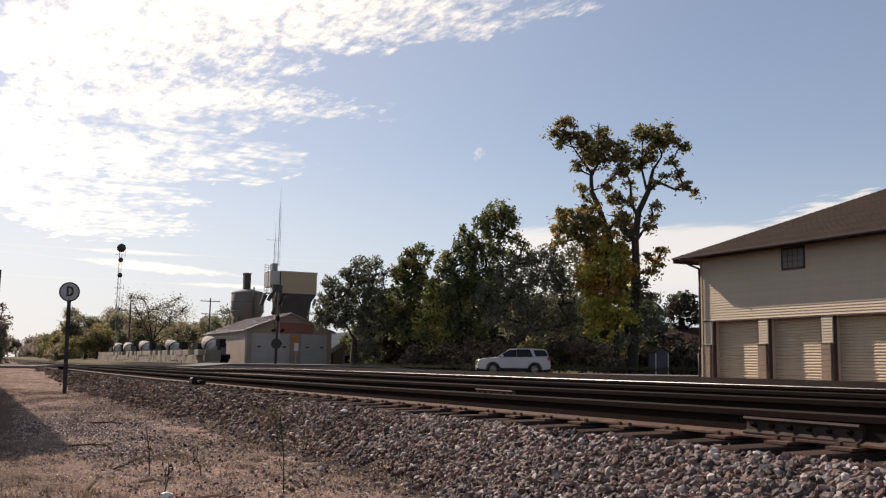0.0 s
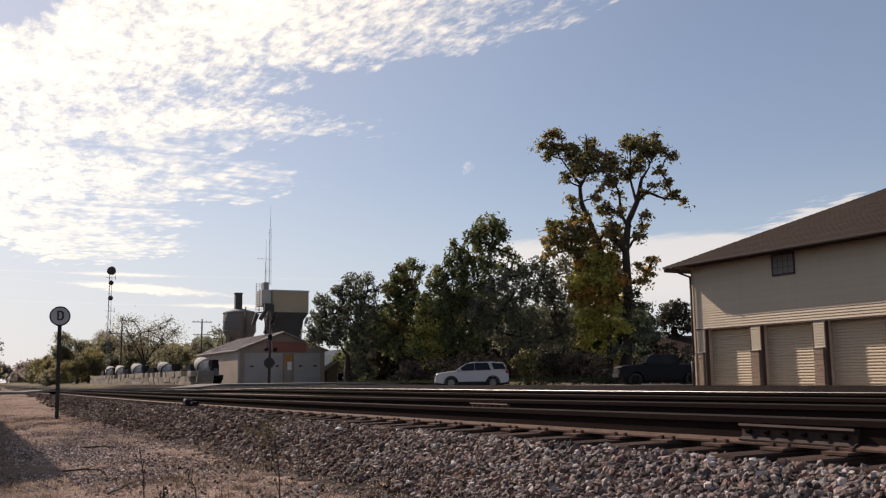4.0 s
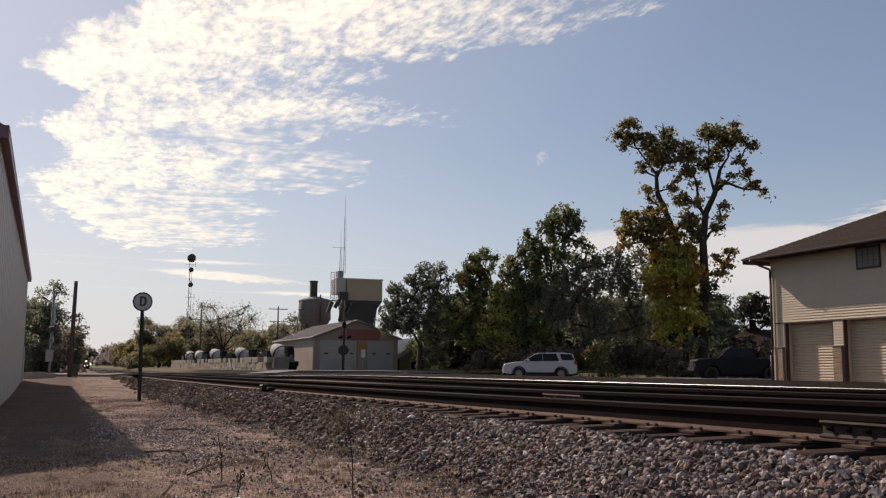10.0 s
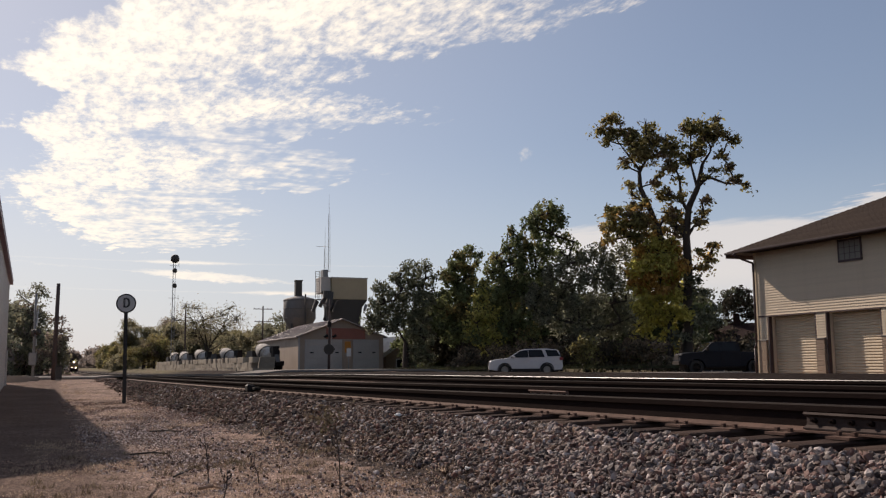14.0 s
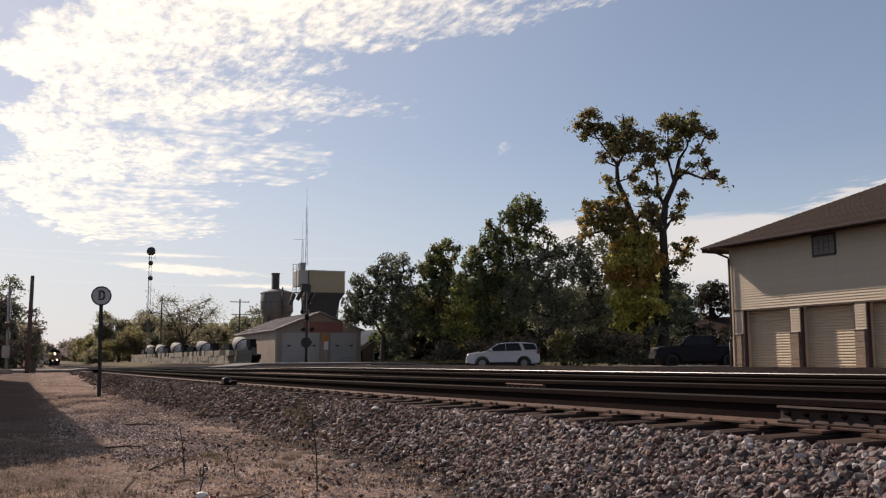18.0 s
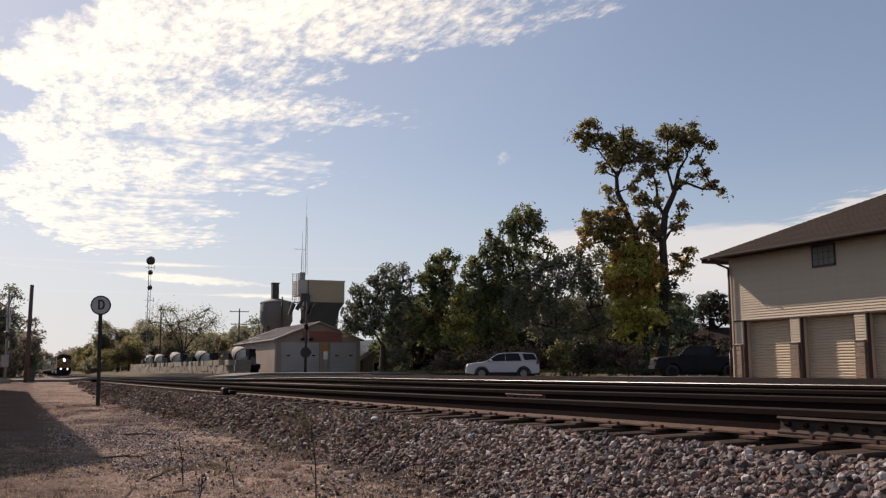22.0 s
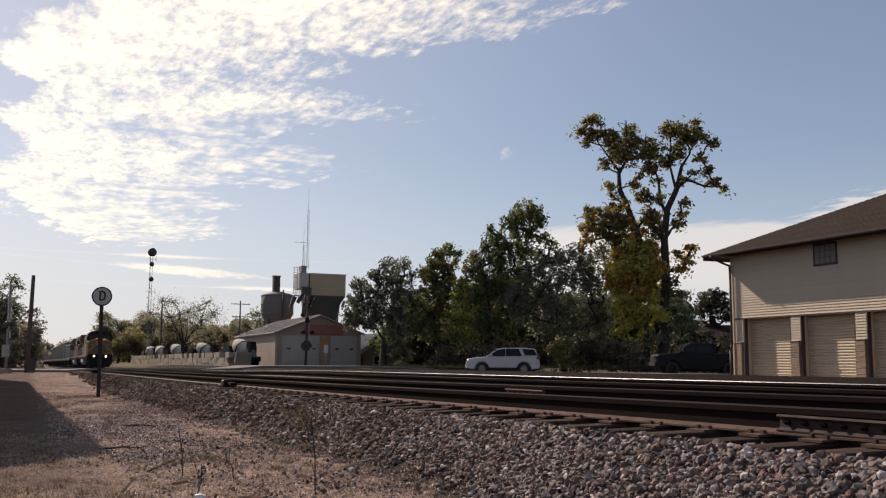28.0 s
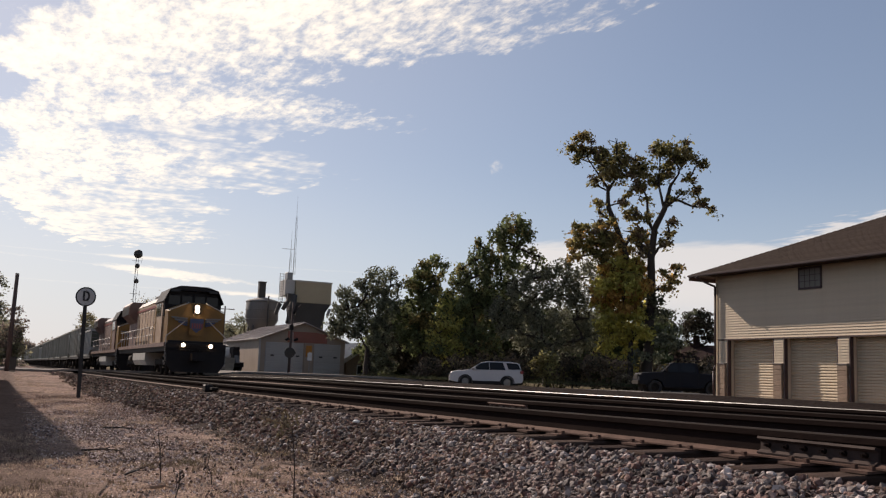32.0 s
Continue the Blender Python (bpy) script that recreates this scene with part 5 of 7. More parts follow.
def road_wheel(parent, x, side, y, r, w, rim):
    """A wheel whose axle is the y axis, its outer face on the given side."""
    wl = thing("wheel", (x, side * y, r))
    wl.parent = parent

    def tyre(bm):
        n, prof = 24, [(0.62 * r, 0.0), (0.93 * r, 0.0), (r, 0.18 * w), (r, 0.82 * w), (0.93 * r, w), (0.62 * r, w)]
        rings = [[bm.verts.new((q * math.cos(t * 2 * math.pi / n), side * (k - w), q * math.sin(t * 2 * math.pi / n))) for t in range(n)] for q, k in prof]
        for a in range(6):
            for i in range(n):
                bm.faces.new((rings[a][i], rings[a][(i + 1) % n], rings[(a + 1) % 6][(i + 1) % n], rings[(a + 1) % 6][i]))
        bmesh.ops.recalc_face_normals(bm, faces=bm.faces[:])
    single("tyre", tyre, RUBBER, wl)

    def spokes(bm):
        tube(bm, (0, -side * 0.5 * w, 0), (0, -side * 0.02, 0), 0.16 * r, n=12)
        tube(bm, (0, -side * 0.62 * w, 0), (0, -side * 0.58 * w, 0), 0.63 * r, n=20)
        for k in range(5):
            a = k * 2 * math.pi / 5
            tube(bm, (0.1 * r * math.cos(a), -side * 0.06, 0.1 * r * math.sin(a)), (0.62 * r * math.cos(a), -side * 0.04, 0.62 * r * math.sin(a)), 0.09 * r, 0.11 * r, 6)
    single("rim", spokes, rim, wl, "pale alloy rim" if rim is TANK_PALE else "dark steel rim")
    return wl


def body_shell(bm, outline, half, tuck):
    """A body from a side outline (x, z); edges near the top lean in."""
    zs = [p[1] for p in outline]
    lo, hi = min(zs), max(zs)
    rows = []
    for s in (-1, 1):
        inner = [bm.verts.new((x, s * (half - 0.07 - tuck * ((z - lo) / (hi - lo)) ** 2), z)) for x, z in outline]
        rows.append(inner)
    mid = []
    for s in (-1, 1):
        cx, cz = sum(p[0] for p in outline) / len(outline), sum(zs) / len(zs)
        mid.append([bm.verts.new((cx + (x - cx) * 0.985, s * (half - tuck * ((z - lo) / (hi - lo)) ** 2), cz + (z - cz) * 0.95)) for x, z in outline])
    n = len(outline)
    for i in range(n):
        j = (i + 1) % n
        bm.faces.new((rows[0][i], rows[0][j], rows[1][j], rows[1][i]))
        bm.faces.new((rows[0][i], mid[0][i], mid[0][j], rows[0][j]))
        bm.faces.new((rows[1][i], rows[1][j], mid[1][j], mid[1][i]))
    bm.faces.new(mid[0][::-1]), bm.faces.new(mid[1])
    bmesh.ops.recalc_face_normals(bm, faces=bm.faces[:])


def arch(x, r, z0, n=8, rise=1.0):
    return [(x + r * math.cos(math.pi * k / n), z0 + r * rise * math.sin(math.pi * k / n)) for k in range(n + 1)]


def side_glass(v, pts, half, tuck, lo, hi, mat_, name):
    for s in (-1, 1):
        def pane(bm):
            a = [bm.verts.new((x, s * (half + 0.012 - tuck * ((z - lo) / (hi - lo)) ** 2), z)) for x, z in pts]
            b = [bm.verts.new((x, s * (half - 0.03 - tuck * ((z - lo) / (hi - lo)) ** 2), z)) for x, z in pts]
            n = len(pts)
            bm.faces.new(a if s > 0 else a[::-1])
            for i in range(n):
                bm.faces.new((a[i], a[(i + 1) % n], b[(i + 1) % n], b[i]))
            bmesh.ops.recalc_face_normals(bm, faces=bm.faces[:])
        single(name, pane, mat_, v)


def white_suv():
    v = thing("white_suv", (28.9, 55.2, land(28.9, 55.2) + 0.025), ROAD_TURN, "white sport utility vehicle with dark windows on the street", "car")
    wb, r, zc = 1.43, 0.385, 0.36
    low = [(2.50, 0.42), (2.53, 0.62), (2.50, 0.86), (2.38, 1.02), (1.95, 1.10), (1.15, 1.17), (-2.15, 1.20), (-2.42, 1.14), (-2.50, 0.95), (-2.52, 0.60), (-2.46, 0.40)]
    low += [(-1.43 - 0.5, 0.33)] + arch(-wb, 0.44, zc)[::-1] + [(-0.93, 0.27), (0.93, 0.27)] + arch(wb, 0.44, zc)[::-1] + [(2.0, 0.33)]
    single("body", lambda bm: body_shell(bm, low, 1.0, 0.05), WHITE, v, "white painted body")
    top = [(1.22, 1.14), (0.35, 1.68), (0.0, 1.76), (-1.4, 1.78), (-2.1, 1.72), (-2.28, 1.62), (-2.40, 1.16)]
    single("greenhouse", lambda bm: body_shell(bm, top, 0.95, 0.16), WHITE, v, "white roof and pillars")
    for pts, nm in (([(1.05, 1.19), (0.36, 1.63), (-0.16, 1.70), (-0.19, 1.20)], "front_side_window"), ([(-0.22, 1.20), (-0.19, 1.70), (-1.10, 1.71), (-1.30, 1.22)], "rear_side_window"), ([(-1.50, 1.26), (-1.34, 1.69), (-2.12, 1.66), (-2.34, 1.28)], "cargo_window")):
        side_glass(v, pts, 0.95, 0.16, 1.14, 1.78, GLASS, nm)
    single("windscreen", lambda bm: prism(bm, [(1.20, 1.17), (0.40, 1.665), (0.42, 1.69), (1.23, 1.19)], -0.78, 0.78, "y"), GLASS, v)
    single("rear_window", lambda bm: prism(bm, [(-2.395, 1.22), (-2.30, 1.58), (-2.33, 1.60), (-2.43, 1.22)], -0.7, 0.7, "y"), GLASS, v)
    for s in (-1, 1):
        single("sill_cladding", lambda bm: box(bm, -0.95, 0.95, s * 0.994 - 0.02, s * 0.994 + 0.02, 0.25, 0.46), BLACK, v, "black lower cladding")
    single("front_bumper", lambda bm: box(bm, 2.30, 2.53, -0.85, 0.85, 0.28, 0.46, 0, 0.03), BLACK, v, "black bumper skirt")
    single("rear_bumper", lambda bm: box(bm, -2.52, -2.3, -0.9, 0.9, 0.28, 0.55, 0, 0.03), BLACK, v, "black bumper skirt")
    single("grille", lambda bm: box(bm, 2.45, 2.545, -0.5, 0.5, 0.62, 0.88, 0, 0.02), BLACK, v)
    for s in (-1, 1):
        single("headlamp", lambda bm: box(bm, 2.28, 2.51, s * 0.78 - 0.17, s * 0.78 + 0.17, 0.78, 0.93, 0, 0.03), CAR_LAMP, v)
        single("tail_lamp", lambda bm: box(bm, -2.535, -2.30, s * 0.9 - 0.11, s * 0.9 + 0.12, 1.0, 1.2, 0, 0.03), TAIL_RED, v, "red tail lamp")
        single("mirror", lambda bm: box(bm, 0.72, 0.9, s * 1.05 - 0.1, s * 1.05 + 0.1, 1.15, 1.32, 0, 0.04), WHITE, v)
        single("roof_rail", lambda bm: tube(bm, (0.1, s * 0.68, 1.80), (-1.9, s * 0.68, 1.80), 0.022, n=6), BLACK, v)
        for hx in (0.0, -0.98):
            single("door_handle", lambda bm: box(bm, hx - 0.1, hx + 0.1, s * 1.0 - 0.02, s * 1.0 + 0.02, 1.0, 1.03), WHITE, v)
        for x in (wb, -wb):
            road_wheel(v, x, s, 0.97, r, 0.25, TANK_PALE)
    for s in (-1, 1):
        for x in (wb, -wb):
            def flare(bm):
                a, b = arch(x, 0.50, zc, 10), arch(x, 0.435, zc, 10)
                prism(bm, a + b[::-1], s * 1.004 - 0.015, s * 1.004 + 0.015, "y")
            single("arch_flare", flare, BLACK, v, "black wheel arch moulding")
    v.scale = (0.95, 0.97, 0.97)
    single("underbody", lambda bm: box(bm, -2.2, 2.2, -0.72, 0.72, 0.22, 0.60), UNDER, v)
    return v


def dark_pickup():
    p0 = ROAD_AT - ROAD_WAY * 12.8
    v = thing("dark_pickup", (p0.x, p0.y, land(p0.x, p0.y) + 0.025), ROAD_TURN, "dark slate crew cab pickup truck on the street", "car")
    wb, r, zc = 1.85, 0.44, 0.45
    low = [(2.86, 0.62), (2.92, 0.85), (2.90, 1.18), (2.74, 1.33), (2.2, 1.40), (1.42, 1.44), (-0.98, 1.44), (-1.04, 1.40), (-2.86, 1.40), (-2.90, 0.75), (-2.84, 0.6)]
    low += [(-2.4, 0.56)] + arch(-wb, 0.53, zc)[::-1] + [(-1.28, 0.47), (1.28, 0.47)] + arch(wb, 0.53, zc)[::-1] + [(2.45, 0.58)]
    single("body", lambda bm: body_shell(bm, low, 1.0, 0.04), DARK_CAR, v, "dark slate painted body and bed")
    top = [(1.46, 1.40), (0.86, 1.99), (0.62, 2.06), (-0.72, 2.07), (-0.92, 2.00), (-1.00, 1.40)]
    single("cab", lambda bm: body_shell(bm, top, 0.95, 0.13), DARK_CAR, v, "dark crew cab")
    for pts, nm in (([(1.24, 1.47), (0.80, 1.92), (0.34, 1.97), (0.30, 1.47)], "front_side_window"), ([(0.20, 1.47), (0.24, 1.97), (-0.66, 1.97), (-0.80, 1.47)], "rear_side_window")):
        side_glass(v, pts, 0.95, 0.13, 1.40, 2.07, GLASS, nm)
    single("windscreen", lambda bm: prism(bm, [(1.44, 1.44), (0.90, 1.97), (0.92, 1.995), (1.47, 1.46)], -0.76, 0.76, "y"), GLASS, v)
    single("bumper", lambda bm: box(bm, 2.80, 2.99, -0.97, 0.97, 0.58, 0.84, 0, 0.03), UNDER, v, "dark front bumper")
    single("grille", lambda bm: box(bm, 2.82, 2.935, -0.6, 0.6, 0.9, 1.24, 0, 0.02), BLACK, v)
    single("side_step", lambda bm: (box(bm, -1.1, 1.2, -1.06, -0.9, 0.40, 0.46), box(bm, -1.1, 1.2, 0.9, 1.06, 0.40, 0.46)), BLACK, v)
    single("tailgate", lambda bm: box(bm, -2.93, -2.87, -0.8, 0.8, 0.82, 1.38, 0, 0.01), DARK_CAR, v)
    for s in (-1, 1):
        single("headlamp", lambda bm: box(bm, 2.72, 2.92, s * 0.8 - 0.15, s * 0.8 + 0.15, 1.08, 1.22, 0, 0.03), GLASS, v)
        single("mirror", lambda bm: box(bm, 1.06, 1.22, s * 1.12 - 0.12, s * 1.12 + 0.12, 1.48, 1.74, 0, 0.04), BLACK, v)
        for dx in (1.25, 0.25, -0.95):
            single("door_seam", lambda bm: box(bm, dx - 0.008, dx + 0.008, s * 0.996 - 0.006, s * 0.996 + 0.006, 0.62, 1.36), BLACK, v)
        for x in (wb, -wb):
            road_wheel(v, x, s, 0.98, r, 0.27, UNDER)
    single("underbody", lambda bm: box(bm, -2.6, 2.6, -0.7, 0.7, 0.24, 0.8), UNDER, v)
    return v


suv = white_suv()
pickup = dark_pickup()

# ---- the train: its front is local y = 0, the rest trails towards +y ----


def rail_truck(parent, y, axles, pitch, name="bogie"):
    b = thing(name, (0, y, 0))
    b.parent = parent
    half = (axles - 1) * pitch / 2
    for s in (-1, 1):
        single("side_frame", lambda bm: (box(bm, s * 1.05 - 0.09, s * 1.05 + 0.09, -half - 0.45, half + 0.45, 0.52, 0.82, 0, 0.03), box(bm, s * 1.05 - 0.11, s * 1.05 + 0.11, -0.35, 0.35, 0.3, 0.9, 0, 0.03)), UNDER, b)
    for k in range(axles):
        yy = -half + k * pitch
        def wheelset(bm):
            for s in (-1, 1):
                tube(bm, (s * 0.70, yy, 0.5), (s * 0.83, yy, 0.5), 0.5, n=16)
                tube(bm, (s * 0.83, yy, 0.5), (s * 1.16, yy, 0.5), 0.17, n=8)
            tube(bm, (-0.7, yy, 0.5), (0.7, yy, 0.5), 0.09, n=6)
        single("wheelset", wheelset, UNDER, b)
    return b


def locomotive(at, lit, label, flank):
    v = thing("locomotive", at, 0, label, "locomotive", "locomotives")
    L = 22.3
    single("frame", lambda bm: (box(bm, -1.45, 1.45, 0.5, L - 0.5, 1.15, 1.62, 0, 0.03), box(bm, -0.3, 0.3, -0.55, 0.2, 0.75, 1.1), box(bm, -0.3, 0.3, L - 0.2, L + 0.4, 0.75, 1.1)), BLACK, v, "black frame and couplers")
    single("walkway_edge", lambda bm: (box(bm, -1.56, -1.46, 0.6, L - 0.6, 1.42, 1.62), box(bm, 1.46, 1.56, 0.6, L - 0.6, 1.42, 1.62)), HOOD_MAROON, v, "dull grimy sill edge")
    single("plow", lambda bm: (prism(bm, [(-1.15, 0.16), (1.15, 0.16), (1.45, 0.62), (1.45, 1.2), (-1.45, 1.2), (-1.45, 0.62)], 0.12, 0.48, "y"), box(bm, -1.5, 1.5, 0.25, 0.6, 1.1, 1.62, 0, 0.03)), BLACK, v, "black pilot plow and end plate")
    single("anticlimber", lambda bm: [box(bm, -0.95, 0.95, 0.05, 0.35, 1.25 + 0.12 * k, 1.32 + 0.12 * k) for k in range(3)], BLACK, v)
    for s in (-1, 1):
        single("step", lambda bm: [box(bm, s * 1.3 - 0.22, s * 1.3 + 0.22, 0.25, 0.8, 0.35 + 0.3 * k, 0.39 + 0.3 * k) for k in range(4)], UNDER, v)
        single("handrail", lambda bm: (tube(bm, (s * 1.50, 0.40, 0.5), (s * 1.50, 0.40, 1.95), 0.025, n=6), tube(bm, (s * 1.50, 0.40, 1.95), (s * 0.62, 0.40, 2.72), 0.028, n=6)), OFF_WHITE, v, "pale sloping end handrail")
        single("side_rail", lambda bm: (tube(bm, (s * 1.52, 5.2, 2.55), (s * 1.52, L - 1.0, 2.55), 0.022, n=5), tube(bm, (s * 1.52, 5.2, 2.1), (s * 1.52, L - 1.0, 2.1), 0.018, n=5), [tube(bm, (s * 1.52, 5.2 + 1.5 * k, 1.62), (s * 1.52, 5.2 + 1.5 * k, 2.55), 0.022, n=5) for k in range(11)]), OFF_WHITE, v, "pale side handrail")
    # broad nose with a sloped top
    def nose_shell(bm):
        prism(bm, [(-1.42, 1.62), (1.42, 1.62), (1.42, 3.22), (0.42, 3.66), (-0.42, 3.66), (-1.42, 3.22)], 0.55, 2.3, "y")
        for q in bm.verts:
            if q.co.y < 1.0:
                q.co.y += 0.10 * max(0.0, q.co.z - 1.7) + 0.12 * abs(q.co.x) ** 2 / 2.0
            elif q.co.z > 3.0:
                q.co.z += 0.14
    nose = single("nose", nose_shell, YELLOW, v, "armour yellow nose, coloured dark for its shade")
    # pale rods added in place of the sun glint on the nose edges
    for s in (-1, 1):
        single("nose_grab_iron", lambda bm: tube(bm, (s * 1.40, 0.80, 3.27), (s * 0.42, 0.74, 3.70), 0.028, n=6), OFF_WHITE, nose, "pale rod put in for the sun glint along the nose top")
    single("nose_skirt", lambda bm: box(bm, -1.40, 1.40, 0.47, 0.62, 1.60, 1.74, 0, 0.02), BLACK, nose, "sooty black lower nose band")
    single("nose_door", lambda bm: prism(bm, [(0.555, 2.02), (0.60, 2.02), (0.69, 3.02), (0.645, 3.02)], -0.36, 0.36, "x"), YELLOW, nose)
    for s in (-1, 1):
        for k in range(4):
            single("wing_emblem", lambda bm: prism(bm, [(s * 0.46, 2.50 + 0.11 * k), (s * (0.75 + 0.16 * k), 2.55 + 0.11 * k), (s * (0.78 + 0.16 * k), 2.62 + 0.11 * k), (s * 0.46, 2.58 + 0.11 * k)], 0.58 + 0.012 * k, 0.80, "y"), BLUE if k < 2 else GREY_PAINT, nose, "blue-grey wing feather")
    single("shield_emblem", lambda bm: prism(bm, [(-0.34, 2.88), (0.34, 2.88), (0.32, 2.42), (0.0, 2.16), (-0.32, 2.42)], 0.545, 0.62, "y"), BLUE, nose, "blue and red shield emblem")
    single("shield_stripes", lambda bm: [box(bm, -0.24 + 0.12 * k, -0.18 + 0.12 * k, 0.533, 0.543, 2.38, 2.64) for k in range(5)], RED, nose)
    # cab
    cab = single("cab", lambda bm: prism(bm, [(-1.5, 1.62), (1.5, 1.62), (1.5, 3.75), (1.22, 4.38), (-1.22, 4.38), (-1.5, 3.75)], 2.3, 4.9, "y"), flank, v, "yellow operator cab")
    single("cab_front", lambda bm: prism(bm, [(-1.46, 3.0), (1.46, 3.0), (1.46, 3.78), (1.2, 4.36), (-1.2, 4.36), (-1.46, 3.78)], 2.02, 2.3, "y"), BLACK, cab, "dark window surround")
    for x0, x1 in ((-1.28, -0.68), (-0.60, -0.06), (0.06, 0.60), (0.68, 1.28)):
        single("windscreen", lambda bm: box(bm, x0, x1, 1.99, 2.02, 3.62, 4.12, 0, 0.01), GLASS, cab)
    single("cab_roof", lambda bm: prism(bm, [(-1.52, 3.74), (-1.54, 3.80), (-1.25, 4.44), (-0.7, 4.62), (0.7, 4.62), (1.25, 4.44), (1.54, 3.80), (1.52, 3.74), (1.22, 4.38), (-1.22, 4.38)], 1.75, 4.95, "y"), BLACK, cab, "sooty dark cab roof")
    for s in (-1, 1):
        single("side_window", lambda bm: (box(bm, s * 1.49 - 0.03, s * 1.49 + 0.03, 2.75, 3.45, 3.05, 3.70), box(bm, s * 1.49 - 0.03, s * 1.49 + 0.03, 3.6, 4.3, 3.05, 3.70)), GLASS, cab)
        single("cab_door", lambda bm: box(bm, s * 1.5 - 0.02, s * 1.5 + 0.02, 4.4, 4.85, 1.7, 3.6, 0, 0.01), YELLOW, cab)
        single("number_board", lambda bm: box(bm, s * 0.98 - 0.24, s * 0.98 + 0.24, 1.72, 1.78, 4.30, 4.42), SIGN_BLACK, cab, "dark number board")
    single("roof_antenna", lambda bm: (box(bm, -0.4, 0.4, 2.4, 3.0, 4.60, 4.68, 0, 0.02), box(bm, -0.1, 0.1, 3.6, 3.9, 4.60, 4.70, 0, 0.02)), BIN_DARK, cab)
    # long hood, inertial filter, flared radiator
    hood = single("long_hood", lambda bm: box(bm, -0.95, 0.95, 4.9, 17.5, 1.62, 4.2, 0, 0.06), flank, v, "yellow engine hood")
    single("hood_roof", lambda bm: prism(bm, [(-0.97, 4.1), (-0.7, 4.42), (0.7, 4.42), (0.97, 4.1)], 4.9, 17.5, "y"), GREY_PAINT, hood, "grey hood roof")
    for k in range(9):
        for s in (-1, 1):
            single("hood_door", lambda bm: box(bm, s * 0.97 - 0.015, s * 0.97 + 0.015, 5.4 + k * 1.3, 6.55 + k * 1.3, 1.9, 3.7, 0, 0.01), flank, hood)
            # dark strips stand in for the shadows beside the doors
            single("door_gap", lambda bm: box(bm, s * 0.975 - 0.012, s * 0.975 + 0.012, 6.57 + k * 1.3, 6.69 + k * 1.3, 1.7, 3.75), UNDER, hood, "dark strip for the shadow between the hood doors")
    for s in (-1, 1):
        single("intake_grille", lambda bm: (box(bm, s * 1.0 - 0.04, s * 1.0 + 0.04, 5.2, 8.0, 3.05, 4.05, 0, 0.02)), BIN_DARK, hood, "dark intake grille")
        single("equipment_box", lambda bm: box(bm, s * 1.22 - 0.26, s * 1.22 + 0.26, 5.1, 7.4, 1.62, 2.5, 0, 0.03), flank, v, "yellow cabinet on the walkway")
        single("red_stripe", lambda bm: box(bm, s * 0.992 - 0.004, s * 0.992 + 0.004, 5.0, 17.4, 3.80, 3.92), RED, hood, "red stripe")
    single("exhaust_stack", lambda bm: (box(bm, -0.5, 0.5, 11.2, 13.0, 4.4, 4.68, 0, 0.03)), BIN_DARK, hood)
    rad = single("radiator", lambda bm: prism(bm, [(-0.95, 1.62), (0.95, 1.62), (0.95, 3.2), (1.5, 3.75), (1.5, 4.35), (1.3, 4.55), (-1.3, 4.55), (-1.5, 4.35), (-1.5, 3.75), (-0.95, 3.2)], 17.5, L - 0.8, "y"), HOOD_MAROON, v, "flared sooty radiator section")
    for s in (-1, 1):
        single("radiator_grille", lambda bm: (box(bm, s * 1.5 - 0.012, s * 1.5 + 0.012, 17.7, L - 1.0, 3.70, 4.28), [box(bm, s * 1.5 - 0.03, s * 1.5 + 0.03, 17.7, L - 1.0, 3.74 + 0.09 * k, 3.77 + 0.09 * k) for k in range(6)]), BIN_DARK, rad, "dark radiator grille")
    single("end_panel", lambda bm: box(bm, -0.9, 0.9, L - 0.82, L - 0.76, 1.7, 4.4), BLACK, rad)
    single("fuel_tank", lambda bm: prism(bm, [(-1.3, 0.45), (1.3, 0.45), (1.46, 0.75), (1.46, 1.15), (-1.46, 1.15), (-1.46, 0.75)], 8.2, 13.9, "y"), TANK_PALE, v, "dusty pale fuel tank")
    for s in (-1, 1):
        single("air_tank", lambda bm: tube(bm, (s * 1.3, 14.3, 0.85), (s * 1.3, 16.0, 0.85), 0.2, n=10), UNDER, v)
    rail_truck(v, 4.4, 3, 1.85)
    rail_truck(v, L - 4.4, 3, 1.85)
    # lamps
    lens = HEADLIGHT if lit else GLASS
    single("headlight", lambda bm: box(bm, -0.19, 0.19, 0.66, 0.95, 3.14, 3.62, 0, 0.03), BLACK, nose, "headlight housing")
    for z in (3.27, 3.48):
        single("headlight_lens", lambda bm: tube(bm, (0, 0.60, z), (0, 0.67, z), 0.095, n=12), lens, nose, "lit headlight" if lit else "")
    for s in (-1, 1):
        single("ditch_lamp", lambda bm: box(bm, s * 0.68 - 0.13, s * 0.68 + 0.13, 0.06, 0.25, 1.38, 1.62, 0, 0.02), BLACK, v, "ditch lamp housing")
        single("ditch_lens", lambda bm: tube(bm, (s * 0.68, 0.0, 1.50), (s * 0.68, 0.07, 1.50), 0.085, n=12), DITCH if lit else GLASS, v, "lit ditch lamp" if lit else "")
    return v


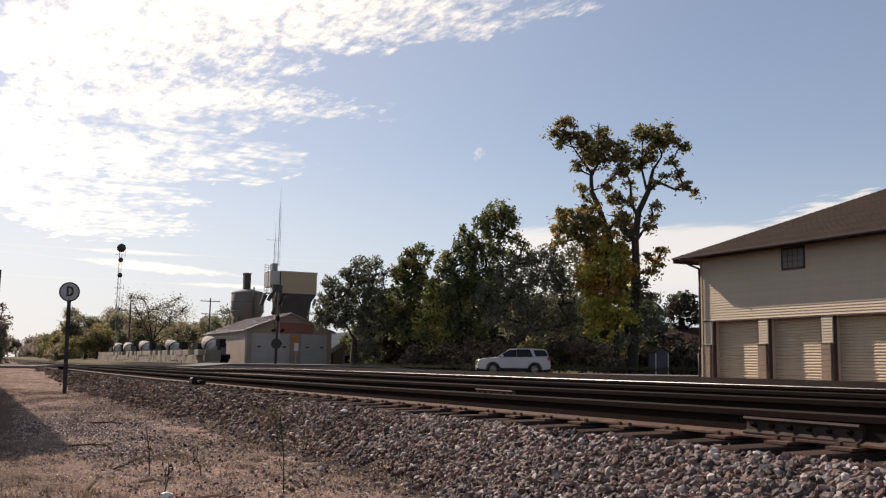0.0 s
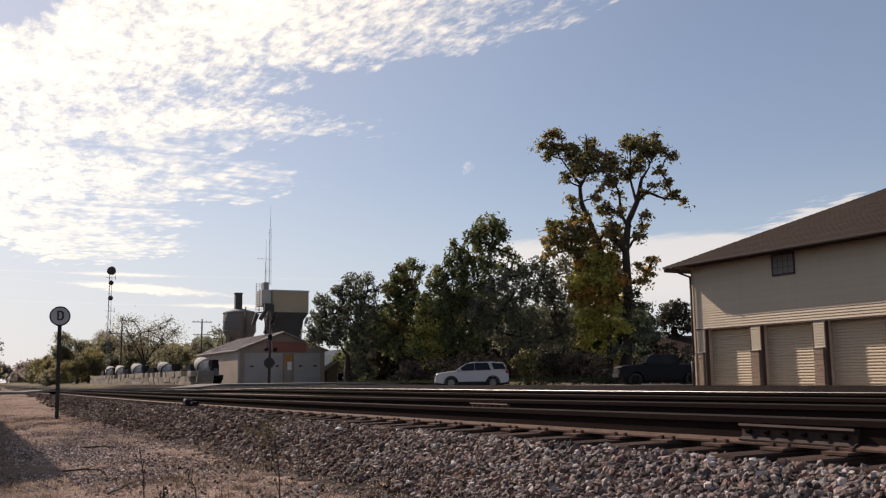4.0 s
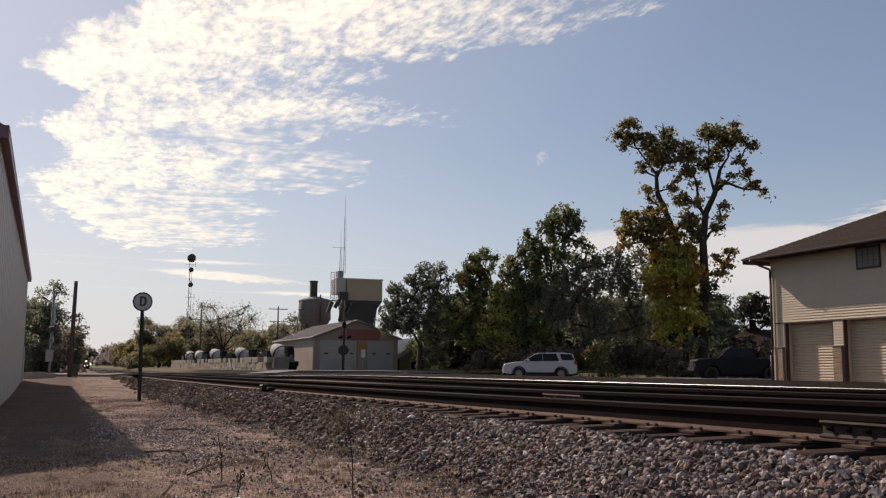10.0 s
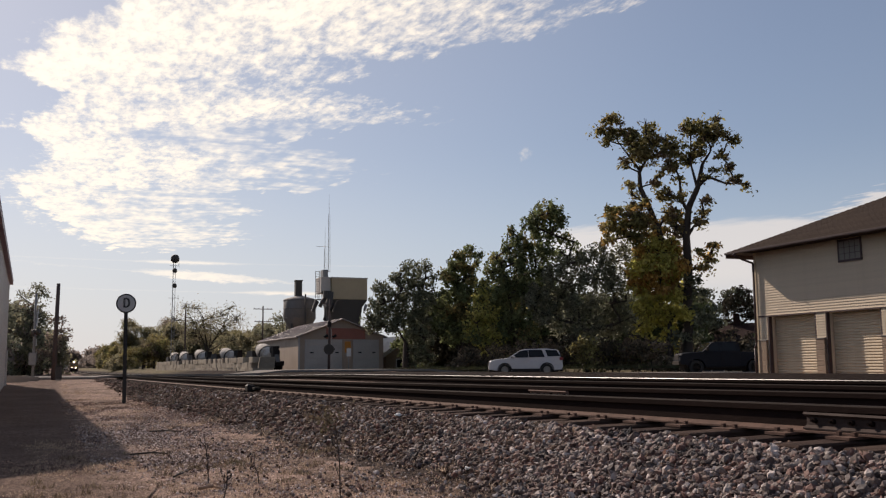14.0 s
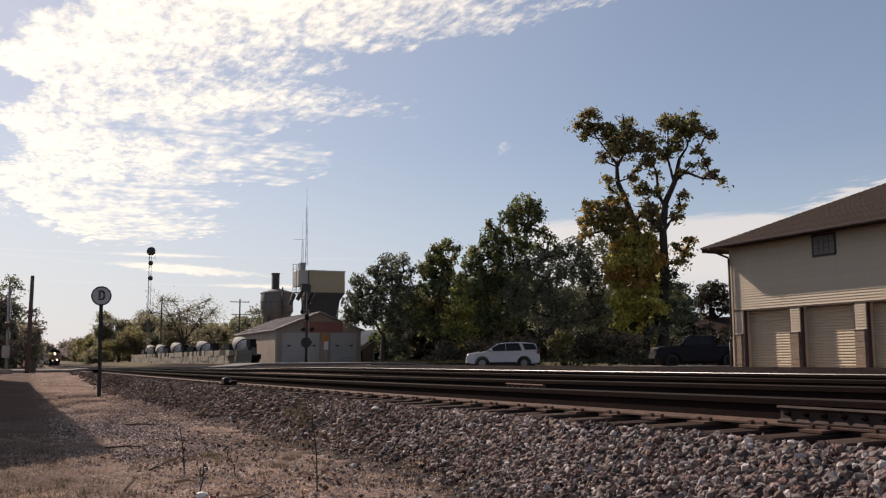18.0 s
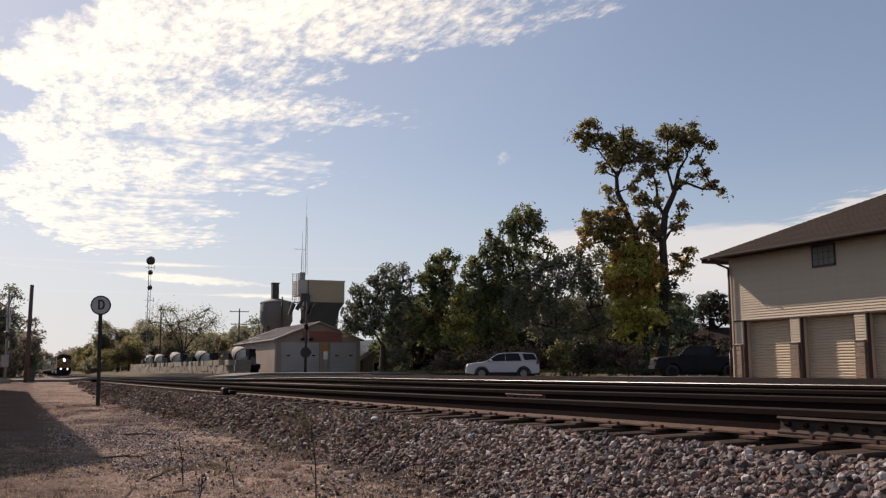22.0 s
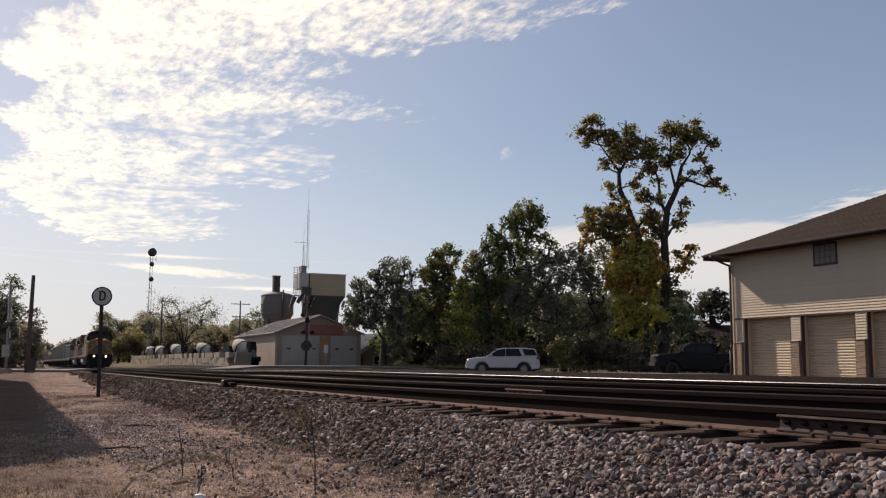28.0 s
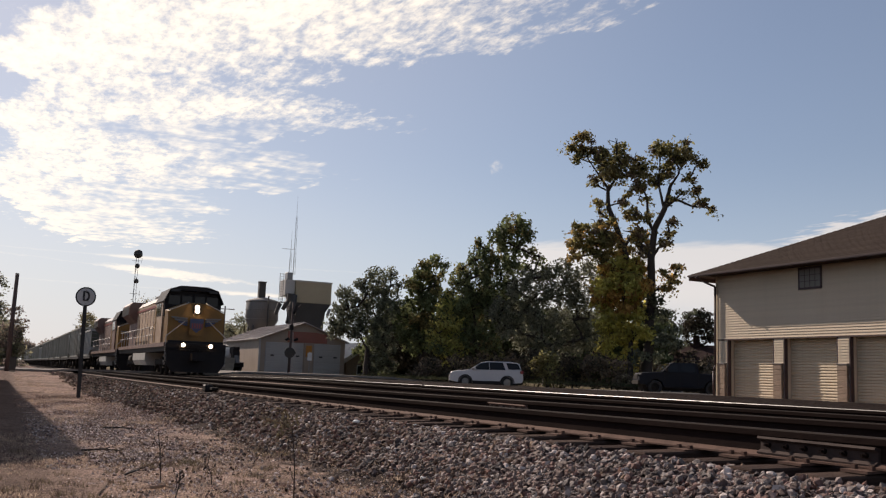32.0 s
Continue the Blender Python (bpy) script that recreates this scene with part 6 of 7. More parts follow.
def hopper_car(at, label, top=3.9, mat_=None, length=17.0):
    v = thing("hopper_car", at, 0, label, "freight car", "hopper cars")
    L = length
    low = 1.35
    body = single("body", lambda bm: prism(bm, [(0.7, 1.9), (2.2, low), (L - 2.2, low), (L - 0.7, 1.9), (L - 0.55, top), (0.55, top)], -1.5, 1.5, "x"), mat_ or HOPPER_GREY, v, "weathered grey steel body")
    single("end_panel", lambda bm: box(bm, -1.48, 1.48, 0.42, 0.56, 2.2, top - 0.02), HOPPER_END, v, "green-grey end panel darkened for shade")
    for k in range(8):
        y = 1.2 + k * (L - 2.4) / 7
        for s in (-1, 1):
            single("rib", lambda bm: box(bm, s * 1.54 - 0.05, s * 1.54 + 0.05, y - 0.06, y + 0.06, 1.5, top - 0.05), mat_ or HOPPER_GREY, body)
    single("top_rail", lambda bm: (box(bm, -1.6, -1.46, 0.4, L - 0.4, top - 0.12, top + 0.04), box(bm, 1.46, 1.6, 0.4, L - 0.4, top - 0.12, top + 0.04), box(bm, -1.6, 1.6, 0.38, 0.5, top - 0.12, top + 0.04), box(bm, -1.6, 1.6, L - 0.5, L - 0.38, top - 0.12, top + 0.04)), mat_ or HOPPER_GREY, v)
    single("side_sill", lambda bm: (box(bm, -1.52, -1.40, 0.3, L - 0.3, 1.1, 1.38), box(bm, 1.40, 1.52, 0.3, L - 0.3, 1.1, 1.38), box(bm, -0.3, 0.3, -0.35, L + 0.35, 0.8, 1.15)), BLACK, v, "dark sill and draft gear")
    for k in range(3):
        y = 4.6 + k * (L - 9.2) / 2
        single("outlet", lambda bm: prism(bm, [(y - 1.1, low), (y + 1.1, low), (y + 0.35, 0.45), (y - 0.35, 0.45)], -0.9, 0.9, "x"), UNDER, v)
    single("end_ladder", lambda bm: [tube(bm, (-1.45, 0.36, 1.3 + 0.35 * k), (-1.0, 0.36, 1.3 + 0.35 * k), 0.02, n=5) for k in range(7)], GALV, v)
    rail_truck(v, 2.2, 2, 1.75)
    rail_truck(v, L - 2.2, 2, 1.75)
    return v


TRAIN_X, TRAIN_SPEED, TRAIN_FRONT = MAIN_TRACK, 18.5, 50.6
consist = []


def enlarge(car, k):
    """Larger body on unchanged track: scale every mesh of the car about its base once."""
    done = set()
    for ob in car.children_recursive:
        if ob.type == "MESH" and ob.data.name not in done and ob.parent.name.split(".")[0] != "bogie":
            done.add(ob.data.name)
            ob.data.transform(Matrix.Diagonal((k, 1.0, k, 1.0)))


def build_train():
    y = 0.0
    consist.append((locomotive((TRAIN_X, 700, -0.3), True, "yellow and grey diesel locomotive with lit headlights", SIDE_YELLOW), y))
    y += 22.3 + 0.9
    consist.append((locomotive((TRAIN_X, 725, -0.3), False, "second diesel locomotive with dull maroon hood, lamps off", HOOD_MAROON), y))
    y += 22.3 + 0.9
    small = hopper_car((TRAIN_X, 750, -0.3), "weathered hopper car with pale sides, brightened for sun", 3.75, HOPPER_PALE, 14.0)
    tall = hopper_car((TRAIN_X, 770, -0.3), "tall weathered grey hopper car", 4.45, None, 17.0)
    for car in (consist[0][0], consist[1][0], small, tall):
        enlarge(car, 1.045)
    consist.append((small, y))
    y += 14.9
    consist.append((tall, y))
    y += 17.9
    for k in range(18):
        src, step = (small, 14.9) if k in (5, 11, 12) else (tall, 17.9)
        consist.append((copy_thing(src, pose(TRAIN_X, 800 + 18 * k, -0.3)), y))
        y += step


build_train()

# ---- trees and brush ----


def leaf_cloud(name, clumps, right, density, size, material, parent, seed, spread=0.30, per=15, squash=0.8, rise_up=0.7):
    """Leaves in loose sprays within rough clumps; clumps are (sideways, height, radius)."""
    g = np.random.default_rng(seed)
    away = np.array([-right[1], right[0], 0.0])
    side = np.array([right[0], right[1], 0.0])
    centres = []
    for a, h, r in clumps:
        n = max(3, int(1.35 * density * r * r))
        d = g.normal(size=(n, 3))
        d /= np.linalg.norm(d, axis=1, keepdims=True)
        d *= (r * g.uniform(0.2, 1.0, n) ** 0.6)[:, None]
        d[:, 2] *= squash
        deep = g.uniform(-0.9, 0.9)
        centres.append(side * a + away * deep + np.array([0, 0, h]) + d)
    c = np.repeat(np.concatenate(centres), per, axis=0)
    n = len(c)
    c = c + g.normal(scale=0.8 * spread, size=(n, 3)) * np.array([1, 1, rise_up])
    u = g.normal(size=(n, 3))
    u[:, 2] -= 0.3
    u /= np.linalg.norm(u, axis=1, keepdims=True)
    v = np.cross(u, g.normal(size=(n, 3)))
    v /= np.linalg.norm(v, axis=1, keepdims=True)
    s = size * g.uniform(0.6, 1.3, n)[:, None]
    u, v = u * s, v * s * 0.55
    verts = np.stack([c - u, c + v - 0.2 * u, c + u, c - v - 0.2 * u], axis=1).reshape(-1, 3)
    me = bpy.data.meshes.new(name)
    me.vertices.add(4 * n)
    me.vertices.foreach_set("co", verts.ravel())
    me.loops.add(4 * n)
    me.loops.foreach_set("vertex_index", np.arange(4 * n))
    me.polygons.add(n)
    me.polygons.foreach_set("loop_start", np.arange(0, 4 * n, 4))
    me.update(calc_edges=True)
    me.materials.append(material)
    ob = new(name, me)
    ob.parent = parent
    return tagged(ob, kind="stuff")


def limb(bm, a, b, r0, r1, g, bend=0.12):
    """A tapering, slightly crooked limb in three pieces."""
    a, b = Vector(a), Vector(b)
    pts = [a]
    for k in (1, 2):
        w = (b - a).length * bend
        pts.append(a.lerp(b, k / 3) + Vector((g.uniform(-w, w), g.uniform(-w, w), g.uniform(-w, w) * 0.5 + w * 0.4)))
    pts.append(b)
    for k in range(3):
        q0, q1 = r0 + (r1 - r0) * k / 3, r0 + (r1 - r0) * (k + 1) / 3
        tube(bm, pts[k], pts[k + 1], q0, q1, 7, 0, False)
    return pts


def tree(at, clumps, label, material, trunk_r, fork, density=10, size=0.17, seed=1, second=None, spread=0.3, twigs=3, name="tree", per=15, paths=(), rise_up=0.7):
    """Trunk to the fork, limbs on to every clump, twigs in it, and a crown of leaves."""
    az = math.atan2(at[0], at[1])
    right = (math.cos(az), -math.sin(az))
    t = thing(name, (at[0], at[1], land(at[0], at[1]) - 0.1), 0, label, "tree")
    g = random.Random(seed)
    bm = bmesh.new()
    crotch = Vector((right[0] * fork[0], right[1] * fork[0], fork[1]))
    pts = limb(bm, (0, 0, 0), crotch, trunk_r * 1.25, trunk_r * 0.75, g, 0.04)
    part("trunk", bm, BARK, t, "dark bark trunk")
    order = sorted(clumps, key=lambda c: c[1])
    ends = [crotch] + [pts[2]]
    bm = bmesh.new()
    for path in paths:
        q = [Vector((right[0] * a + g.uniform(-0.2, 0.2), right[1] * a + g.uniform(-0.2, 0.2), h)) for a, h, r in path]
        for k in range(len(q) - 1):
            tube(bm, q[k], q[k + 1], path[k][2], path[k + 1][2], 8, 0, False)
        ends += q[1:]
    for a, h, r in order:
        tip = Vector((right[0] * a + g.uniform(-0.5, 0.5) * r, right[1] * a + g.uniform(-0.5, 0.5) * r, h))
        near = min(ends, key=lambda e: (e - tip).length + (2.5 if e.z > tip.z else 0))
        rr = trunk_r * (0.18 + 0.33 * max(0.0, 1 - (tip - crotch).length / 12))
        way = limb(bm, near, tip, rr, rr * 0.5, g)
        ends += way[1:]
        for k in range(twigs):
            end = tip + Vector((g.uniform(-1, 1), g.uniform(-1, 1), g.uniform(-0.4, 1))) * r
            limb(bm, tip, end, rr * 0.45, 0.02, g, 0.2)
    tagged(part("branchwork", bm, BARK, t, "dark crooked limbs"), kind="stuff")
    leaf_cloud("crown", clumps, right, density, size, material, t, seed, spread, per, 0.8, rise_up)
    if second:
        leaf_cloud("crown_patch", clumps[::2], right, density * 0.5, size, second, t, seed + 50, spread, per, 0.8, rise_up)
    return t


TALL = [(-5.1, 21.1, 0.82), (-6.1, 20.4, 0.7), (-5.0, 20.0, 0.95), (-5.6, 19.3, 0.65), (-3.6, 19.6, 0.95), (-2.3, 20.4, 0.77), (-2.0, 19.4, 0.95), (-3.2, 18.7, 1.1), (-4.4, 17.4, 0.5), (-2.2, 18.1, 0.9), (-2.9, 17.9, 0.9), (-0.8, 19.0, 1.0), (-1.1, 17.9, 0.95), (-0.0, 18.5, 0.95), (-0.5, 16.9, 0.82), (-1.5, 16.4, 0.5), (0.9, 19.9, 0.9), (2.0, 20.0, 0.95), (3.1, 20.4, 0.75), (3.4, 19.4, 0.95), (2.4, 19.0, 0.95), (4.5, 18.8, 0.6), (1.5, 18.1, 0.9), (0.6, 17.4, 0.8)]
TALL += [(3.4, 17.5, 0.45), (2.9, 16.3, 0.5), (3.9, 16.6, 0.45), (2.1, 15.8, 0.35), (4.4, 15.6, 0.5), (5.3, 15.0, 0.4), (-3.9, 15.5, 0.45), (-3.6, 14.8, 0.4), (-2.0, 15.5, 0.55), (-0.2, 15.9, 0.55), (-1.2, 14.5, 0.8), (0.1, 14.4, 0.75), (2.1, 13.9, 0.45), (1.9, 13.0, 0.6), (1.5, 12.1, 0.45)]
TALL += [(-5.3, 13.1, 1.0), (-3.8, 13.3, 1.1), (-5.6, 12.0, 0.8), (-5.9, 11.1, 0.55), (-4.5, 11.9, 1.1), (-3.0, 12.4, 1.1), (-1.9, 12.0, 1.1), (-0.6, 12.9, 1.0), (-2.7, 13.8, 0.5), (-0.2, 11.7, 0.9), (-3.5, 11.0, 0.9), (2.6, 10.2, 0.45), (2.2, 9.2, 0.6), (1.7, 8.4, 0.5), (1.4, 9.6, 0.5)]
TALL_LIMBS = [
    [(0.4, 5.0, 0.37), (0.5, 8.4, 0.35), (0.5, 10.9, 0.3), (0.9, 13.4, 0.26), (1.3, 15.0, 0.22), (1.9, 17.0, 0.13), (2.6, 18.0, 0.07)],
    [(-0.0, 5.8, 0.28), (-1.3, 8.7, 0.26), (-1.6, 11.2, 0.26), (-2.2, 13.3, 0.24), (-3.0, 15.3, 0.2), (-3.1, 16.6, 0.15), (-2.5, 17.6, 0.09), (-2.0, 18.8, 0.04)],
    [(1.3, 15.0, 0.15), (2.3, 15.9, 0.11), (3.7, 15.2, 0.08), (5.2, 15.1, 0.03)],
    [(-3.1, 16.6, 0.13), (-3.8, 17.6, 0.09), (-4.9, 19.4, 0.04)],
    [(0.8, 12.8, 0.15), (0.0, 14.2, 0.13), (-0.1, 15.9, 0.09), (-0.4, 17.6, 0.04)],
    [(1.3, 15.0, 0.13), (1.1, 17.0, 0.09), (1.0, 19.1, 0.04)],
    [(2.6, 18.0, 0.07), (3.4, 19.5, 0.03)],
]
IVY = [(-1.3, 9.4, 1.2), (-2.4, 8.5, 0.92), (-0.0, 9.3, 1.1), (1.0, 8.6, 0.92), (-2.3, 7.2, 0.92), (-0.7, 7.4, 1.4), (-2.0, 5.4, 1.0), (-0.4, 5.4, 1.2), (-2.0, 3.8, 0.92), (-0.2, 3.7, 0.99), (-2.8, 3.1, 0.44), (1.1, 6.7, 0.92), (1.2, 4.7, 0.72), (-1.4, 2.5, 0.8), (0.0, 2.3, 0.8), (0.2, 8.2, 1.1), (-1.2, 8.4, 1.1), (0.3, 6.4, 1.1), (-1.3, 6.3, 1.1), (0.3, 4.6, 0.9), (-1.2, 4.5, 1.0), (0.4, 10.3, 0.8), (-0.8, 10.5, 0.9), (-1.9, 9.9, 0.7)]
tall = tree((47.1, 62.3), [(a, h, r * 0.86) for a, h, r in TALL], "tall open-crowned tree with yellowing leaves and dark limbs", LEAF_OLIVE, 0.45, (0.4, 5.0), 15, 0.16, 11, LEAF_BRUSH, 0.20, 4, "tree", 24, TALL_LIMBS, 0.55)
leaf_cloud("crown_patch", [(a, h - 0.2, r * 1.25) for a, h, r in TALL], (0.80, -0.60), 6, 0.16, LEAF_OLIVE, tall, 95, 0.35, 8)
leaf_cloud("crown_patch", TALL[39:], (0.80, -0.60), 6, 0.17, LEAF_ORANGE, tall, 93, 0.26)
vine = tree((45.9, 62.6), [(a, h, 0.95 * r) for a, h, r in IVY], "orange and yellow-green vine-covered stem below the tall tree", LEAF_VINE, 0.25, (0.0, 4.0), 19, 0.19, 12, None, 0.22, 3, "tree", 15, (), 1.0)
leaf_cloud("crown_patch", [(1.8, 7.5, 0.76), (2.4, 6.2, 0.85), (1.7, 4.9, 0.85), (2.6, 4.1, 0.85), (1.8, 2.8, 0.76), (3.2, 6.4, 0.54), (3.4, 4.9, 0.67), (0.6, 2.8, 0.72)], (0.81, -0.59), 16, 0.17, LEAF_DULL, vine, 94)
leaf_cloud("crown_patch", IVY[:6] + IVY[15:17] + IVY[21:], (0.81, -0.59), 17, 0.19, LEAF_ORANGE, vine, 92, 0.22)
POINTED = [(0.8, 14.0, 1.2), (1.8, 14.1, 0.82), (-0.1, 13.8, 0.72), (-0.4, 12.9, 0.97), (2.2, 13.1, 0.82), (0.8, 12.4, 1.5), (-2.0, 12.5, 0.41), (-1.6, 12.0, 0.59), (-1.1, 11.3, 0.97), (-2.4, 11.0, 0.82), (-3.4, 10.2, 0.67), (3.5, 11.4, 0.56), (2.6, 11.7, 0.72), (2.1, 10.5, 0.97), (3.7, 10.3, 0.41), (0.3, 10.6, 1.5), (-1.6, 9.9, 1.3), (-3.0, 9.2, 1.2), (-3.9, 9.0, 0.67), (-0.7, 8.7, 1.5), (-2.5, 8.0, 1.3), (0.7, 8.9, 1.2), (-1.6, 6.9, 1.5), (-3.0, 6.7, 1.2), (-0.3, 7.1, 1.2), (-1.7, 5.0, 1.5), (-0.8, 3.4, 1.2), (-2.6, 3.9, 1.2)]
pointed = tree((38.6, 71.3), [(a, h - 0.45, r * 0.92) for a, h, r in POINTED], "dense dark green tree with pointed crown", LEAF_DARK, 0.35, (0.0, 3.0), 13, 0.17, 13, LEAF_OLIVE, 0.17, 3, "tree", 22, (), 2.2)
GREYISH = [(1.1, 9.7, 0.9), (0.0, 9.5, 0.8), (-1.6, 9.1, 1.1), (2.0, 9.0, 0.95), (3.1, 10.0, 0.9), (4.0, 9.4, 0.95), (-2.5, 8.2, 1.1), (-0.7, 7.7, 1.5), (1.1, 7.9, 1.5), (2.8, 7.7, 1.5), (-2.1, 6.2, 1.5), (-0.3, 5.7, 1.5), (1.5, 5.7, 1.5), (3.2, 5.9, 1.2), (-3.8, 6.7, 1.1), (-3.4, 4.9, 1.2), (-1.7, 4.2, 1.5), (0.3, 3.7, 1.5), (2.3, 3.9, 1.5), (3.6, 4.3, 1.1), (-4.5, 5.8, 0.7), (-0.8, 2.2, 1.0)]
tree((41.4, 68), GREYISH, "broad grey-green tree with fine leaves", LEAF_GREY, 0.30, (0.0, 2.5), 19, 0.13, 14, None, 0.16, 3, "tree", 24, (), 2.4)
SLIM = [(1.1, 10.6, 0.65), (1.9, 10.4, 0.38), (0.2, 10.1, 0.65), (-0.7, 9.5, 0.7), (0.5, 9.2, 1.0), (1.7, 9.5, 0.48), (-1.2, 8.5, 0.89), (-0.2, 8.0, 1.2), (1.0, 8.3, 0.86), (-0.9, 6.8, 1.2), (0.5, 6.7, 1.2), (-1.7, 5.6, 1.0), (-0.5, 5.1, 1.3), (-1.4, 4.0, 1.2), (0.5, 5.3, 1.1), (-0.7, 3.0, 1.3), (1.2, 3.9, 1.0)]
tree((34, 77.5), SLIM, "slim dark green tree with yellow tints", LEAF_DARK, 0.22, (0.2, 2.5), 14, 0.17, 15, LEAF_OLIVE, 0.19, 3, "tree", 22, (), 1.1)
YELLOWISH = [(-1.9, 7.3, 0.78), (-2.4, 4.4, 1.1), (-1.5, 4.7, 1.1), (-1.2, 3.0, 1.2), (-2.6, 3.0, 0.98), (-1.5, 2.0, 0.67), (-2.0, 6.0, 0.91)]
tree((36.4, 73.0), YELLOWISH, "low yellow-green tree in the thicket", LEAF_YELLOW, 0.15, (-1.8, 2.0), 16, 0.17, 91, LEAF_DARK, 0.28)
ROUNDED = [(1.7, 9.3, 0.75), (0.5, 9.0, 1.0), (-0.7, 8.3, 0.89), (1.7, 8.2, 1.1), (-2.1, 7.4, 0.89), (0.2, 7.3, 1.5), (-1.4, 6.3, 1.5), (-2.8, 5.9, 0.89), (-3.1, 4.5, 0.86), (-1.7, 4.7, 1.4), (-2.6, 4.5, 0.8), (-0.5, 4.2, 0.8), (0.2, 5.3, 1.5), (1.7, 6.3, 1.3), (1.4, 4.4, 1.4), (0.7, 3.2, 0.9), (-2.8, 3.9, 0.6), (1.6, 2.8, 1.2), (2.4, 5.1, 0.59), (1.3, 1.4, 0.9), (0.6, 1.9, 0.7), (0.5, 0.9, 0.7), (1.9, 1.0, 0.8), (-2.2, 4.0, 0.7), (-1.2, 3.7, 0.6)]
tree((29.6, 79.4), ROUNDED, "rounded dull green tree beside the shed", LEAF_DULL, 0.28, (0.0, 2.5), 18, 0.13, 16, None, 0.20, 3, "tree", 24, (), 1.1)
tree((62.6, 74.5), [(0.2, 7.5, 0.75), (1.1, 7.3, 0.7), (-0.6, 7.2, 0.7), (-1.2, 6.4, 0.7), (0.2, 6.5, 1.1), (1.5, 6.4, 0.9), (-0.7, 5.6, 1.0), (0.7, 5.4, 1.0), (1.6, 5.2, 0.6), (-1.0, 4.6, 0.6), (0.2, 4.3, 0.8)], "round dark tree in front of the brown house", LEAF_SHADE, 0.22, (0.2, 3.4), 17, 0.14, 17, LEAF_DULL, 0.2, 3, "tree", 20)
tree((58.6, 73.9), [(-2.6, 8.6, 0.7), (-1.9, 7.9, 0.8), (-1.2, 7.2, 0.8), (-2.2, 6.6, 1.1), (-0.8, 6.0, 1.1), (0.2, 5.6, 0.9), (-1.9, 5.0, 1.3), (-0.4, 4.2, 1.3), (0.8, 4.2, 0.9), (-1.6, 3.0, 1.3)], "dark tree behind the tall tree", LEAF_DULL, 0.25, (-1.0, 3.0), 16, 0.14, 18, None, 0.2, 3, "tree", 20)
tree((-0.8, 104), [(-0.7, 8.8, 0.9), (-1.7, 8.1, 0.8), (0.3, 8.4, 0.8), (-0.3, 7, 0.9)], "thin-crowned tree with sparse leaves", LEAF_GREY, 0.18, (-0.4, 4.5), 9, 0.15, 19, None, 0.35)
tree((-2.1, 101.2), [(-0.6, 5.7, 1.9), (0.8, 5.1, 1.7), (-1.1, 3.5, 2.2), (1.1, 2.9, 2), (0, 1.3, 2)], "dull bushy tree beyond the crossing", LEAF_GREY, 0.25, (0.0, 1.5), 14, 0.18, 20, LEAF_RUSSET)
tree((0.75, 95.4), [(0, 5.2, 0.8), (0.4, 4.1, 0.7), (-0.3, 3.3, 1), (-0.7, 2.3, 1)], "small sparse tree beyond the crossing pole", LEAF_RUSSET, 0.12, (0.0, 2.0), 10, 0.15, 21, None, 0.3)


def shrub_clumps(width, height, count, g):
    return [(g.uniform(-width / 2, width / 2), height * g.uniform(0.15, 0.8), g.uniform(0.28, 0.45) * height) for k in range(count)]


def shrub(at, width, height, material, label, seed, count=6, density=12, size=0.13, second=None):
    g = random.Random(seed)
    return tree(at, shrub_clumps(width, height, count, g), label, material, 0.06, (0, 0.3 * height), density, size, seed, second, 0.25, 2, "bush")


g0 = random.Random(5)
# dark back row that closes the gaps behind the roadside trees
for k, (x, y, h) in enumerate(((38.6, 92.5, 6.5), (39.0, 88.0, 8.0), (43.5, 84.0, 9.0), (47.0, 81.0, 8.5), (51.0, 79.0, 8.0), (53.0, 74.0, 6.5), (54.5, 75.0, 5.5), (64.0, 66.0, 3.6), (69.0, 65.0, 4.0))):
    tree((x, y), [(g0.uniform(-3.2, 3.2), h * g0.uniform(0.08, 0.85), g0.uniform(1.6, 2.3)) for i in range(16)], "dark green tree in the back row", LEAF_DARK, 0.22, (0, 2.2), 10, 0.26, 60 + k, None, 0.4)
for k in range(14):
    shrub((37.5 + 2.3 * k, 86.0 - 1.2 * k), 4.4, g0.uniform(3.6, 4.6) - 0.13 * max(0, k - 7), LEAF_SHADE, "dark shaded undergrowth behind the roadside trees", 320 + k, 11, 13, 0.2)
# dense hedge behind the street beside the garage
for k in range(7):
    shrub((52.5 + 2.6 * k, 66.0 - 1.9 * k), 4.2, g0.uniform(2.6, 3.3), LEAF_SHADE, "dense brown hedge behind the street, coloured dark for shade", 270 + k, 12, 16, 0.18, LEAF_SHADE)
# brush along the street
for k in range(16):
    x = 33.2 + k * 1.6 + g0.uniform(-0.4, 0.4)
    y = 76.0 - (x - 28.0) * 0.98 + g0.uniform(-0.8, 0.8)
    if 44.0 < x < 47.5:
        continue
    m, s = ((LEAF_BRUSH, LEAF_SHADE), (LEAF_SHADE, LEAF_BRUSH), (LEAF_BRUSH, LEAF_OLIVE))[k % 3]
    shrub((x, y), 3.4, g0.uniform(2.2, 3.4), m, "brown and green roadside brush", 80 + k, 7, 12, 0.13, s)
shrub((38.3, 63.0), 1.3, 2.9, LEAF_OLIVE, "yellow-green sapling in the roadside brush", 301, 5, 6, 0.15)
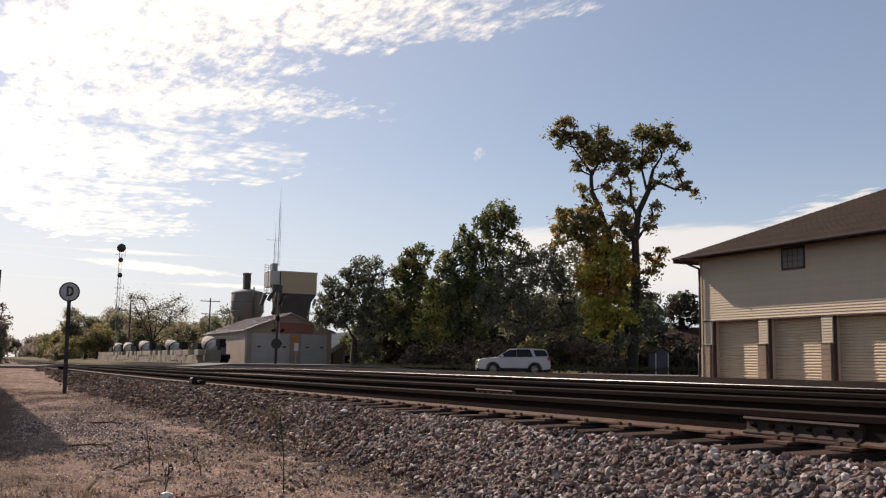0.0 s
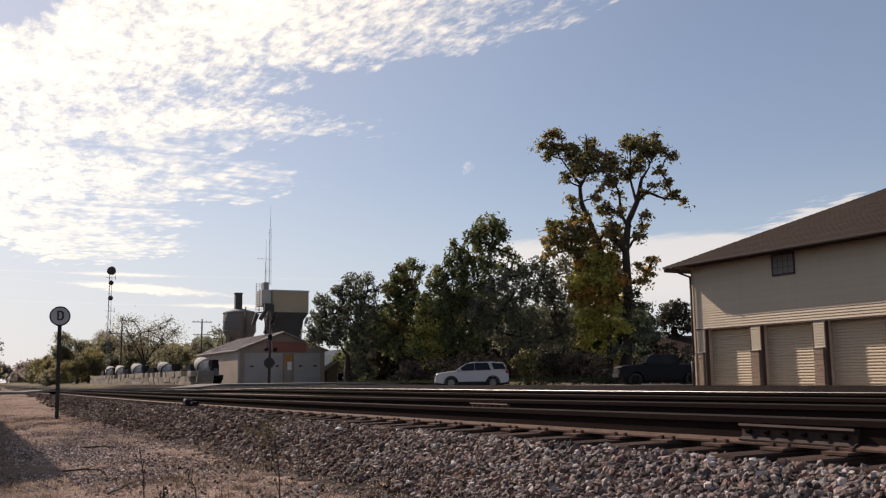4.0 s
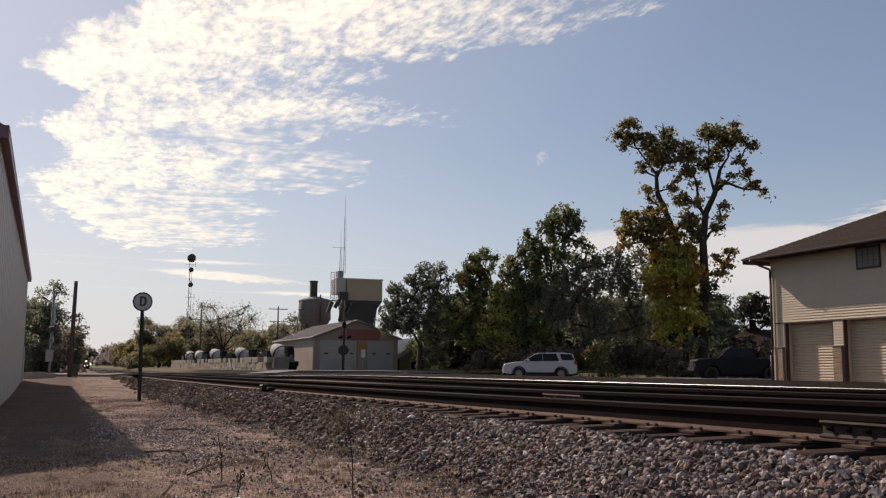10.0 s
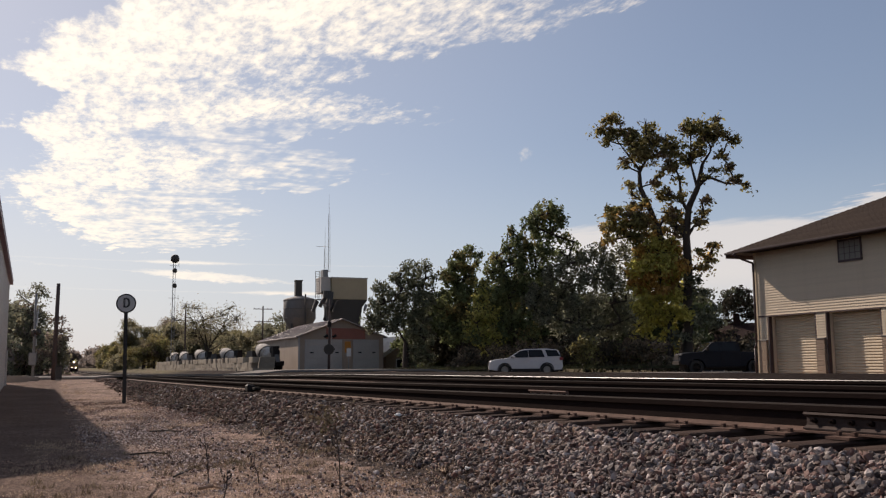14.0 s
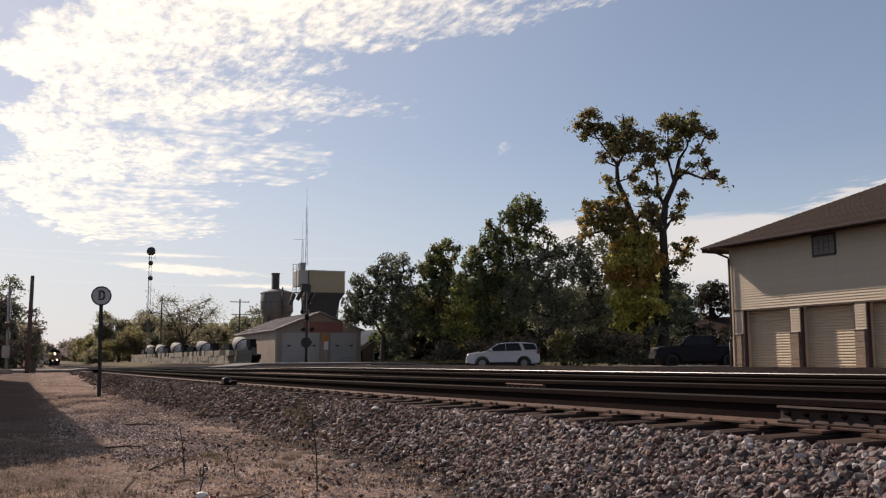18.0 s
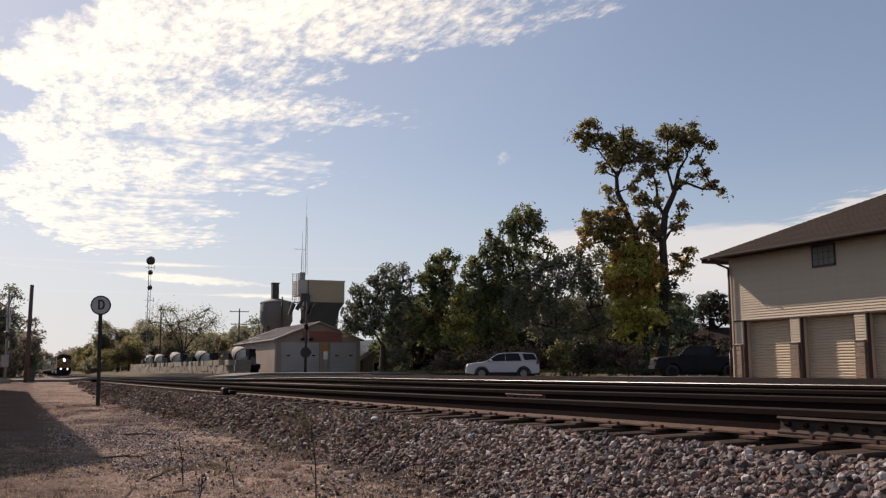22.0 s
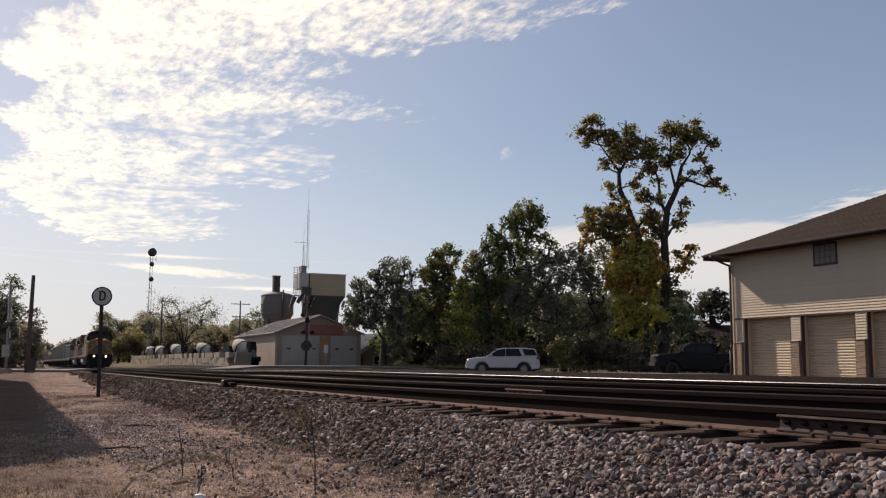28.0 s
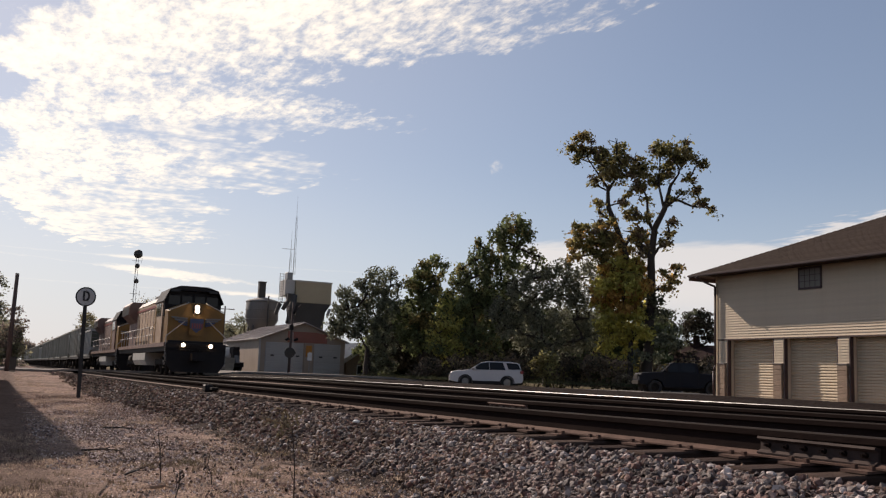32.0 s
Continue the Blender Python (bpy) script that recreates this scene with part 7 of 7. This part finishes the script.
# wooded strip on the far side of the tracks, beyond the block yard
for k in range(14):
    f = k / 13
    x, y, h = 20.0 + 22 * f, 222 - 62 * f, g0.uniform(8.5, 10.5) * (1.28 - 0.5 * ease((f - 0.15) / 0.25))
    m, s = ((LEAF_AUTUMN, LEAF_OLIVE), (LEAF_AUTUMN, LEAF_AUTUMN), (LEAF_AUTUMN, LEAF_HAZY))[k % 3]
    tree((x, y), [(g0.uniform(-4, 4), h * g0.uniform(0.15, 0.9), g0.uniform(1.4, 2.4)) for i in range(10)], "olive autumn tree in the strip beyond the yard", m, 0.2, (0, 2.5), 12, 0.19, 110 + k, s, 0.42)
BARE_LIMBS = [
    [(0.0, 3.0, 0.26), (-0.9, 5.0, 0.18), (-2.2, 7.6, 0.11), (-3.6, 10.6, 0.03)],
    [(0.0, 3.0, 0.24), (-0.3, 5.6, 0.16), (-1.0, 8.0, 0.10), (-1.6, 10.4, 0.03)],
    [(0.1, 3.2, 0.22), (0.5, 5.8, 0.14), (0.6, 8.6, 0.05)],
    [(0.1, 3.2, 0.24), (1.4, 5.4, 0.16), (2.8, 8.0, 0.10), (3.8, 10.6, 0.03)],
    [(0.8, 4.4, 0.16), (2.8, 6.4, 0.11), (4.9, 8.4, 0.04)],
    [(-0.6, 4.6, 0.15), (-2.6, 6.0, 0.10), (-4.6, 8.2, 0.04)],
    [(1.4, 5.4, 0.10), (1.5, 7.4, 0.07), (2.0, 9.4, 0.03)],
]
BARE_LIMBS = [[(a, h, 0.62 * r) for a, h, r in path] for path in BARE_LIMBS]
tree((24.4, 160.0), [(-3.6, 10.2, 1.1), (-1.6, 10.0, 1.1), (0.6, 8.4, 1.2), (3.8, 10.0, 1.0), (4.7, 8.2, 1.2), (-4.4, 8.0, 1.4), (-2.6, 7.6, 1.6), (2.0, 8.8, 1.4), (-1.4, 6.0, 2.0), (2.0, 5.8, 2.0), (0.2, 7.0, 1.8), (3.4, 7.0, 1.6), (-3.2, 5.4, 1.8), (3.8, 4.6, 1.8)], "thin tree with bare limbs showing", LEAF_AUTUMN, 0.24, (0, 3.0), 7.5, 0.14, 130, LEAF_RUSSET, 1.0, 16, "tree", 15, BARE_LIMBS)
tree((36.0, 158.0), [(-2.5, 6.5, 1.6), (0, 8.0, 1.6), (2.3, 6.8, 1.5), (0.5, 5.0, 2.2)], "pale thinning tree behind the shed", LEAF_GREY, 0.25, (0, 2.5), 5, 0.24, 131, None, 0.5, 6)
# hedge of trees close along the far side of the line
for k in range(13):
    y = 196 + 34 * k + g0.uniform(-5, 5)
    x = 15.5 + 0.011 * (y - 196) + g0.uniform(0, 2.0)
    h = g0.uniform(5.5, 8.0)
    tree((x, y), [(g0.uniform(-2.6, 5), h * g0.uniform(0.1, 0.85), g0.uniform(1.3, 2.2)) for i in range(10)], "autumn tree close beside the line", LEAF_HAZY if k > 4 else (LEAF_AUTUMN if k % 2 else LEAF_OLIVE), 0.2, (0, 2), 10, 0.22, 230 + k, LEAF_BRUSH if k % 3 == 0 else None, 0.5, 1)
# thick dark trees beyond the crossing on the near side
for k, (x, y, h) in enumerate(((-3.6, 98.0, 6.5), (-5.5, 92.0, 7.5), (-0.6, 108.0, 4.5), (-2.4, 112.0, 5.5))):
    tree((x, y), [(g0.uniform(-2.0, 1.8), h * g0.uniform(0.08, 0.85), g0.uniform(1.2, 1.9)) for i in range(12)], "dull bushy tree beyond the crossing", LEAF_GREY if k % 2 else LEAF_AUTUMN, 0.2, (0, 2), 11, 0.17, 250 + k, LEAF_HAZY, 0.35)
# trees down the line, both sides, to the end of the view
for k in range(12):
    y = 240 + 46 * k
    x = 22.0 + 4.5 * k + g0.uniform(-2, 2)
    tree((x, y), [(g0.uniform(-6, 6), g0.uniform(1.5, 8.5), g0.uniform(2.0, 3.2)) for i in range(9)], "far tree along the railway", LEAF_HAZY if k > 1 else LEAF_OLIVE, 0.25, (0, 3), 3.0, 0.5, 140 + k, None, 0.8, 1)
for k in range(14):
    y = 112 + 42 * k
    x = -6.0 - 0.9 * k + g0.uniform(-2, 1)
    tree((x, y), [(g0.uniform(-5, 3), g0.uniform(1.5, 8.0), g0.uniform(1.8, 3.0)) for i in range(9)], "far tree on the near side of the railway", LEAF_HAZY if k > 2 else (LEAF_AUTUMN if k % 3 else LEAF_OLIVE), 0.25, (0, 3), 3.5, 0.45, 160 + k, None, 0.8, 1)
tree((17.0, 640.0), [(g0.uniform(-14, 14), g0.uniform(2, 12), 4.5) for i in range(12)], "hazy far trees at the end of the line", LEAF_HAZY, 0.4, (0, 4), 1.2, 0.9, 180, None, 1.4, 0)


# ---- loose stone, weeds and grass ----
def stones(name, count, spots, size, material, label, seed, small=False):
    """Angular stones in one mesh; spots(g, n) gives places, size(g, n) half widths."""
    g = np.random.default_rng(seed)
    bm = bmesh.new()
    bmesh.ops.create_icosphere(bm, subdivisions=1, radius=1.0)
    base = np.array([v.co[:] for v in bm.verts])
    tris = np.array([[v.index for v in f.verts] for f in bm.faces])
    bm.free()
    if small:
        base = np.array([(1, 0, 0), (-1, 0, 0), (0, 1, 0), (0, -1, 0), (0, 0, 1), (0, 0, -1)], dtype=float)
        tris = np.array([(0, 2, 4), (2, 1, 4), (1, 3, 4), (3, 0, 4), (2, 0, 5), (1, 2, 5), (3, 1, 5), (0, 3, 5)])
    p, s = spots(g, count), size(g, count)
    if not small:
        p[:, 2] += s * g.uniform(-0.7, 0.75, count)
    k = len(base)
    v = np.repeat(base[None], count, axis=0) * g.uniform(0.55, 1.25, (count, k, 1))
    v *= np.stack([g.uniform(0.7, 1.35, count), g.uniform(0.6, 1.1, count), g.uniform(0.5, 1.15, count)], axis=1)[:, None, :]
    a, b = g.uniform(0, 2 * np.pi, count), g.uniform(-0.7, 0.7, count)
    ca, sa, cb, sb = np.cos(a), np.sin(a), np.cos(b), np.sin(b)
    x, y, z = v[..., 0], v[..., 1], v[..., 2]
    y, z = y * cb[:, None] - z * sb[:, None], y * sb[:, None] + z * cb[:, None]
    x, y = x * ca[:, None] - y * sa[:, None], x * sa[:, None] + y * ca[:, None]
    v = np.stack([x, y, z], axis=2) * s[:, None, None] + p[:, None, :]
    f = (tris[None] + (np.arange(count) * k)[:, None, None]).reshape(-1, 3)
    me = bpy.data.meshes.new(name)
    me.vertices.add(count * k)
    me.vertices.foreach_set("co", v.ravel())
    me.loops.add(f.size)
    me.loops.foreach_set("vertex_index", f.ravel())
    me.polygons.add(len(f))
    me.polygons.foreach_set("loop_start", np.arange(0, f.size, 3))
    me.polygons.foreach_set("use_smooth", np.zeros(len(f), dtype=bool))
    me.update(calc_edges=True)
    me.materials.append(material)
    return tagged(new(name, me), label, "gravel", kind="stuff")


def over(x0, x1, y0, y1, lift):
    def spots(g, n):
        x, y = g.uniform(x0, x1, n), g.uniform(y0, y1, n)
        return np.stack([x, y, [land(a, b) + lift for a, b in zip(x, y)]], axis=1)
    return spots


def between(lo, hi):
    return lambda g, n: lo + (hi - lo) * g.uniform(0, 1, n) ** 1.7


BALLAST = "angular pinkish-grey crushed stone ballast beside the track"
def toe(y0, y1, lift):
    """Thin out towards the foot of the slope."""
    def spots(g, n):
        y = g.uniform(y0, y1, n)
        reach = np.array([(0.9 + 0.14 * ease((b - 8) / 4) + 0.5 * ease((b - 20) / 14)) + 0.38 * noise.noise((b * 0.7, 3.0, 0.0)) + 0.25 * noise.noise((b * 2.3, 7.0, 0.0)) for b in y])
        x = 4.12 - (reach - 0.18) * g.uniform(0, 1, n) ** 1.05 - np.abs(g.normal(0, 0.16, n)) ** 1.3
        return np.stack([x, y, [land(a, b) + lift for a, b in zip(x, y)]], axis=1)
    return spots


stones("ballast", 18500, toe(2.2, 9.0, 0.012), between(0.012, 0.036), STONE, BALLAST, 1)
stones("ballast", 3600, toe(7.5, 14, 0.012), between(0.013, 0.040), STONE, BALLAST, 31)
stones("ballast", 8600, toe(6.6, 14, 0.010), between(0.013, 0.038), GRIMY_STONE, "dark dirty ballast stone on the slope", 32)
stones("ballast", 7500, toe(-4.5, 2.2, 0.012), between(0.016, 0.045), STONE, BALLAST, 18)
stones("ballast", 4500, over(4.2, 6.8, -4.5, 2.2, 0.0), between(0.018, 0.042), GRIMY_STONE, BALLAST, 19)
stones("ballast", 1900, toe(14, 36, 0.012), between(0.022, 0.055), STONE, BALLAST, 2)
stones("ballast", 6900, toe(14, 36, 0.012), between(0.020, 0.055), GRIMY_STONE, "dark dirty ballast stone on the slope", 33)
stones("ballast", 2600, toe(36, 66, 0.01), between(0.03, 0.065), GRIMY_STONE, BALLAST, 3)
stones("ballast", 6000, over(3.7, 4.3, 2.2, 30, 0.0), between(0.016, 0.036), GRIMY_STONE, "oil-darkened ballast stone close to the rail", 14)
stones("ballast", 8500, over(4.2, 6.8, 2.2, 24, -0.014), between(0.018, 0.040), GRIMY_STONE, BALLAST, 4)
stones("ballast", 6500, over(6.6, 11.8, 3.0, 34, 0.0), between(0.02, 0.05), GRIMY_STONE, BALLAST, 5)
stones("pebbles", 30000, over(-2.2, 3.4, 4.5, 13, 0.0), between(0.004, 0.015), DIRT_STONE, "small loose brown pebbles on the dirt", 6, True)
stones("pebbles", 18000, over(0.4, 3.4, 12, 34, 0.0), between(0.008, 0.028), DIRT_STONE, "loose brown pebbles on the dirt", 7, True)
def gravel_patch(g, n):
    x, y = np.abs(g.normal(0.5, 0.55, n)) + 0.95, g.normal(13.5, 2.2, n)
    return np.stack([x, y, [land(a, b) + 0.004 for a, b in zip(x, y)]], axis=1)


stones("pebbles", 4200, gravel_patch, between(0.008, 0.024), PALE_CHIP, "pale pinkish stone chips scattered on the dirt", 15, True)
stones("pebbles", 5200, gravel_patch, between(0.008, 0.024), GRIMY_STONE, "dark stone chips scattered on the dirt", 17, True)
stones("pebbles", 7500, over(0.5, 3.4, 5.0, 26, 0.002), between(0.006, 0.022), PALE_CHIP, "pale pinkish stone chips scattered on the dirt", 16, True)
stones("pebbles", 3800, over(0.4, 3.4, 5.0, 20, 0.002), between(0.006, 0.026), STONE, "grey stones strayed from the ballast", 8, True)


def blades(name, material, label, spots, count, seed, height, tuft=14):
    g = np.random.default_rng(seed)
    c = np.repeat(spots(g, count), tuft, axis=0)
    n = len(c)
    c[:, :2] += g.normal(scale=0.05, size=(n, 2))
    h = height * g.uniform(0.4, 1.2, n)
    lean = g.normal(scale=0.45, size=(n, 2)) * h[:, None]
    w = g.uniform(-1, 1, (n, 2)) * 0.006 * (1 + height * 2)
    a, b = c.copy(), c.copy()
    a[:, :2] -= w
    b[:, :2] += w
    t = c + np.stack([lean[:, 0], lean[:, 1], h], axis=1)
    v = np.stack([a, b, t], axis=1).reshape(-1, 3)
    me = bpy.data.meshes.new(name)
    me.vertices.add(3 * n)
    me.vertices.foreach_set("co", v.ravel())
    me.loops.add(3 * n)
    me.loops.foreach_set("vertex_index", np.arange(3 * n))
    me.polygons.add(n)
    me.polygons.foreach_set("loop_start", np.arange(0, 3 * n, 3))
    me.update(calc_edges=True)
    me.materials.append(material)
    return tagged(new(name, me), label, "grass", kind="stuff")


def patchy(x0, x1, y0, y1, limit):
    def spots(g, n):
        out = []
        while len(out) < n:
            x, y = g.uniform(x0, x1), g.uniform(y0, y1)
            if noise.noise((x * 0.8, y * 0.5, 9)) > limit:
                out.append((x, y, land(x, y) - 0.01))
        return np.array(out)
    return spots


blades("dry_grass", DRY_GRASS, "sparse dry brown grass tufts on the dirt", patchy(-1.5, 3.3, 5.0, 16, 0.0), 330, 21, 0.04, 18)
blades("dry_grass", DRY_GRASS, "matted straw-coloured dead grass below the ballast", over(-0.2, 3.5, 4.8, 14.0, -0.005), 1900, 27, 0.028, 16)
blades("dry_grass", LEAF_BRUSH, "small rust-brown dead weed tufts on the dirt", patchy(-0.2, 3.4, 5.0, 12.0, 0.0), 75, 28, 0.07, 40)
blades("dry_grass", DRY_GRASS, "dry brown grass tufts by the toe of the ballast", patchy(0.6, 3.2, 12, 55, 0.1), 200, 22, 0.08, 16)
blades("roadside_grass", GRASS, "green grass verge under the roadside trees", lambda g, n: np.array([(28 + 24 * u, 76.5 - 24 * u + w, land(28 + 24 * u, 76) + 0.0) for u, w in zip(g.uniform(0, 1, n), g.uniform(-7, 3, n))]), 2600, 24, 0.28, 10)


def weed(at, height, seed, label="tall dry weed stalk with bare side stems"):
    g = random.Random(seed)
    w = thing("dry_weed", (at[0], at[1], land(at[0], at[1]) - 0.01), 0, label, "weed")
    bm = bmesh.new()
    top = Vector((g.uniform(-0.06, 0.06), g.uniform(-0.05, 0.05), height))
    tube(bm, (0, 0, 0), top * 0.5 + Vector((0.015, 0, 0)), 0.006, 0.005, 6)
    tube(bm, top * 0.5 + Vector((0.015, 0, 0)), top, 0.005, 0.003, 6)
    part("stalk", bm, BARK, w)
    for k in range(5):
        f = g.uniform(0.3, 0.95)
        e = top * f + Vector((g.uniform(-0.05, 0.05), g.uniform(-0.05, 0.05), g.uniform(0.02, 0.09)))
        single("side_stem", lambda bm: (tube(bm, top * f, e, 0.0035, 0.002, 5), tube(bm, e, e + Vector((0.0, 0.0, 0.025)), 0.008, 0.004, 5)), BARK, w)
    return w


for k, (x, y, h) in enumerate(((1.355, 8.64, 0.45), (2.155, 7.26, 0.60), (1.28, 7.46, 0.25), (1.76, 8.43, 0.2))):
    weed((x, y), h, 200 + k)


def dead_clump(at, seed):
    c = thing("dead_weed_clump", (at[0], at[1], land(at[0], at[1]) + 0.02), 0, "flattened rust-brown clump of dead weeds on the ballast", "weed")
    leaf_cloud("dead_leaves", [(0, 0.05, 0.25), (0.25, 0.06, 0.2), (-0.3, 0.04, 0.2)], (0.9, -0.4), 160, 0.035, LEAF_BRUSH, c, seed, 0.06, 10)


dead_clump((3.62, 12.6), 300)


def twig(a, b, r, material, label):
    """A fallen stick from a to b, crooked in the middle."""
    za, zb = land(a[0], a[1]) + 0.02, land(b[0], b[1]) + 0.02
    mid = ((a[0] + b[0]) / 2 + 0.04, (a[1] + b[1]) / 2 + 0.05, (za + zb) / 2 + 0.012)
    t = thing("fallen_stick", (0, 0, 0), 0, label, "stick")
    single("stem", lambda bm: (tube(bm, (a[0], a[1], za), mid, r, r * 0.85, 7), tube(bm, mid, (b[0], b[1], zb), r * 0.85, r * 0.5, 7)), material, t)
    single("side_shoot", lambda bm: tube(bm, mid, (mid[0] + 0.12, mid[1] - 0.08, mid[2] + 0.05), r * 0.5, r * 0.2, 6), material, t)


DARK_STICK, PALE_STICK = "dark fallen stick on the gravel", "pale bleached stick on the dirt"
for a, b, r, m, l in (((0.93, 11.76), (1.36, 11.70), 0.012, BARK, DARK_STICK), ((1.12, 9.16), (1.38, 9.81), 0.009, BARK, DARK_STICK), ((1.12, 9.16), (1.26, 9.7), 0.006, BARK, DARK_STICK), ((0.77, 7.81), (0.94, 9.03), 0.006, DRY_GRASS, PALE_STICK), ((1.2, 8.16), (1.38, 8.11), 0.014, DRY_GRASS, PALE_STICK), ((1.35, 7.0), (1.75, 7.05), 0.010, DRY_GRASS, PALE_STICK), ((1.38, 6.75), (1.7, 6.85), 0.012, BARK, DARK_STICK), ((1.55, 15.9), (2.0, 15.6), 0.014, BARK, DARK_STICK)):
    twig(a, b, r, m, l)


def litter(at, size, material, label, seed):
    """A crumpled scrap of paper or wrapper."""
    g = random.Random(seed)
    t = thing("litter", (at[0], at[1], land(at[0], at[1]) + at[2]), g.uniform(0, 360), label, "litter")

    def crumple(bm):
        bmesh.ops.create_icosphere(bm, subdivisions=2, radius=size)
        for q in bm.verts:
            q.co *= g.uniform(0.55, 1.15)
            q.co.z *= 0.55
    single("scrap", crumple, material, t)


stones("clods", 260, over(1.2, 3.6, 5.0, 14.0, 0.004), between(0.008, 0.026), CLOD, "dark dirt clods and stones below the ballast", 36)
stones("pebbles", 1500, over(2.2, 3.7, 5.0, 16.0, 0.004), between(0.01, 0.03), STONE, "grey stones strayed from the ballast", 37)


litter((3.85, 10.6, 0.05), 0.045, TRIM_WHITE, "small crumpled white paper scrap on the ballast", 41)
litter((3.33, 7.45, 0.05), 0.03, TRIM_WHITE, "small crumpled white paper scrap on the ballast", 42)
litter((1.26, 7.2, 0.03), 0.05, TRIM_WHITE, "crumpled white wrapper on the dirt", 43)
litter((1.33, 7.16, 0.02), 0.03, RED, "faded red wrapper on the dirt", 44)
litter((4.0, 9.2, 0.04), 0.025, TRIM_WHITE, "small crumpled white paper scrap on the ballast", 45)


# ---- what moves: the train on the main track, two vehicles that come to a stop ----
def roll(car, still, r):
    """Turn the wheels by the way that is still to go at each time."""
    times = [0.125 * k for k in range(53)] + [32.0]
    ways = np.interp(times, [t for t, d in still], [d for t, d in still])
    for wheel in [w for w in car.children if w.name.startswith("wheel")]:
        x, y, z = wheel.location
        walk(wheel, [(t, pose(x, y, z, 0, -math.degrees(float(d) / r), 0)) for t, d in zip(times, ways)])


def motions():
    for car, back in consist:
        rows = []
        for t, front in [(3.5 * k, 254.0 + TRAIN_SPEED * (21.0 - 3.5 * k)) for k in range(7)] + [(24.0, 198.8), (26.0, 164.8), (28.0, 129.5), (30.0, 90.8), (32.0, TRAIN_FRONT)]:
            y = front + back
            rows.append((t, pose(TRAIN_X, y, rail_z(y + 8.0) + main_lift(y + 8.0) + CANT / 2 - 0.02)))
        walk(car, rows)
    z = land(28.9, 55.2) + 0.025
    still = ((0, 2.63), (0.5, 2.18), (1, 1.88), (1.5, 1.58), (2, 1.33), (2.5, 1.05), (3, 0.76), (3.5, 0.5), (4.5, 0.15), (5.5, 0.02), (6.5, 0.0), (32, 0.0))
    walk(suv, [(t, pose(28.9 - ROAD_WAY.x * d, 55.2 - ROAD_WAY.y * d, z, 0, 0, ROAD_TURN)) for t, d in still])
    roll(suv, still, 0.385 * 0.97)
    p0 = ROAD_AT - ROAD_WAY * 12.8
    z = land(p0.x, p0.y) + 0.025
    still = ((0, 8.4), (1, 4.7), (1.5, 3.25), (2, 2.08), (2.5, 1.08), (3, 0.45), (3.5, 0.1), (4.2, 0.0), (32, 0.0))
    walk(pickup, [(t, pose(p0.x - ROAD_WAY.x * d, p0.y - ROAD_WAY.y * d, z, 0, 0, ROAD_TURN)) for t, d in still])
    roll(pickup, still, 0.44)


motions()
